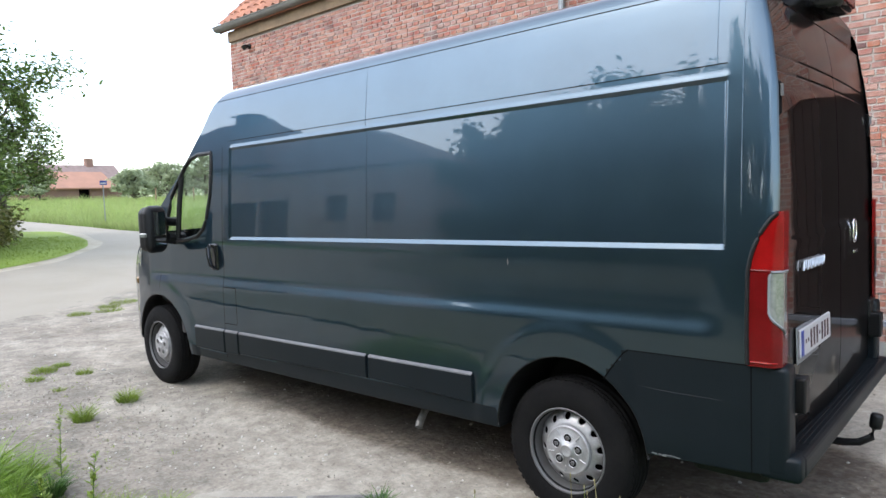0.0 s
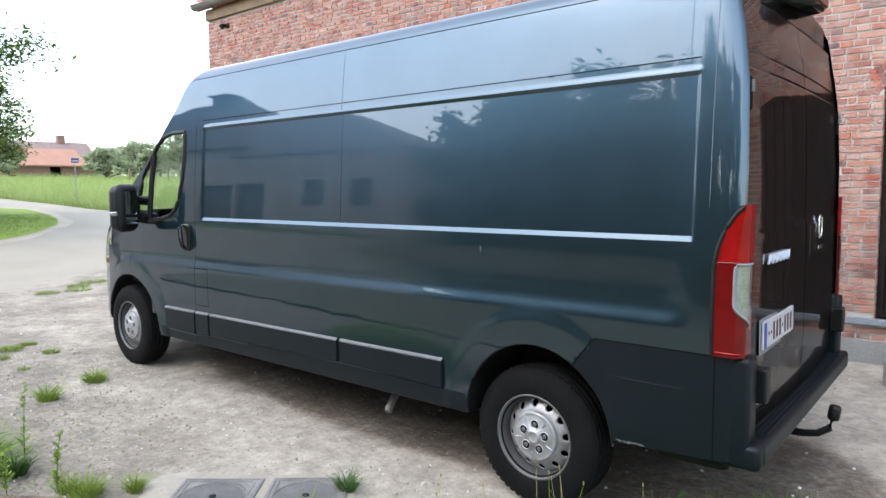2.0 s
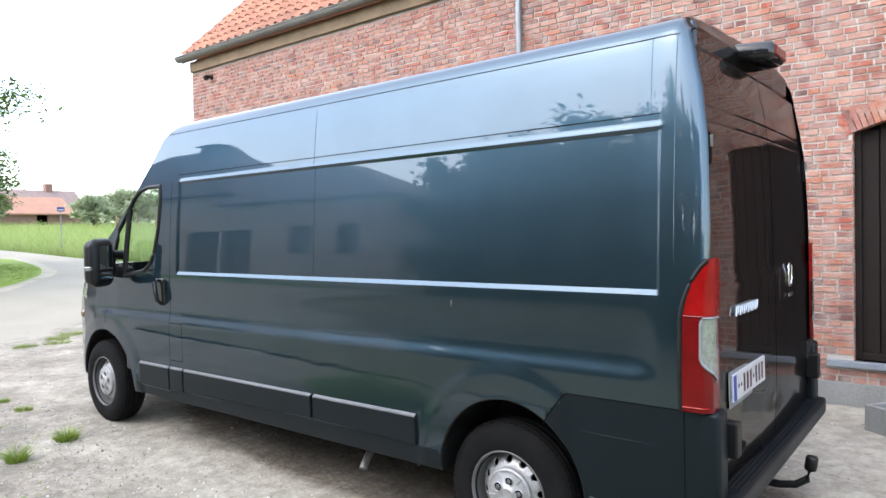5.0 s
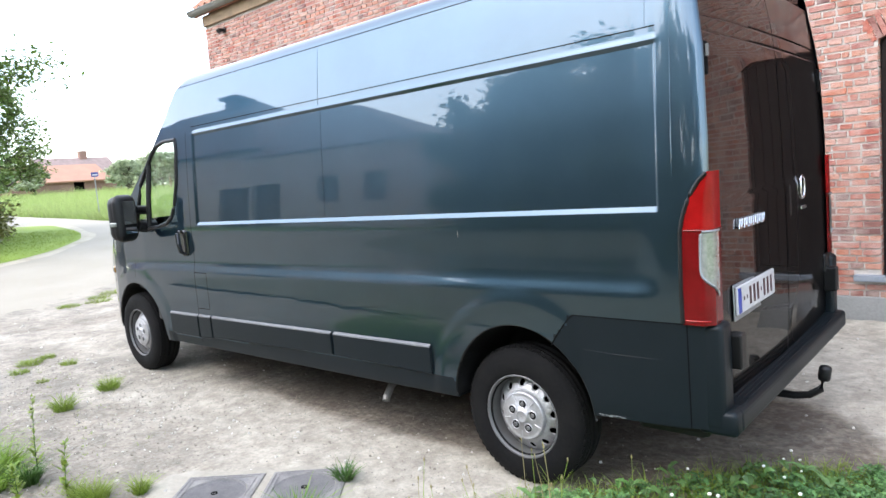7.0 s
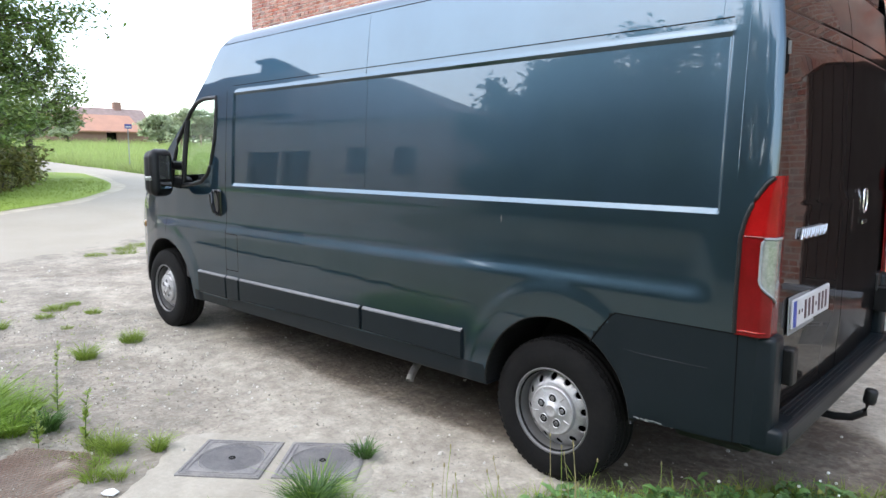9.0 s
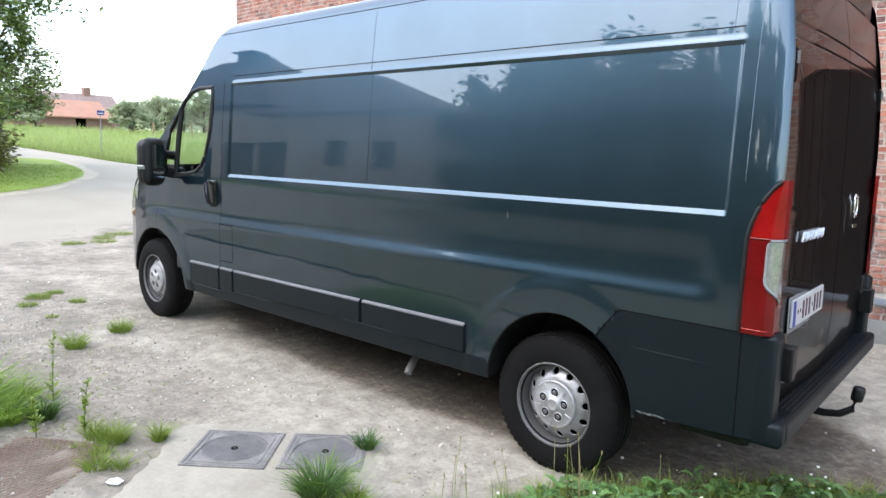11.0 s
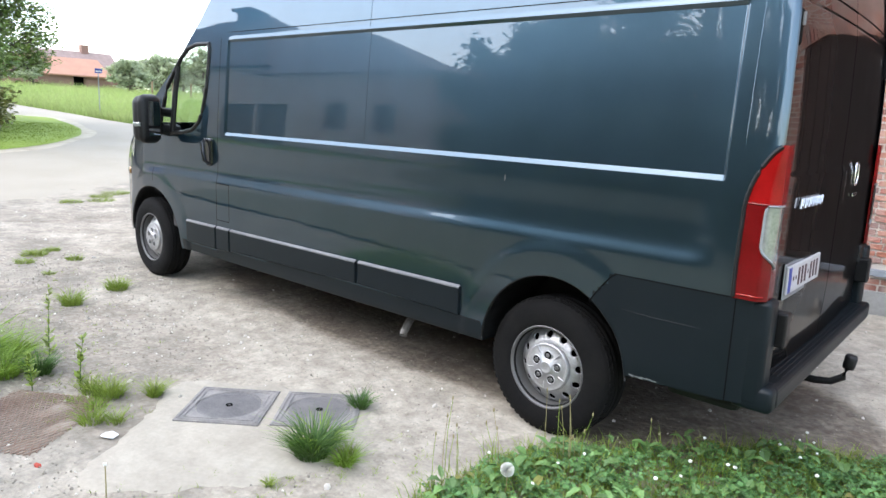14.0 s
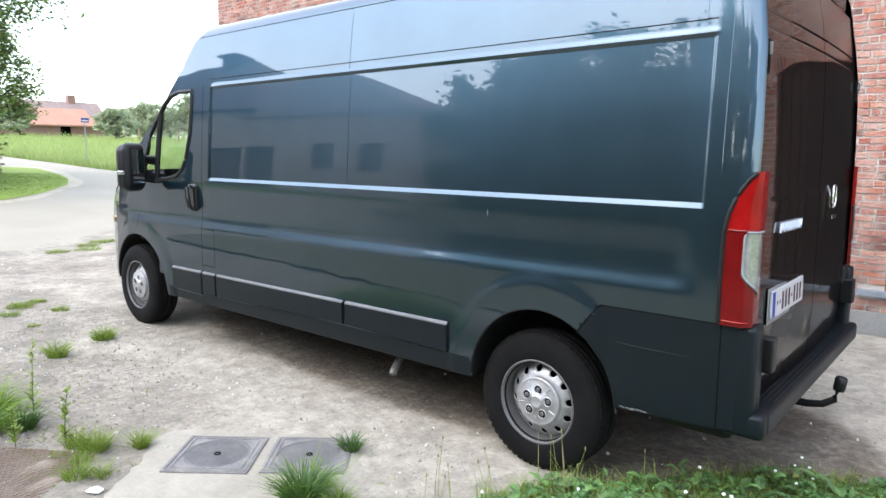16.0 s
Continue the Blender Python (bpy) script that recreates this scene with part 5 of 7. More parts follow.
def build_cab():
    for flip in (False, True):
        fy = (lambda y: WIDE - y) if flip else (lambda y: y)
        # rubber surround
        ring = []
        n = len(WINDOW)
        for i in range(n):
            (ax, az), (bx, bz) = WINDOW[i], WINDOW[(i + 1) % n]
            for k in range(4):
                x, z = ax + (bx - ax) * k / 4, az + (bz - az) * k / 4
                ring.append((x, fy(side_y(x, z) + 0.002), z))
        ring.append(ring[0])
        bm = bmesh.new()
        tube(bm, ring, 0.016, 8, ends=False)
        part("window_seal", bm, BLACK, van, "black rubber window seal")
        bm = bmesh.new()
        vs = [bm.verts.new((x, fy(side_y(x, z) + 0.014), z)) for x, z in WINDOW]
        f = bm.faces.new(vs)
        bmesh.ops.triangulate(bm, faces=[f])
        pane = part("side_window", bm, GLASS, van, "clear cab side window")
        bm = bmesh.new()
        tube(bm, [(-3.515, fy(side_y(-3.515, 1.78) + 0.008), 1.785), (-3.545, fy(side_y(-3.545, 1.54) + 0.006), 1.54), (-3.575, fy(side_y(-3.57, 1.27) + 0.006), 1.27)], 0.021, 8)
        part("quarter_bar", bm, BLACK, van, "black bar beside the quarter light")
        # inner door skin below the glass
        bm = bmesh.new()
        y0, y1 = sorted((fy(0.05), fy(0.13)))
        box(bm, -3.66, -2.92, y0, y1, 0.5, 1.25, 0.02)
        part("door_trim", bm, DARK_TRIM, van)
        # inner trim of the pillar behind the door
        bm = bmesh.new()
        y0, y1 = sorted((fy(0.085), fy(0.16)))
        box(bm, -2.99, -2.84, y0, y1, 0.5, 1.975, 0.01)
        part("pillar_trim", bm, DARK_TRIM, van)
        # door handle: recess, cover and grip
        handle = new("door_handle")
        handle.parent = van
        handle["label"] = "black vertical door pull"
        bm = bmesh.new()
        y0, y1 = sorted((fy(0.0), fy(0.045)))
        box(bm, -3.04, -2.958, y0, y1, 1.05, 1.255, 0.018, seg=3)
        part("handle_plate", bm, GLOSS_BLACK, handle)
        bm = bmesh.new()
        tube(bm, [(-3.02, fy(-0.005), 1.245), (-3.015, fy(-0.03), 1.22), (-3.0, fy(-0.034), 1.15), (-2.985, fy(-0.03), 1.09), (-2.982, fy(0.0), 1.065)], [0.012, 0.016, 0.017, 0.016, 0.012], 10)
        part("grip", bm, GLOSS_BLACK, handle)
        # mirror on its arm: two stacked lenses in a black shell, with a turn lamp at its edge
        mirror = new("door_mirror")
        mirror.parent = van
        mirror["label"] = "large black door mirror with two lenses"
        s = -1 if flip else 1
        base = Matrix.Translation((-3.585, fy(-0.155), 1.375)) @ pose(0, 0, 0, 0, 0, 25 * s)
        bm = bmesh.new()
        box(bm, -0.095, 0.055, -0.125, 0.115, -0.195, 0.185, 0.07, base, 5)
        for v in bm.verts:
            q = base.inverted() @ v.co
            if q.x < 0:
                q.y *= 0.86
                q.z *= 0.93
                v.co = base @ q
        part("shell", bm, BLACK, mirror, smooth=True)
        bm = bmesh.new()
        box(bm, 0.050, 0.0556, -0.070, 0.062, -0.055, 0.128, 0.0, base)
        part("main_lens", bm, MIRROR, mirror)
        bm = bmesh.new()
        box(bm, 0.050, 0.0556, -0.066, 0.058, -0.130, -0.075, 0.0, base)
        part("wide_lens", bm, MIRROR, mirror)
        bm = bmesh.new()
        box(bm, -0.045, 0.02, -0.130, -0.110, -0.065, -0.03, 0.009, base, 2) if not flip else box(bm, -0.045, 0.02, 0.110, 0.130, -0.065, -0.03, 0.01, base, 2)
        part("turn_lamp", bm, CLEARLENS, mirror, "clear turn lamp")
        bm = bmesh.new()
        tube(bm, [(-3.60, fy(-0.06), 1.30), (-3.63, fy(0.03), 1.285), (-3.65, fy(0.10), 1.28)], [0.045, 0.05, 0.055], 10)
        part("mirror_arm", bm, BLACK, mirror)
        bm = bmesh.new()
        tube(bm, [(-3.60, fy(-0.06), 1.43), (-3.64, fy(0.06), 1.42)], [0.035, 0.04], 10)
        part("mirror_arm", bm, BLACK, mirror)
        # side repeater on the wing
        bm = bmesh.new()
        lathe(bm, [(0.034, 0.0), (0.030, 0.01), (0.001, 0.014)], pose(-4.46, fy(side_y(-4.46, 0.90)), 0.90, 90 if not flip else -90, 0, 0), 20)
        part("side_repeater", bm, AMBER, van, "amber side repeater", smooth=True)
        # headlamp
        bm = bmesh.new()
        hp = [(-4.62, 0.80), (-4.40, 1.13), (-4.29, 1.22), (-4.33, 1.05), (-4.52, 0.78)]
        vs = [bm.verts.new((x, fy(side_y(x, z) - 0.003), z)) for x, z in hp]
        bm.faces.new(vs)
        part("headlamp", bm, CLEARLENS, van, "swept-back clear headlamp")
    bm = bmesh.new()
    box(bm, -2.90, -2.86, 0.12, WIDE - 0.12, 0.45, 1.2, 0.01)
    part("bulkhead", bm, DARK_TRIM, van, "low cab bulkhead")
    bm = bmesh.new()
    box(bm, -4.25, -3.72, 0.14, WIDE - 0.14, 0.7, 1.22, 0.08, seg=3)
    part("dashboard", bm, DARK_TRIM, van)
    bm = bmesh.new()
    ring = [(-3.62 + 0.06 * math.cos(t), 0.55 + 0.2 * math.sin(t), 1.17 + 0.19 * math.cos(t)) for t in np.linspace(0, 2 * math.pi, 33)]
    tube(bm, ring, 0.016, 8, ends=False)
    wheel = part("steering_wheel", bm, BLACK, van)
    for y in (0.55, 1.1, 1.5):
        seat = new("seat")
        seat.parent = van
        bm = bmesh.new()
        box(bm, -3.42, -2.96, y - 0.22, y + 0.22, 0.62, 0.80, 0.05, seg=3)
        part("cushion", bm, DARK_TRIM, seat)
        bm = bmesh.new()
        box(bm, -3.06, -2.94, y - 0.22, y + 0.22, 0.75, 1.30, 0.05, pose(-3.0, 0, 0.75, 0, 4, 0) @ pose(3.0, 0, -0.75), 3)
        part("seat_back", bm, DARK_TRIM, seat)
    bm = bmesh.new()
    box(bm, -4.0, -2.86, 0.12, WIDE - 0.12, 0.42, 0.46, 0.01)
    part("cab_floor", bm, DARK_TRIM, van)
    bm = bmesh.new()
    box(bm, -2.86, -2.83, 0.2, WIDE - 0.2, 0.45, 2.3, 0.01)
    part("load_bay_wall", bm, DARK_TRIM, van, "dark load bay partition")


build_cab()


def bumper_seam():
    for flip in (False, True):
        fy = (lambda y: WIDE - y) if flip else (lambda y: y)
        bm = bmesh.new()
        tube(bm, [(x, fy(side_y(x, z) + 0.0005), z) for x, z in ((0.262, 0.70), (0.285, 0.737), (0.33, 0.795), (0.358, 0.832), (0.378, 0.844))], 0.0035, 6)
        part("bumper_gap", bm, SEAL, van)


bumper_seam()


def build_rear_fittings():
    # high brake lamp on the roof's rear edge
    lamp = new("high_brake_lamp")
    lamp.parent = van
    lamp["label"] = "black roof-edge housing with a red brake lamp"
    bm = bmesh.new()
    vs = box(bm, 0.80, 1.03, 0.88, 1.13, 2.325, 2.415, 0.03, seg=3)
    for v in bm.verts:
        if v.co.x < 0.93:
            v.co.y = 1.005 + (v.co.y - 1.005) * 1.5
    part("lamp_shell", bm, GLOSS_BLACK, lamp, smooth=True)
    bm = bmesh.new()
    box(bm, 1.02, 1.036, 0.90, 1.11, 2.345, 2.395, 0.006)
    part("lamp_lens", bm, REDLENS, lamp)
    # hinges and check latches
    for flip in (False, True):
        fy = (lambda y: WIDE - y) if flip else (lambda y: y)
        for z in (1.865,):
            hinge = new("door_hinge")
            hinge.parent = van
            bm = bmesh.new()
            y0, y1 = sorted((fy(0.095), fy(0.142)))
            box(bm, 0.92, 0.964, y0, y1, z - 0.075, z + 0.055, 0.012, seg=3)
            part("hinge_leaf", bm, SEAL, hinge)
            bm = bmesh.new()
            tube(bm, [(0.966, fy(0.115), z - 0.005), (0.966, fy(0.115), z + 0.04)], 0.009, 12)
            part("hinge_pin", bm, STEEL, hinge)
    bm = bmesh.new()
    box(bm, 0.95, 0.995, WIDE - 0.21, WIDE - 0.05, 0.75, 0.86, 0.012)
    part("hinge_cover", bm, BLACK, van, "black lower hinge cover")
    # handle in the right-hand door, with its recess
    bm = bmesh.new()
    box(bm, 0.95, 0.982, 1.075, 1.165, 1.12, 1.34, 0.012, seg=3)
    handle = part("rear_handle", bm, GLOSS_BLACK, van, "black rear door handle")
    bm = bmesh.new()
    box(bm, 0.978, 0.994, 1.10, 1.14, 1.15, 1.31, 0.007, seg=2)
    part("grip", bm, BLACK, handle)
    # maker's emblem as a plain rounded outline, with a bar beneath
    bm = bmesh.new()
    ring = []
    for k in range(29):
        t = 2 * math.pi * k / 28
        ey, ez = 1.345 + 0.040 * math.copysign(abs(math.sin(t)) ** 0.7, math.sin(t)), 1.285 + 0.056 * math.copysign(abs(math.cos(t)) ** 0.8, math.cos(t))
        ring.append((rear_x(ey, ez) + 0.012, ey, ez))
    tube(bm, ring, 0.0065, 8, ends=False)
    part("emblem", bm, CHROME, van, "small chrome outline emblem", smooth=True)
    bm = bmesh.new()
    box(bm, rear_x(1.345, 1.18) + 0.012, rear_x(1.345, 1.18) + 0.018, 1.295, 1.395, 1.172, 1.190, 0.002, None, 1)
    part("badge_bar", bm, CHROME, van)
    # model badge: six slanted chrome bars
    for k in range(6):
        y = 0.33 + k * 0.056
        bm = bmesh.new()
        x = rear_x(y, 1.2) + 0.013
        box(bm, x, x + 0.009, y, y + 0.040, 1.178, 1.188, 0.002, None, 1)
        box(bm, x, x + 0.009, y, y + 0.013, 1.186, 1.220, 0.002, None, 1)
        box(bm, x, x + 0.009, y + 0.027, y + 0.040, 1.186, 1.220, 0.002, None, 1)
        for v in bm.verts:
            v.co.y += (v.co.z - 1.2) * 0.3
        part("badge_bar", bm, CHROME, van, "slanted chrome badge bar")
    # number plate with bars in place of its characters
    plate = new("number_plate")
    plate.parent = van
    plate["label"] = "white number plate with dark red marks and a blue edge"
    pm = pose(rear_x(0.5, 0.89) + 0.010, 0.25, 0.835, 0, -1, 0)
    bm = bmesh.new()
    box(bm, 0, 0.012, 0, 0.52, 0, 0.115, 0.004, pm, 1)
    part("plate", bm, WHITE, plate)
    bm = bmesh.new()
    box(bm, 0.0115, 0.0135, 0.006, 0.045, 0.006, 0.109, 0.0, pm)
    part("plate_band", bm, EU_BLUE, plate, "blue band")
    y = 0.075
    for k, w in enumerate((0.012, 0.010, 0.024, 0.024, 0.024, 0.012, 0.024, 0.024, 0.024)):
        bm = bmesh.new()
        thin = w == 0.010 or w == 0.012
        box(bm, 0.0115, 0.0135, y, y + w, 0.05 if thin else 0.02, 0.066 if thin else 0.095, 0.0, pm)
        part("plate_bar", bm, PLATE_RED, plate)
        y += w + 0.0275
    bm = bmesh.new()
    box(bm, 0.0, 0.006, -0.01, 0.53, -0.025, 0.125, 0.004, pm @ pose(-0.006, 0, 0), 1)
    part("plate_holder", bm, GALV, plate, "grey plate holder")
    # swan-neck tow bar
    tow = new("tow_bar")
    tow.parent = van
    tow["label"] = "black swan-neck tow bar with a covered ball"
    bm = bmesh.new()
    tube(bm, [(0.60, 1.025, 0.30), (0.85, 1.025, 0.275), (0.98, 1.025, 0.272), (1.05, 1.025, 0.285), (1.10, 1.025, 0.32), (1.115, 1.025, 0.375)], [0.024, 0.022, 0.019, 0.018, 0.018, 0.017], 12)
    part("neck", bm, BLACK, tow, smooth=True)
    bm = bmesh.new()
    lathe(bm, [(0.001, 0.0), (0.025, 0.004), (0.028, 0.02), (0.028, 0.062), (0.023, 0.072), (0.001, 0.074)], pose(1.115, 1.025, 0.365, 0, 8, 0), 20)
    part("ball_cover", bm, BLACK, tow, smooth=True)


build_rear_fittings()


def paint_chip():
    """A small pale scratch in the lacquer."""
    bm = bmesh.new()
    x, z = CHIP
    q = [(x, z - 0.022), (x + 0.006, z - 0.004), (x + 0.002, z + 0.02), (x - 0.003, z + 0.004)]
    bm.faces.new([bm.verts.new((a, side_y(a, b) - 0.0008, b)) for a, b in q])
    part("paint_chip", bm, GALV, van, "small pale scratch in the paint")


CHIP = (-0.262, 1.205)
paint_chip()


def scuffs():
    """A long faint scrape across the bumper side and chipped paint along its lower rim."""
    bm = bmesh.new()
    pts = [(x, side_y(x, 0.70 - 0.03 * (x - 0.42)) - 0.0002, 0.70 - 0.03 * (x - 0.42) + 0.004 * math.sin(x * 9)) for x in np.linspace(0.42, 0.78, 24)]
    tube(bm, pts, [0.0004 + 0.0011 * math.sin(math.pi * k / 23) for k in range(24)], 5)
    part("scrape", bm, SATIN, van, "faint scrape across the bumper side")
    rnd = random.Random(17)
    for k in range(9):
        x = 0.485 + 0.014 * k + rnd.uniform(-0.006, 0.006)
        z, w, h = skirt(x) + rnd.uniform(0.004, 0.012), rnd.uniform(0.005, 0.013), rnd.uniform(0.002, 0.005)
        bm = bmesh.new()
        ring = [(x + w * math.cos(t) * rnd.uniform(0.7, 1.2), z + h * math.sin(t)) for t in np.linspace(0, 2 * math.pi, 8)[:-1]]
        bm.faces.new([bm.verts.new((a, side_y(a, b) - 0.0012, b)) for a, b in ring])
        part("rim_scuff", bm, GALV, van, "pale scuff on the bumper's lower rim")


scuffs()


def set_tail_square():
    """The tail runs slightly forwards towards the far side."""
    seen = set()
    for ob in van.children_recursive:
        if ob.type != "MESH" or ob.data in seen or (ob.parent and ob.parent.name.startswith("tow_bar")):
            continue
        seen.add(ob.data)
        for v in ob.data.vertices:
            if v.co.x > 0.80:
                v.co.x -= 0.025 * max(0.0, v.co.y) * ease((v.co.x - 0.80) / 0.14)


set_tail_square()

# ---- near ground: covers, weeds, stones ----


def blades(rnd, cx, cy, radius, height, count, width, splay, zf, verts, faces, segs=3, fan=0.0):
    """Bent tapering grass blades round a spot."""
    for _ in range(count):
        a, r = rnd.uniform(0, 2 * math.pi), radius * math.sqrt(rnd.random())
        far = r / radius
        r *= 1 - 0.45 * fan
        x, y = cx + r * math.cos(a), cy + r * math.sin(a)
        h = height * (rnd.uniform(0.3, 1.0) + 0.35 * rnd.random() ** 3) * (1 - 0.35 * fan * far)
        out = splay * (rnd.uniform(0.2, 1.0) + fan * 0.9 * far * rnd.uniform(0.5, 1.3)) * h
        dirn = a + rnd.uniform(-0.8, 0.8)
        face = rnd.uniform(0, math.pi)
        wx, wy = math.cos(face) * width * 0.5, math.sin(face) * width * 0.5
        z0 = zf(x, y)
        k = len(verts)
        for s in range(segs):
            f = s / segs
            px, py, pz = x + math.cos(dirn) * out * f * f, y + math.sin(dirn) * out * f * f, z0 + h * (f - 0.25 * splay * f * f)
            w = 1 - 0.55 * f
            verts.append((px - wx * w, py - wy * w, pz))
            verts.append((px + wx * w, py + wy * w, pz))
        verts.append((x + math.cos(dirn) * out, y + math.sin(dirn) * out, z0 + h * (1 - 0.25 * splay)))
        for s in range(segs - 1):
            faces.append((k + 2 * s, k + 2 * s + 1, k + 2 * s + 3, k + 2 * s + 2))
        faces.append((k + 2 * segs - 2, k + 2 * segs - 1, k + 2 * segs))


def tuft(x, y, radius, height, count, material, label, seed, splay=0.6, width=0.006):
    v, f = [], []
    blades(random.Random(seed), x, y, radius, height, int(count * 1.35), width * 0.6, splay * 1.25, lambda a, b: yard_z(a, b) - 0.004, v, f, 4, 1.0)
    ob = raw("grass_tuft", v, f, material)
    return tagged(ob, label, "grass", "tufts in the gravel", "stuff")


TUFTS = [(-0.52, -0.93, 0.12, 0.24, 420, 0), (-0.56, -0.86, 0.08, 0.20, 160, 2), (-0.38, -0.86, 0.07, 0.12, 110, 2), (-0.76, -0.44, 0.07, 0.14, 150, 0), (-0.45, -1.20, 0.03, 0.06, 50, 1), (-0.42, -0.80, 0.07, 0.08, 70, 1), (-1.58, -1.13, 0.06, 0.15, 150, 1), (-1.72, -1.30, 0.12, 0.15, 260, 1), (-1.84, -1.34, 0.10, 0.12, 150, 1),
         (-2.25, -1.45, 0.10, 0.17, 300, 0), (-2.33, -1.60, 0.12, 0.24, 240, 2), (-2.52, -1.69, 0.15, 0.31, 340, 2), (-2.76, -1.62, 0.17, 0.32, 380, 2), (-2.29, -1.87, 0.14, 0.28, 280, 2), (-2.52, -1.98, 0.17, 0.30, 320, 2), (-2.97, -1.76, 0.18, 0.30, 340, 2), (-2.16, -1.99, 0.12, 0.24, 200, 2), (-2.72, -1.86, 0.16, 0.28, 320, 2), (-2.62, -1.45, 0.12, 0.20, 200, 2), (-3.3, -1.9, 0.3, 0.24, 520, 2), (-3.0, -2.1, 0.25, 0.30, 420, 2),
         (-1.48, -1.48, 0.10, 0.13, 110, 1), (-1.40, -1.40, 0.08, 0.12, 60, 1), (-1.62, -1.40, 0.08, 0.09, 90, 1), (-1.76, -1.45, 0.05, 0.06, 40, 1), (-3.74, -0.39, 0.14, 0.14, 260, 1), (-3.5, -0.82, 0.12, 0.18, 200, 1), (-3.73, -1.5, 0.16, 0.08, 140, 1), (-4.9, -1.3, 0.26, 0.13, 520, 1), (-4.95, -1.05, 0.16, 0.11, 260, 1), (-5.35, -1.05, 0.20, 0.07, 170, 1),
         (-5.1, -0.63, 0.14, 0.07, 170, 1), (-5.4, -0.45, 0.20, 0.08, 280, 1), (-5.5, -0.26, 0.12, 0.07, 140, 1), (-4.97, -0.25, 0.12, 0.08, 140, 1), (-4.57, -0.61, 0.08, 0.06, 60, 1), (-6.1, -0.75, 0.12, 0.05, 60, 1), (-9.0, 1.2, 0.3, 0.07, 300, 1), (-8.9, 1.6, 0.35, 0.08, 260, 1), (-9.6, 2.1, 0.4, 0.10, 300, 1), (-9.3, 1.75, 0.3, 0.09, 240, 1)]
for i, (x, y, r, h, n, k) in enumerate(TUFTS):
    tuft(x, y, r, h, n, (GRASS_DARK, GRASS, GRASS_LONG)[k], ("dense dark green grass tuft in the gravel", "bright green grass tuft growing in the gravel", "long arching bright green grass clump")[k], i, (0.5, 0.6, 0.85)[k], (0.010, 0.007, 0.011)[k])


def sprigs():
    """Sparse seedlings and dry bits between the stones."""
    rnd = random.Random(55)
    v, f = [], []
    for x0, x1, y0, y1, n in ((-0.45, -0.05, -1.3, -0.45, 60), (-2.2, -1.4, -1.62, -1.2, 90), (-3.6, -2.1, -1.7, -0.6, 70), (-0.9, -0.2, -1.75, -1.1, 50), (-5.5, -3.6, -1.4, -0.3, 60)):
        for _ in range(n):
            blades(rnd, rnd.uniform(x0, x1), rnd.uniform(y0, y1), 0.02, 0.035, rnd.choice((3, 5, 9)), 0.003, 0.9, lambda a, b: yard_z(a, b) - 0.003, v, f, 2, 1.0)
    tagged(raw("sprigs", v, f, GRASS), "sparse small green sprigs between the stones", "grass", kind="stuff")


sprigs()


def weed_stalk(x, y, h, seed, lean):
    """A thin branching weed with small leaves."""
    rnd = random.Random(seed)
    plant = thing("weed_stalk", "tall thin green weed with small leaves in the gravel", "weed", "weeds in the gravel")
    bm = bmesh.new()
    z = yard_z(x, y)
    pts = [(x + lean[0] * f * f, y + lean[1] * f * f, z - 0.01 + h * f) for f in (0, 0.25, 0.5, 0.75, 1)]
    tube(bm, pts, [0.003, 0.0026, 0.0022, 0.0016, 0.001], 5)
    part("stem", bm, GRASS_DARK, plant)
    v, f = [], []
    for _ in range(90):
        t = rnd.uniform(0.1, 1)
        p = Vector((x + lean[0] * t * t, y + lean[1] * t * t, z + h * t))
        a = rnd.uniform(0, 6.28)
        L = rnd.uniform(0.018, 0.05) * (1.15 - 0.5 * t)
        d = Vector((math.cos(a), math.sin(a), rnd.uniform(0.2, 1))) * L
        s = Vector((-math.sin(a), math.cos(a), 0)) * L * 0.24
        k = len(v)
        v += [tuple(p), tuple(p + d * 0.5 + s), tuple(p + d), tuple(p + d * 0.5 - s)]
        f.append((k, k + 1, k + 2, k + 3))
    raw("leaves", v, f, GRASS, plant)["kind"] = "stuff"


weed_stalk(-2.36, -1.36, 0.42, 1, (-0.12, 0.06))
weed_stalk(-1.90, -1.37, 0.30, 2, (0.02, 0.02))
weed_stalk(-2.05, -1.55, 0.22, 3, (0.03, -0.02))


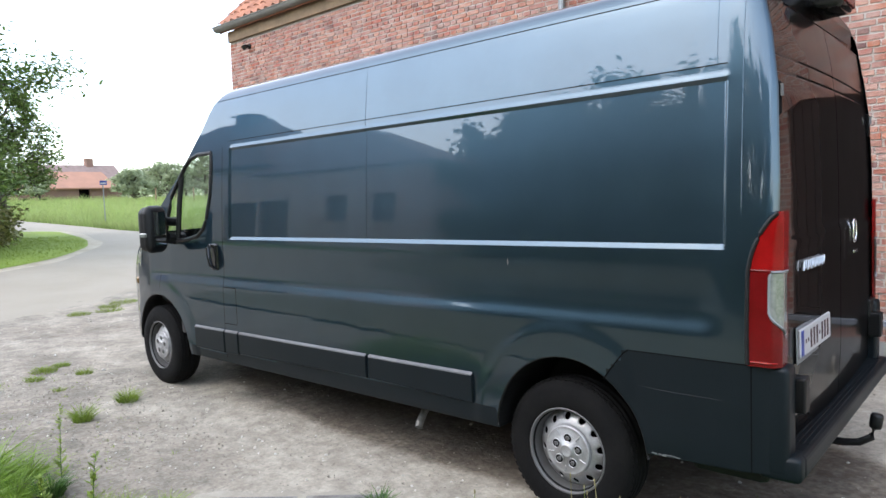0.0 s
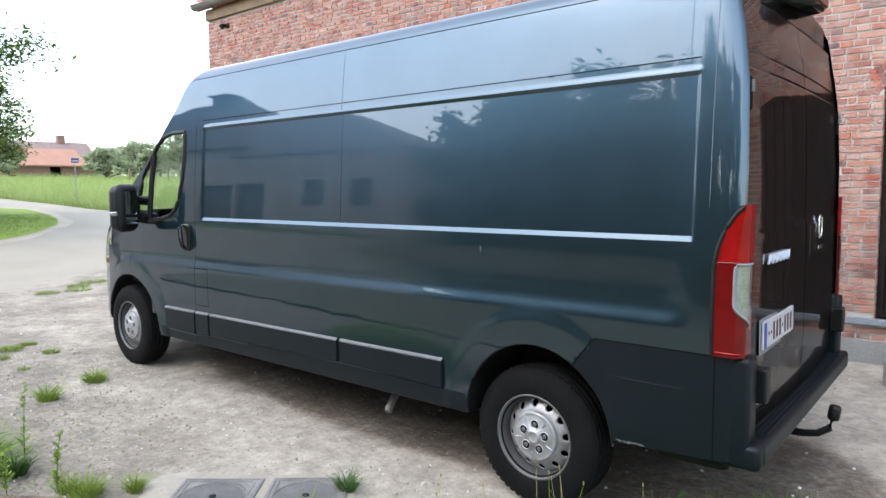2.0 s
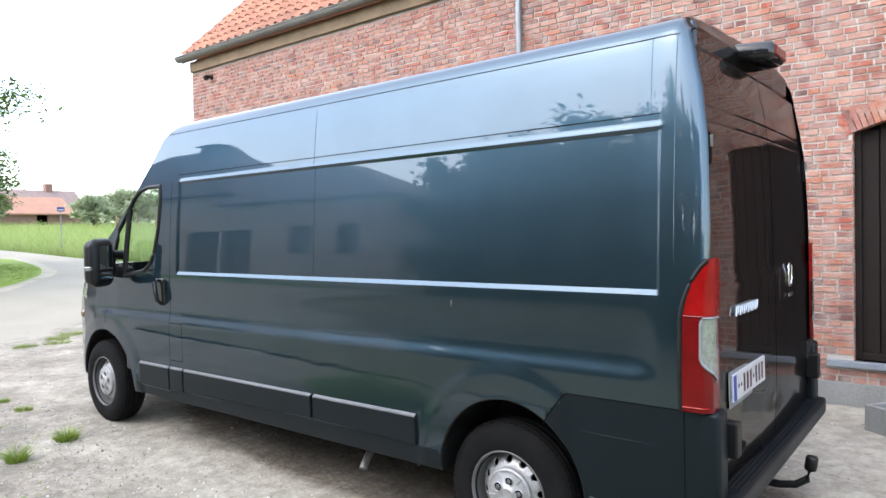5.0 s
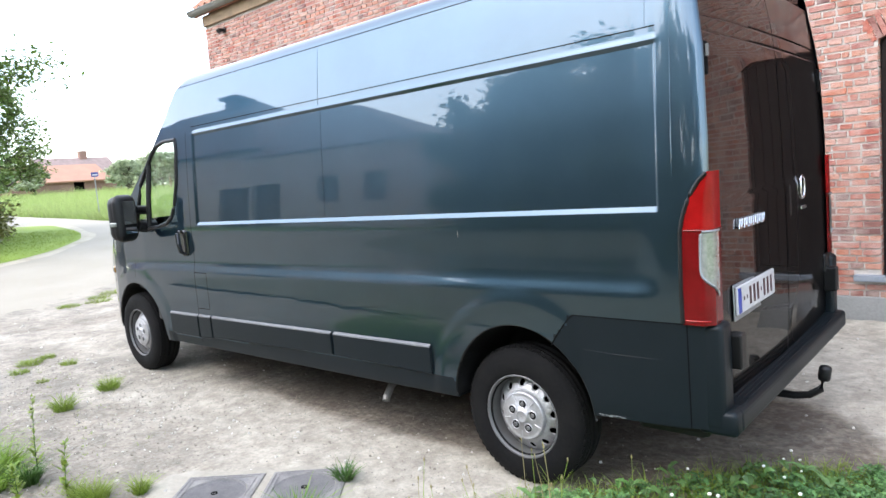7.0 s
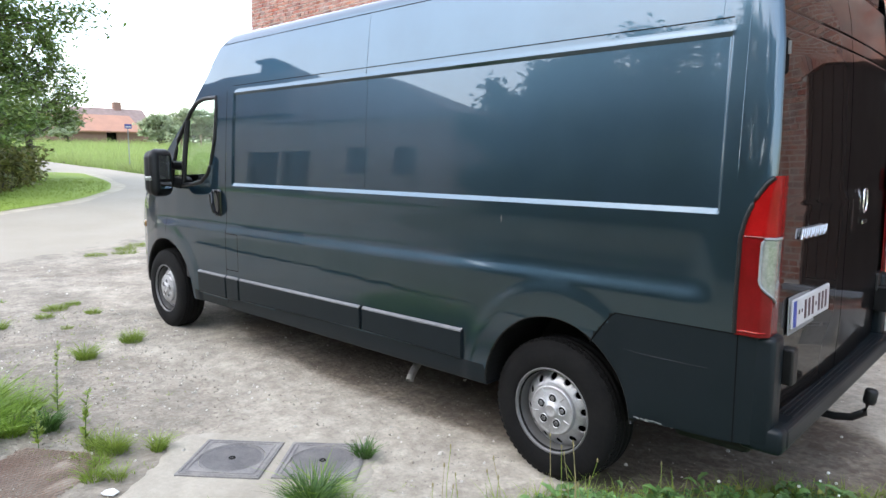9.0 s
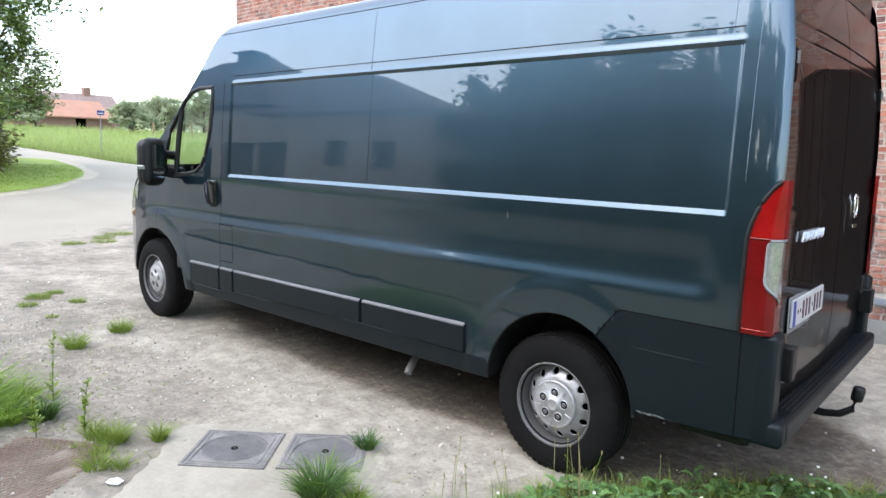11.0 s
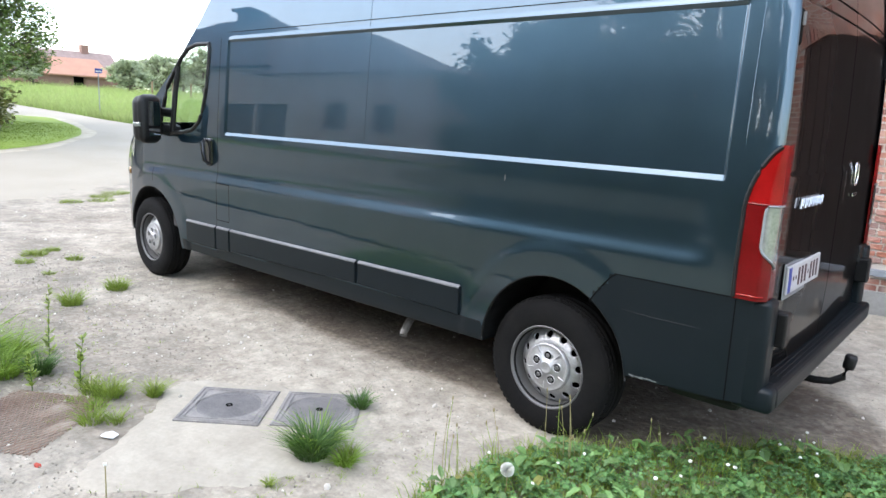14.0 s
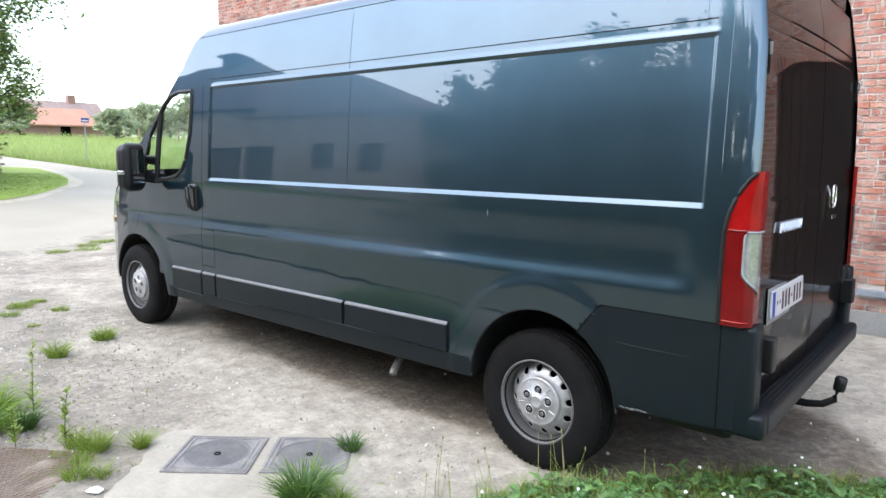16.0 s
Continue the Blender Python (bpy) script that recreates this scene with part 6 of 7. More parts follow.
def manhole(cx, cy, rot, half, label):
    """Square cast frame with a round ribbed lid."""
    hole = thing("manhole_cover", label, "manhole cover", "covers in the yard")
    m = pose(cx, cy, tilt(cx) + 0.002, 0, 0.64, 0) @ pose(0, 0, 0, 0, 0, rot)
    bm = bmesh.new()
    # frame: square plate with a round opening
    n = 48
    inner = [bm.verts.new(m @ Vector((0.79 * half * math.cos(2 * math.pi * i / n), 0.79 * half * math.sin(2 * math.pi * i / n), 0.016))) for i in range(n)]
    outer = []
    for i in range(n):
        c, s = math.cos(2 * math.pi * i / n), math.sin(2 * math.pi * i / n)
        k = half / max(abs(c), abs(s))
        outer.append(bm.verts.new(m @ Vector((c * k, s * k, 0.016))))
    low = [bm.verts.new(v.co - Vector((0, 0, 0.03))) for v in outer]
    ring = [bm.verts.new(v.co - Vector((0, 0, 0.012))) for v in inner]
    for i in range(n):
        j = (i + 1) % n
        bm.faces.new((inner[i], outer[i], outer[j], inner[j]))
        bm.faces.new((outer[i], low[i], low[j], outer[j]))
        bm.faces.new((inner[j], ring[j], ring[i], inner[i]))
    part("frame", bm, CAST_IRON, hole)
    for q in range(4):
        for k in range(3):
            bm = bmesh.new()
            o = half * (0.93 - 0.055 * k)
            w = half * (0.93 - 0.055 * k)
            box(bm, -w * 0.97, w * 0.97, o - 0.004, o + 0.004, 0.0155, 0.0195, 0.0, m @ pose(0, 0, 0, 0, 0, 90 * q))
            if k != 1:
                part("frame_rib", bm, CAST_IRON, hole)
            else:
                bm.free()
    bm = bmesh.new()
    lathe(bm, [(0.77 * half, -0.005), (0.77 * half, 0.014), (0.73 * half, 0.014), (0.725 * half, 0.0115), (0.0005, 0.0115)], m, n)
    lid = part("lid", bm, LID_IRON, hole)
    k = -0.66
    while k < 0.67:
        w = math.sqrt(max(0, 0.70 ** 2 - k * k)) * half
        if w > 0.03:
            bm = bmesh.new()
            box(bm, k * half - 0.0024, k * half + 0.0024, -w, w, 0.011, 0.0138, 0.0, m)
            part("lid_rib", bm, LID_IRON, lid)
        k += 0.051
    bm = bmesh.new()
    lathe(bm, [(0.017, 0.011), (0.017, 0.0165), (0.011, 0.0165), (0.009, 0.012), (0.0005, 0.012)], m, 16)
    part("lift_eye", bm, SEAL, lid)


manhole(-1.2025, -0.923, 40, 0.204, "grey square cast iron manhole cover with a ribbed round lid")
manhole(-0.8625, -0.620, 41, 0.200, "grey cast iron manhole cover half hidden by grass")


def grate():
    """A rusty mesh grate lying flush in the dirt: crossing bars over a shallow pit."""
    g = thing("ground_grate", "rusty expanded metal grate lying in the dirt", "grate")
    c = Vector((-1.70, -1.70))
    m = pose(c.x, c.y, tilt(c.x) + 0.002, 0, 0.64, 0) @ pose(0, 0, 0, 0, 0, 36)
    bm = bmesh.new()
    grid = []
    for i in range(29):
        for j in range(33):
            u, v = -0.30 + 0.60 * i / 28, -0.34 + 0.68 * j / 32
            rim = min(1.0, max(0.0, min(0.30 - abs(u), 0.34 - abs(v)) / 0.05))
            heap = noise.noise(Vector((u * 7, v * 7, 4))) * 0.009 + noise.noise(Vector((u * 26, v * 26, 1))) * 0.003
            grid.append(bm.verts.new(m @ Vector((u, v, -0.008 + rim * (0.0065 + heap)))))
    for i in range(28):
        for j in range(32):
            k = i * 33 + j
            bm.faces.new((grid[k], grid[k + 33], grid[k + 34], grid[k + 1]))
    part("pit", bm, DIRT, g, "dry brown dirt in the grate", smooth=True)
    for s in (1, -1):
        bm = bmesh.new()
        for k in range(-18, 19):
            o = k * 0.028
            ends = []
            for t in (-0.6, 0.6):
                ends.append(Vector((o + t * 0.55, s * t, 0.002 + 0.001 * s)))
            a, b = ends
            # clip the bar to the grate's rectangle
            lo, hi = 0.0, 1.0
            d = b - a
            for ax, lim in ((0, 0.26), (1, 0.30)):
                if abs(d[ax]) > 1e-6:
                    t0, t1 = sorted(((-lim - a[ax]) / d[ax], (lim - a[ax]) / d[ax]))
                    lo, hi = max(lo, t0), min(hi, t1)
            if hi - lo > 0.03:
                tube(bm, [m @ (a + d * lo), m @ (a + d * hi)], 0.0036, 4)
        part("mesh_grid", bm, RUST, g)["kind"] = "stuff"


grate()


def small_litter():
    bm = bmesh.new()
    q = [(-0.045, -0.03, 0.006), (0.0, -0.045, 0.012), (0.05, -0.02, 0.005), (0.055, 0.02, 0.014), (0.0, 0.03, 0.02), (-0.05, 0.015, 0.008)]
    m = pose(-1.277, -1.482, tilt(-1.277) + 0.006, 0, 0, 20)
    q = [(0.72 * a, 0.72 * b, 0.72 * c) for a, b, c in q]
    top = [bm.verts.new(m @ Vector(p)) for p in q]
    low = [bm.verts.new(m @ Vector((p[0], p[1], p[2] - 0.004))) for p in q]
    mid = bm.verts.new(m @ Vector((0.004, -0.004, 0.016)))
    for i in range(6):
        j = (i + 1) % 6
        bm.faces.new((top[i], top[j], mid))
        bm.faces.new((top[i], low[i], low[j], top[j]))
    bm.faces.new(low[::-1])
    tagged(part("paper_scrap", bm, PAPER), "crumpled white paper scrap on the dirt", "litter")
    for x, y in ((-1.21, -1.80),):
        bm = bmesh.new()
        bmesh.ops.create_icosphere(bm, subdivisions=1, radius=0.014, matrix=pose(x, y, yard_z(x, y) + 0.004, 20, 30, 40) @ Matrix.Diagonal((1.4, 0.9, 0.5, 1)))
        tagged(part("brick_shard", bm, REDBIT), "small red brick shard in the gravel", "shard")


small_litter()


def stones():
    """Loose crushed stone over the yard."""
    rnd = random.Random(8)
    base = bmesh.new()
    bmesh.ops.create_icosphere(base, subdivisions=1, radius=1.0)
    bv = [v.co.copy() for v in base.verts]
    bf = [[v.index for v in f.verts] for f in base.faces]
    base.free()
    for name, n, lo, hi, material, label in (("loose_gravel", 6000, 0.002, 0.0055, CHIPS, "loose grey gravel stones"), ("pale_gravel", 700, 0.004, 0.011, PEBBLE, "pale white stone chips"), ("dirt_crumbs", 5200, 0.002, 0.0055, CRUMB, "brown crumbs of dry dirt")):
        v, f = [], []
        for _ in range(n):
            x, y = rnd.uniform(-8.5, 1.5), rnd.uniform(-2.1, 3.8)
            if rnd.random() < 0.55:
                x, y = rnd.uniform(-5.5, -0.2), rnd.uniform(-2.0, 0.1)
            if -1.75 < x < -0.45 and -1.7 < y < -0.35 and rnd.random() < 0.75:
                continue
            s = rnd.uniform(lo, hi) * (1 if rnd.random() < 0.9 else 1.7)
            m = pose(x, y, yard_z(x, y) + s * 0.25, rnd.uniform(0, 360), rnd.uniform(0, 360), rnd.uniform(0, 360)) @ Matrix.Diagonal((s * rnd.uniform(0.8, 1.5), s, s * rnd.uniform(0.5, 0.9), 1))
            k = len(v)
            v += [tuple(m @ p) for p in bv]
            f += [tuple(i + k for i in q) for q in bf]
        tagged(raw(name, v, f, material), label, "gravel", kind="stuff")


CHIPS = mat("grey_chippings", (0.2808, 0.2496, 0.2067), 0.95, alt=(0.2106, 0.1872, 0.1521), scale=30, each=0.25, island=True)
CRUMB = mat("dirt_crumb", (0.205, 0.182, 0.148), 0.97, alt=(0.27, 0.245, 0.205), scale=30, each=0.3, island=True)
PEBBLE = mat("pale_chippings", (0.52, 0.49, 0.44), 0.9, alt=(0.40, 0.37, 0.31), scale=30, each=0.25, island=True)
stones()


def clover_bed():
    """Clover, plantain and grass along the edge of the yard, thick and uneven."""
    rnd = random.Random(12)
    edge = [(0.36, -1.45), (0.08, -0.84), (0.12, -0.46), (0.28, -0.06), (0.68, 0.40), (1.02, 0.66), (1.36, 0.84), (2.0, 0.86)]
    def at(t):
        s = t * (len(edge) - 1)
        i = min(int(s), len(edge) - 2)
        return Vector(edge[i]).lerp(Vector(edge[i + 1]), s - i)
    def spot(depth):
        t = rnd.random()
        p = at(t)
        q = at(min(1, t + 0.01)) - at(max(0, t - 0.01))
        nrm = Vector((q.y, -q.x)).normalized()
        p = p + nrm * (depth - 0.06 + 0.07 * noise.noise(Vector((p.x * 3, p.y * 3, 2))))
        return p.x, p.y
    v, f = [], []
    for _ in range(8200):
        d = 1.15 * rnd.random() ** 0.8
        x, y = spot(d)
        thick = 0.5 + 0.5 * noise.noise(Vector((x * 4, y * 4, 7)))
        h = rnd.uniform(0.004, 0.05) + 0.15 * max(0.0, thick - 0.15) * min(1, d / 0.16)
        tiltv = Vector((rnd.uniform(-0.5, 0.5), rnd.uniform(-0.5, 0.5), 1)).normalized()
        a0 = rnd.uniform(0, 6.28)
        size = rnd.uniform(0.008, 0.018) * (1.6 if rnd.random() < 0.08 else 1)
        e1 = tiltv.orthogonal().normalized()
        e2 = tiltv.cross(e1)
        c = Vector((x, y, tilt(x) + h))
        for leaf in range(3):
            a = a0 + leaf * 2.094
            out = e1 * math.cos(a) + e2 * math.sin(a)
            side = e1 * -math.sin(a) + e2 * math.cos(a)
            k = len(v)
            v += [tuple(c), tuple(c + out * size * 0.7 + side * size * 0.55 + tiltv * size * 0.15), tuple(c + out * size * 1.25 + side * size * 0.3), tuple(c + out * size * 1.15 - tiltv * size * 0.1), tuple(c + out * size * 1.25 - side * size * 0.3), tuple(c + out * size * 0.7 - side * size * 0.55 + tiltv * size * 0.15)]
            f += [(k, k + 1, k + 2, k + 3), (k, k + 3, k + 4, k + 5)]
    tagged(raw("clover_bed", v, f, CLOVER), "dense green clover bed along the yard's edge", "clover", kind="stuff")
    v, f = [], []
    for _ in range(2400):
        x, y = spot(1.1 * rnd.random())
        blades(rnd, x, y, 0.03, 0.14, 6, 0.0045, 0.7, lambda a, b: tilt(a), v, f)
    for _ in range(46):
        x, y = spot(0.02 + 0.10 * rnd.random())
        blades(rnd, x, y, 0.05, rnd.uniform(0.10, 0.22), 16, 0.0042, 0.8, lambda a, b: tilt(a), v, f, 4, 1.0)
    tagged(raw("mixed_grass", v, f, GRASS), "thin mixed grass among the clover", "grass", kind="stuff")
    # broad leaves of dock, plantain and dandelion: folded along the rib, wavy and drooping at the tip
    for name, count, material, label in (("broad_leaves", 330, DOCK, "broad dock and dandelion leaves"), ("yellow_leaves", 26, YELLOWED, "yellowing leaves low in the clover")):
        v, f = [], []
        for _ in range(count):
            x, y = spot(0.06 + 1.0 * rnd.random())
            a = rnd.uniform(0, 6.28)
            for k6 in range(rnd.choice((2, 3, 4))):
                a += 1.8 + rnd.uniform(-0.5, 0.5)
                L, w = rnd.uniform(0.03, 0.085), rnd.uniform(0.010, 0.022)
                up, droop = rnd.uniform(0.5, 1.3), rnd.uniform(0.4, 1.1)
                d = Vector((math.cos(a), math.sin(a), 0))
                s = Vector((-math.sin(a), math.cos(a), 0))
                z0 = tilt(x) + rnd.uniform(0.02, 0.10)
                k = len(v)
                for i in range(7):
                    t = i / 6
                    ww = w * (0.12 + math.sin(math.pi * min(1, t ** 0.85)) ** 0.8) * (1 + 0.22 * math.sin(i * 3.3 + a * 5))
                    p = Vector((x, y, z0)) + d * L * t + Vector((0, 0, L * (up * t - droop * t * t)))
                    lift = Vector((0, 0, ww * 0.45))
                    v += [tuple(p - s * ww + lift), tuple(p), tuple(p + s * ww + lift * rnd.uniform(0.6, 1.2))]
                for i in range(6):
                    q = k + 3 * i
                    f += [(q, q + 1, q + 4, q + 3), (q + 1, q + 2, q + 5, q + 4)]
        tagged(raw(name, v, f, material), label, "weeds", kind="stuff")
    # clover flowers
    ico = bmesh.new()
    bmesh.ops.create_icosphere(ico, subdivisions=1, radius=1.0)
    me = mesh("flower_head", ico, PETAL)
    for k in range(34):
        x, y = spot(0.02 + 0.8 * rnd.random() ** 1.3)
        z = tilt(x) + rnd.uniform(0.10, 0.15)
        fl = thing("clover_flower", "small round white clover flower", "flower", "flowers in the clover")
        head = new("flower_head", me)
        head.parent = fl
        s = rnd.uniform(0.006, 0.010)
        head.matrix_basis = pose(x, y, z) @ Matrix.Diagonal((s, s, s * 0.85, 1))
        bm = bmesh.new()
        tube(bm, [(x + 0.005, y, tilt(x)), (x, y, z)], 0.0012, 4)
        part("stem", bm, GRASS, fl)
    # tall stalks with seed heads in front of the wheel
    for k in range(22):
        x, y = spot(-0.01 + 0.16 * rnd.random())
        if k < 15:
            x, y = rnd.uniform(-0.02, 0.42), 0
            y = -0.62 + (x - 0.05) * 1.3 + rnd.uniform(-0.10, 0.02)
        h = rnd.uniform(0.14, 0.36)
        st = thing("seed_stalk", "thin dry stalk with a small seed head", "weed", "stalks by the wheel")
        lx, ly = rnd.uniform(-0.05, 0.05), rnd.uniform(-0.04, 0.04)
        bm = bmesh.new()
        tube(bm, [(x, y, tilt(x)), (x + lx * 0.3, y + ly * 0.3, h * 0.6), (x + lx, y + ly, h)], [0.0018, 0.0015, 0.0011], 5)
        part("stem", bm, GRASS if k % 3 else STRAW, st)
        bm = bmesh.new()
        lathe(bm, [(0.0004, 0), (0.0035, 0.006), (0.0035, 0.014), (0.0005, 0.022)], pose(x + lx, y + ly, h - 0.004), 6)
        part("seed_head", bm, STRAW, st)
    # a lone dry stalk nearer the camera
    st = thing("seed_stalk", "lone pale stalk with a small white seed head", "weed", "stalks by the wheel")
    x, y = -0.745, -1.72
    bm = bmesh.new()
    tube(bm, [(x + 0.03, y - 0.01, tilt(x) - 0.01), (x + 0.012, y, 0.07), (x, y + 0.005, 0.145)], [0.003, 0.0026, 0.0022], 6)
    part("stem", bm, STRAW, st)
    bm = bmesh.new()
    lathe(bm, [(0.001, 0), (0.006, 0.004), (0.0075, 0.011), (0.004, 0.014), (0.0005, 0.014)], pose(x, y + 0.005, 0.142), 8)
    part("seed_head", bm, PETAL, st)
    # dandelion clock
    x, y = 0.30, -0.62
    dn = thing("dandelion_clock", "white fluffy dandelion seed head on a stalk", "flower")
    bm = bmesh.new()
    tube(bm, [(x, y, -0.02), (x + 0.01, y, 0.07), (x + 0.01, y, 0.13)], 0.002, 6)
    part("stem", bm, STRAW, dn)
    v, f = [], []
    for _ in range(480):
        d = Vector((rnd.gauss(0, 1), rnd.gauss(0, 1), rnd.gauss(0, 1))).normalized()
        s = d.orthogonal().normalized() * 0.0045
        c = Vector((x + 0.01, y, 0.135))
        k = len(v)
        v += [tuple(c + d * 0.005), tuple(c + d * 0.027 + s), tuple(c + d * 0.028 - s), tuple(c + d * 0.027 + d.cross(s))]
        f += [(k, k + 1, k + 2), (k, k + 2, k + 3)]
    raw("seed_ball", v, f, PETAL, dn)


clover_bed()

# ---- trees, hedge and distance ----


def tree(x, y, z, height, spread, clear, leaves, leaf, seed, material, label, group="", flat=0.75, trunk_r=0.10):
    """Tapered trunk, limbs that fork twice, and leaves along the outer twigs."""
    rnd = random.Random(seed)
    t = thing("tree", label, "tree", group)
    bm = bmesh.new()
    tips = []
    def limb(p, d, L, r, depth):
        q = p + d * L * 0.5 + Vector((rnd.uniform(-1, 1), rnd.uniform(-1, 1), rnd.uniform(-0.3, 0.6))) * L * 0.08
        e = p + d * L
        tube(bm, [p, q, e], [r, r * 0.8, r * 0.55], 6 if depth < 2 else 4, ends=False)
        tips.append((q, depth))
        tips.append((e, depth))
        if depth < 3:
            for _ in range(4 if depth else 9):
                a = rnd.uniform(0, 6.28)
                nd = (d * 0.6 + Vector((math.cos(a), math.sin(a), rnd.uniform(-0.15, 0.7))) * 0.9).normalized()
                s = rnd.uniform(0.35, 1.0)
                limb(p.lerp(e, s), nd, L * rnd.uniform(0.5, 0.78), r * 0.5, depth + 1)
    base = Vector((x, y, z - 0.05))
    tube(bm, [base, base + Vector((0.02, 0.03, clear)), base + Vector((0.05, 0.0, height * 0.55))], [trunk_r, trunk_r * 0.85, trunk_r * 0.5], 8)
    for k in range(9):
        a = k * 2.4 + rnd.uniform(-0.4, 0.4)
        h = clear + (height * 0.62 - clear) * (k + 0.5) / 9
        up = rnd.uniform(0.15, 0.55) + 0.9 * k / 9
        d = Vector((math.cos(a), math.sin(a), up)).normalized()
        limb(base + Vector((0, 0, h)), d, spread * rnd.uniform(0.40, 0.60) * (1.1 - 0.4 * k / 9), trunk_r * 0.4, 1)
    part("trunk", bm, BARK, t)
    v, f = [], []
    good = [p for p, dpt in tips if dpt >= 2]
    for _ in range(leaves):
        p = rnd.choice(good)
        o = Vector((rnd.gauss(0, 1), rnd.gauss(0, 1), rnd.gauss(0, 0.8))) * spread * 0.055
        c = p + o
        if c.z < z + clear * 0.6:
            c.z = z + clear * 0.6 + rnd.uniform(0, 0.4)
        n = Vector((rnd.gauss(0, 0.6), rnd.gauss(0, 0.6), 1)).normalized()
        e1 = Matrix.Rotation(rnd.uniform(0, 6.28), 3, n) @ n.orthogonal().normalized()
        e2 = n.cross(e1)
        s = leaf * rnd.uniform(0.6, 1.25)
        k = len(v)
        v += [tuple(c - e1 * s), tuple(c + e2 * s * 0.42 + n * s * 0.12), tuple(c + e1 * s), tuple(c - e2 * s * 0.42 + n * s * 0.12)]
        f += [(k, k + 1, k + 2), (k, k + 2, k + 3)]
    raw("crown", v, f, material, t)
    return t


tree(-24.6, 4.7, rise(-24.6, 4), 6.5, 2.9, 1.0, 9000, 0.085, 21, LEAF, "leafy green roadside tree with low drooping boughs", "trees by the lane", trunk_r=0.12)
tree(-21.5, 0.9, rise(-21.5, 1), 12.5, 6.6, 0.9, 52000, 0.095, 22, LEAF, "dense green roadside tree beside the hedge", "trees by the lane", trunk_r=0.13)


def hedge(line, width, height, count, leaf, material, label, seed):
    """A loose hedge: many small leaves round rough stems."""
    rnd = random.Random(seed)
    t = thing("hedge", label, "hedge")
    bm = bmesh.new()
    v, f = [], []
    n = len(line) - 1
    for k in range(int(n * 9)):
        s = rnd.random() * n
        i = min(int(s), n - 1)
        p = Vector(line[i]).lerp(Vector(line[i + 1]), s - i)
        z = rise(p.x, p.y)
        tube(bm, [(p.x, p.y, z), (p.x + rnd.uniform(-0.2, 0.2), p.y + rnd.uniform(-0.2, 0.2), z + height * rnd.uniform(0.6, 0.9))], [0.025, 0.008], 5)
    part("stems", bm, BARK, t)["kind"] = "stuff"
    for _ in range(count):
        s = rnd.random() * n
        i = min(int(s), n - 1)
        p = Vector(line[i]).lerp(Vector(line[i + 1]), s - i)
        hh = height * (0.75 + 0.35 * noise.noise(Vector((p.x * 0.8, p.y * 0.8, seed))))
        u = rnd.random() ** 0.7
        c = Vector((p.x + rnd.gauss(0, width * 0.35), p.y + rnd.gauss(0, width * 0.35), rise(p.x, p.y) + hh * u))
        nn = Vector((rnd.gauss(0, 0.7), rnd.gauss(0, 0.7), 1)).normalized()
        e1 = Matrix.Rotation(rnd.uniform(0, 6.28), 3, nn) @ nn.orthogonal().normalized()
        e2 = nn.cross(e1)
        sz = leaf * rnd.uniform(0.6, 1.3)
        k = len(v)
        v += [tuple(c - e1 * sz), tuple(c + e2 * sz * 0.5), tuple(c + e1 * sz), tuple(c - e2 * sz * 0.5)]
        f += [(k, k + 1, k + 2), (k, k + 2, k + 3)]
    raw("foliage", v, f, material, t)


hedge([(-17.6, -3.5), (-18.2, 0.2), (-18.9, 1.6), (-21.0, 3.2), (-23.9, 4.5)], 0.8, 1.5, 7500, 0.09, HEDGE_LEAF, "loose olive green garden hedge along the verge", 31)
hedge([(-26, 4.2), (-34, 5.0), (-46, 5.0)], 1.0, 2.0, 5000, 0.14, LEAF, "overgrown hedge beside the lane", 32)


def field_grass():
    """Tall meadow grass over the field beyond the lane."""
    rnd = random.Random(41)
    for name, material, n, label in (("meadow_grass", MEADOW_GREEN, 6000, "tall green meadow grass in the field"), ("meadow_seedheads", MEADOW, 5000, "pale seeding grass heads over the field")):
        v, f = [], []
        for _ in range(n):
            x = -20.5 - 52 * rnd.random() ** 1.4
            lo = lerp_line(x)
            y = lo + 0.15 + (4 + (-x - 20) * 0.55) * rnd.random() ** 1.6 * 1.6
            blades(rnd, x, y, 0.25, 0.26 + 0.008 * (-x - 20) + (0.2 if n < 6000 else 0), 6, 0.022, 0.7, lambda a, b: rise(a, b) - 0.03, v, f, 2)
        tagged(raw(name, v, f, material), label, "grass", kind="stuff")


MEADOW_GREEN = mat("meadow_blade", (0.25, 0.345, 0.085), 0.7, alt=(0.31, 0.375, 0.13), scale=0.5, fine=3, each=0.12, island=True, thin=0.4)
MEADOW = mat("seeding_grass", (0.31, 0.345, 0.13), 0.8, alt=(0.25, 0.32, 0.10), scale=0.5, fine=3, each=0.3, island=True, thin=0.3)


def lerp_line(x):
    pts = sorted(ROAD_FAR)
    return float(np.interp(x, [p[0] for p in pts], [p[1] for p in pts]))


field_grass()


def lawn_blades():
    """Short mown blades over the verge."""
    rnd = random.Random(43)
    v, f = [], []
    for _ in range(9000):
        s = rnd.random() * 9
        i = int(s)
        a = Vector(LAWN_EDGE[i]).lerp(Vector(LAWN_EDGE[i + 1]), s - i)
        b = Vector(LAWN_BACK[i]).lerp(Vector(LAWN_BACK[i + 1]), s - i)
        p = a.lerp(b, 0.01 + 0.95 * rnd.random())
        blades(rnd, p.x, p.y, 0.06, 0.035, 2, 0.02, 0.8, lambda u, w: rise(u, w) + 0.038, v, f, 2)
    tagged(raw("lawn_grass", v, f, LAWN), "short bright mown grass on the verge", "grass", kind="stuff")


lawn_blades()


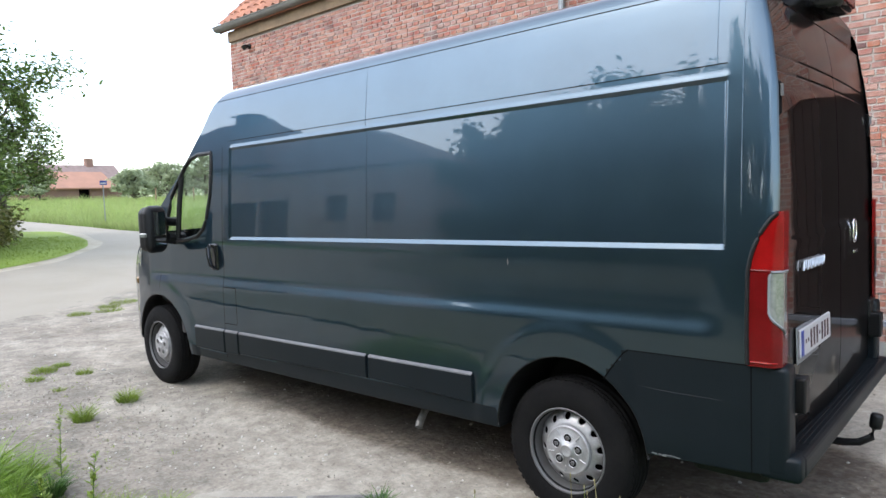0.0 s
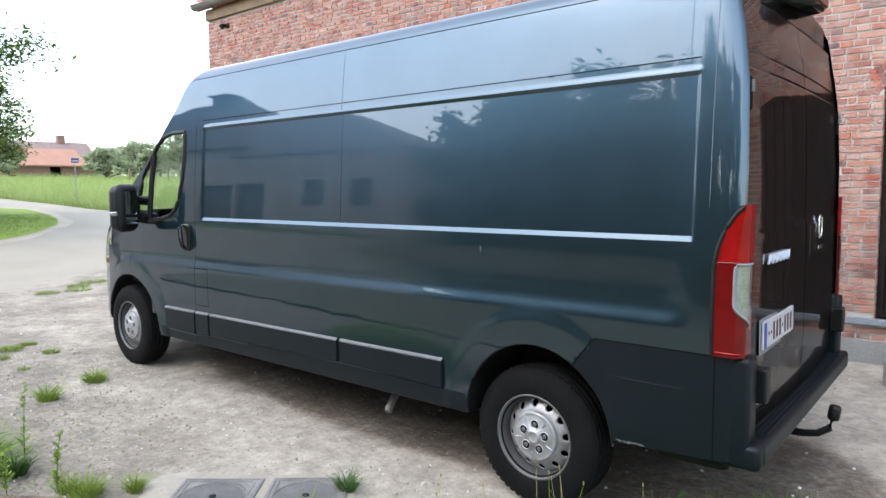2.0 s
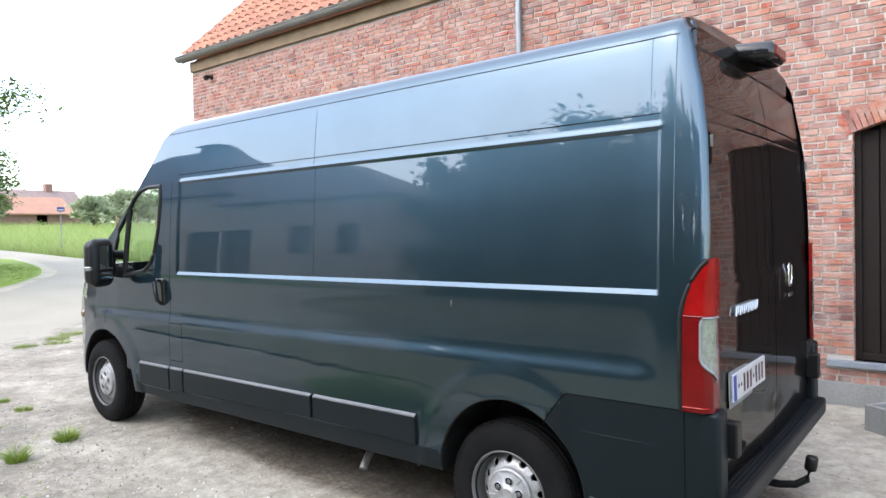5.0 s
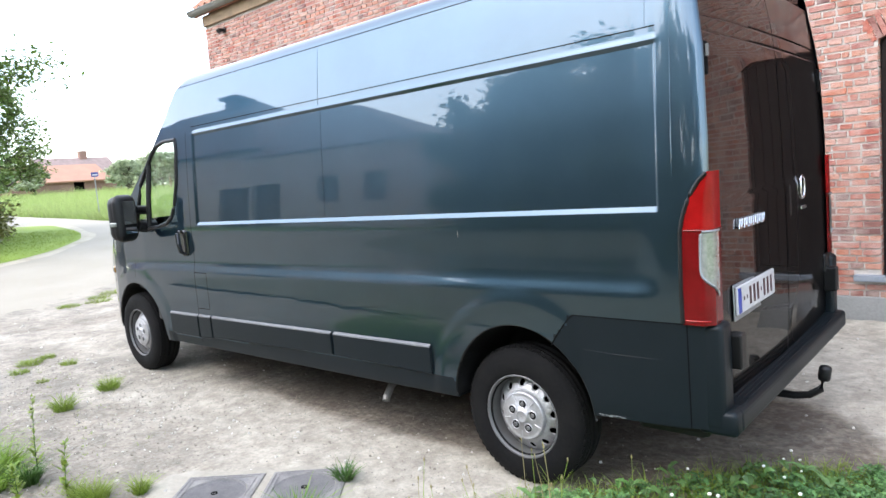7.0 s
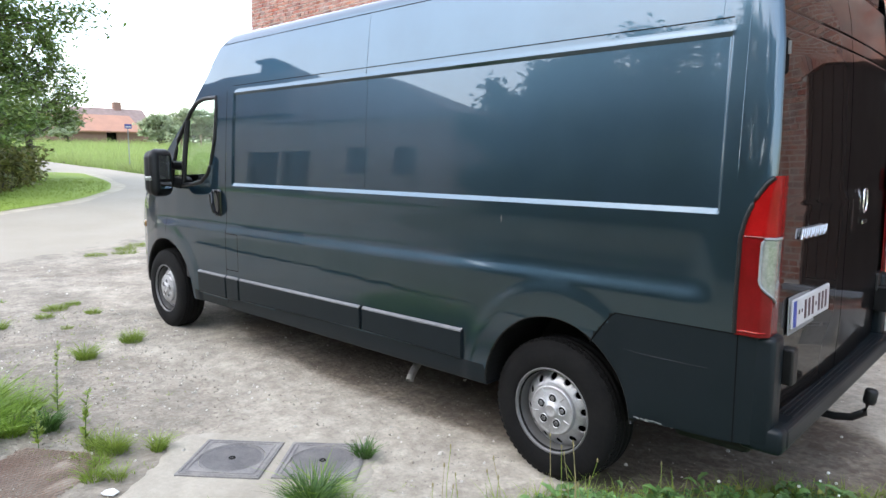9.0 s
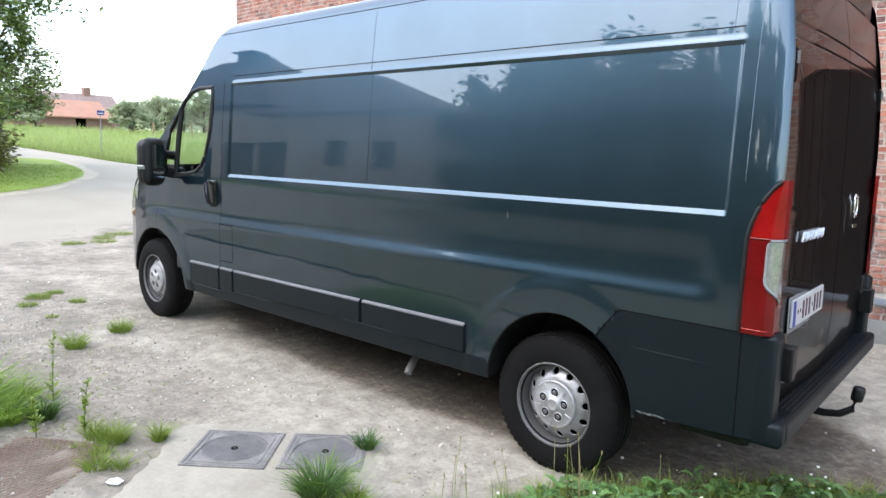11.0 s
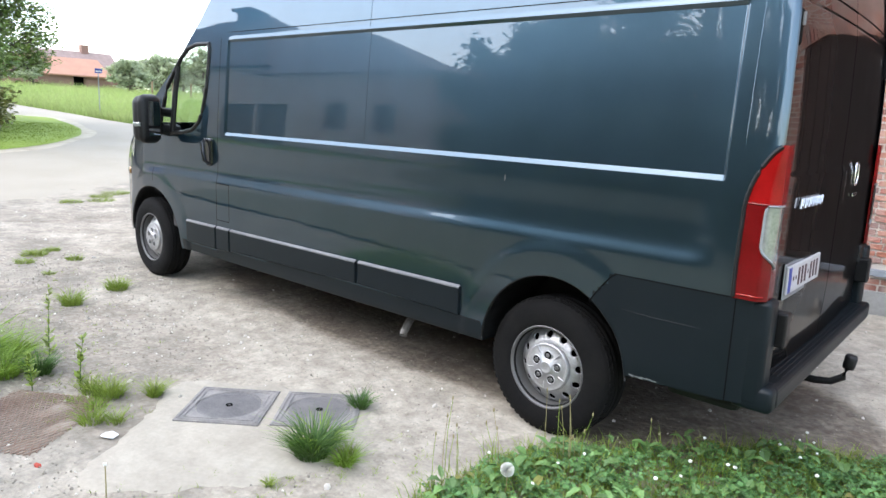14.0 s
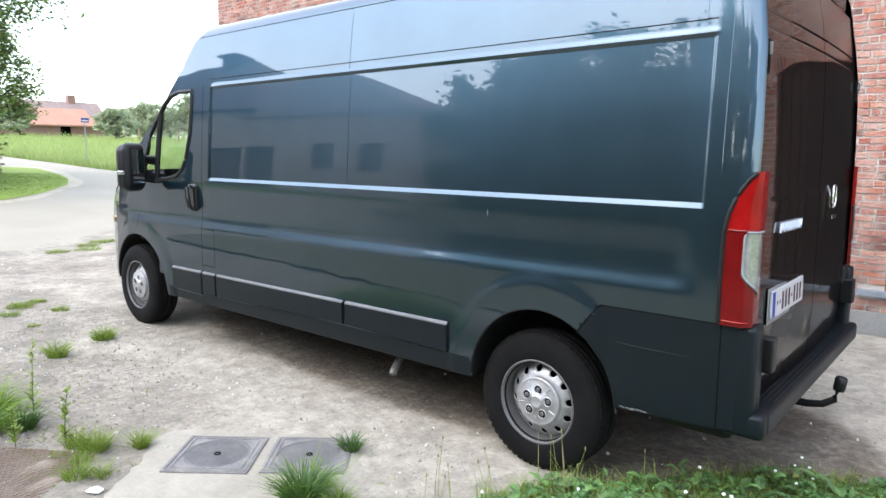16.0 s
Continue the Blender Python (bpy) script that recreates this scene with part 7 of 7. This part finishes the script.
def far_woods():
    spots = [(-66, 27.5, 3.2, 3.4, 1), (-70, 29.6, 3.4, 3.8, 2), (-82, 38.0, 4.2, 4.4, 3), (-84, 42.5, 4.0, 4.6, 4), (-88, 47.5, 3.8, 5.0, 5), (-90, 53, 4.2, 5.0, 6), (-70, 20.5, 3.0, 3.0, 7), (-95, 60, 5, 5.0, 8), (-60, 14.0, 3.2, 3.0, 9), (-72, 34.0, 4.4, 4.4, 10), (-70, 37.5, 6.0, 5.2, 11), (-69, 41.0, 6.2, 5.4, 12)]
    for x, y, h, s, k in spots:
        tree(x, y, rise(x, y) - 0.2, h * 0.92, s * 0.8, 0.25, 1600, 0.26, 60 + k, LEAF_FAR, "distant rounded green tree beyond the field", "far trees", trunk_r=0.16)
    rnd = random.Random(77)
    v, f = [], []
    for _ in range(9000):
        a = rnd.random()
        x, y = -150 - 60 * rnd.random(), -40 + 260 * a
        h = 6 + 4 * noise.noise(Vector((y * 0.06, 3, 1)))
        c = Vector((x, y, rise(x, y) + h * rnd.random() ** 0.6))
        n = Vector((rnd.gauss(0, 1), rnd.gauss(0, 1), rnd.gauss(0, 1))).normalized()
        e1 = n.orthogonal().normalized()
        e2 = n.cross(e1)
        s = rnd.uniform(0.5, 1.1)
        k = len(v)
        v += [tuple(c - e1 * s), tuple(c + e2 * s * 0.7), tuple(c + e1 * s), tuple(c - e2 * s * 0.7)]
        f.append((k, k + 1, k + 2, k + 3))
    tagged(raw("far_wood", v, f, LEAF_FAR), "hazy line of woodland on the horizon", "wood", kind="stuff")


far_woods()


def barn(x, y0, y1, base, eave, ridge, depth, label, openings=(), tiles=HAZED_TILE):
    """A long farm building with a pitched tile roof, its length across the view."""
    b = thing("barn", label, "barn", "farm buildings")
    bm = bmesh.new()
    y = y0
    spans = []
    for a, c, za, zc in openings:
        spans.append((y, a, base, eave))
        spans.append((a, c, zc, eave))
        spans.append((a, c, base, za)) if za > base + 0.05 else None
        y = c
    spans.append((y, y1, base, eave))
    for a, c, za, zc in spans:
        box(bm, x - 0.3, x, a, c, za, zc)
    box(bm, x - depth, x - depth + 0.3, y0, y1, base, eave)
    for yy in (y0, y1 - 0.3):
        box(bm, x - depth + 0.3, x - 0.3, yy, yy + 0.3, base, eave)
    part("wall", bm, EARTHWALL, b, "red brick barn wall")
    bm = bmesh.new()
    xm = x - depth / 2
    for xa in (x + 0.3, x - depth - 0.3):
        q = [(xa, y0 - 0.2, eave - 0.1), (xa, y1 + 0.2, eave - 0.1), (xm, y1 + 0.2, ridge), (xm, y0 - 0.2, ridge)]
        top = [bm.verts.new(p) for p in q]
        low = [bm.verts.new((p[0], p[1], p[2] - 0.15)) for p in q]
        bm.faces.new(top)
        bm.faces.new(low[::-1])
        for i in range(4):
            bm.faces.new((top[i], low[i], low[(i + 1) % 4], top[(i + 1) % 4]))
    part("roof", bm, tiles, b, "red tile roof, paled for haze" if tiles == HAZED_TILE else "weathered dark tile roof")
    bm = bmesh.new()
    for yy in (y0 + 0.05, y1 - 0.05):
        bm.faces.new([bm.verts.new(p) for p in ((x, yy, eave), (x - depth, yy, eave), (xm, yy, ridge - 0.05))])
    part("gable", bm, EARTHWALL, b)
    for a, c, za, zc in openings:
        # near-black block stands in for the shade inside the opening
        bm = bmesh.new()
        box(bm, x - 1.2, x - 0.8, a - 0.2, c + 0.2, za, zc + 0.2)
        part("dark_doorway", bm, SEAL, b, "near-black backing for the shade in the doorway")
    return b


barn(-75, 16.0, 29.6, 2.7, 4.28, 6.05, 7, "low red brick barn with a red tile roof", [(25.95, 27.05, 2.9, 4.2)])
far_house = barn(-92, 29.0, 38.2, 3.2, 5.4, 7.9, 7, "distant brick farmhouse with a dark red roof", tiles=DARKROOF)
bm = bmesh.new()
box(bm, -95.9, -95.1, 34.6, 35.5, 7.2, 8.75)
part("chimney", bm, EARTHWALL, far_house)


def road_sign(x, y, z):
    s = thing("road_sign", "small blue and white sign on a thin grey post", "sign")
    g = rise(x, y)
    bm = bmesh.new()
    tube(bm, [(x, y + 0.15, g - 0.1), (x, y + 0.15, z + 0.2)], 0.025, 8)
    part("post", bm, GALV, s)
    bm = bmesh.new()
    box(bm, x + 0.025, x + 0.04, y, y + 0.31, z, z + 0.19, 0.004)
    panel = part("panel", bm, SIGNBLUE, s)
    bm = bmesh.new()
    box(bm, x + 0.039, x + 0.044, y + 0.03, y + 0.28, z + 0.05, z + 0.10)
    part("white_bar", bm, WHITE, s)


road_sign(-30, 10.03, 2.74)
for k in range(9):
    fx, fy = -58 - 1.5 * k, 26 + 2.6 * k
    post = thing("fence_post", "weathered wooden field fence post", "post", "fence posts in the field")
    bm = bmesh.new()
    box(bm, fx - 0.06, fx + 0.06, fy - 0.06, fy + 0.06, rise(fx, fy) - 0.1, rise(fx, fy) + 1.3, 0.01)
    part("stake", bm, FASCIA, post)

# ---- the far side of the yard, which the van's paint mirrors ----


def farm_wing(name, x0, x1, y, eave, ridge, holes, hip, chimneys, label):
    """A rendered farm wing with a hipped dark roof, a gateway and windows."""
    h = thing(name, label, "house", "farm across the yard")
    holes = sorted(holes)
    bm = bmesh.new()
    cur = x0
    for a, b, za, zb in holes:
        box(bm, cur, a, y - 0.35, y, -0.05, eave)
        box(bm, a, b, y - 0.35, y, zb, eave)
        if za > 0:
            box(bm, a, b, y - 0.35, y, -0.05, za)
        cur = b
    box(bm, cur, x1, y - 0.35, y, -0.05, eave)
    box(bm, x0, x1, y - 8, y - 7.65, -0.05, eave)
    box(bm, x1 - 0.35, x1, y - 7.65, y - 0.35, -0.05, eave)
    box(bm, x0, x0 + 0.35, y - 7.65, y - 0.35, -0.05, eave)
    part("wall", bm, RENDERED, h)
    bm = bmesh.new()
    r = [bm.verts.new(p) for p in ((x0 - 0.3, y + 0.35, eave), (x1 + 0.3, y + 0.35, eave), (x1 + 0.3, y - 8.35, eave), (x0 - 0.3, y - 8.35, eave), (x0 + 0.3, y - 4, ridge), (x1 - hip, y - 4, ridge))]
    for q in ((0, 1, 5, 4), (1, 2, 5), (2, 3, 4, 5), (3, 0, 4), (3, 2, 1, 0)):
        bm.faces.new([r[i] for i in q])
    roof = part("roof", bm, DARKROOF, h)
    for cx in chimneys:
        bm = bmesh.new()
        box(bm, cx - 0.5, cx + 0.5, y - 4.5, y - 3.5, ridge - 0.5, ridge + 0.30, 0.03)
        box(bm, cx - 0.9, cx + 0.9, y - 4.7, y - 3.3, ridge + 0.30, ridge + 0.48, 0.02)
        part("chimney", bm, EARTHWALL, roof)
    for a, b, za, zb in holes:
        bm = bmesh.new()
        box(bm, a, b, y - 0.30, y - 0.26, max(za, 0), zb)
        part("gate" if za == 0 else "window", bm, DARKROOF if za == 0 else DARKPANE, h)


farm_wing("farmhouse", -24.2, -13.8, -14.0, 5.0, 8.5, [(-24.0, -21.9, 0.0, 3.5), (-19.5, -18.2, 2.2, 3.6), (-16.8, -15.6, 2.2, 3.6)], 9.9, (), "long pale brick farmhouse with a dark hipped roof")
farm_wing("farm_barn", -52.0, -24.2, -14.4, 5.6, 10.8, [(-36, -34.6, 1.6, 3.4), (-27.4, -24.6, 0.0, 3.5)], 7.0, (-33.6,), "tall pale brick farm wing with a dark roof and chimney")
for k, (x, y, hh, s) in enumerate(((-11.0, -14.0, 7.4, 3.4), (-7.6, -13.2, 8.1, 4.6), (-5.6, -15.6, 8.6, 4.8), (-9.6, -16.2, 8.2, 4.2), (-3.4, -13.2, 8.2, 4.8), (1.2, -13.6, 8.4, 4.8), (6.2, -13, 8.2, 4.8))):
    tree(x, y, -0.02, hh, s, 0.6, 34000, 0.13, 90 + k, LEAF, "broad dark green garden tree", "garden trees", trunk_r=0.14)
hedge([(-9.5, -11.5), (-5, -10.8), (0, -10.6), (10, -10.8)], 1.3, 3.4, 16000, 0.2, LEAF, "tall dark green garden hedge", 35)
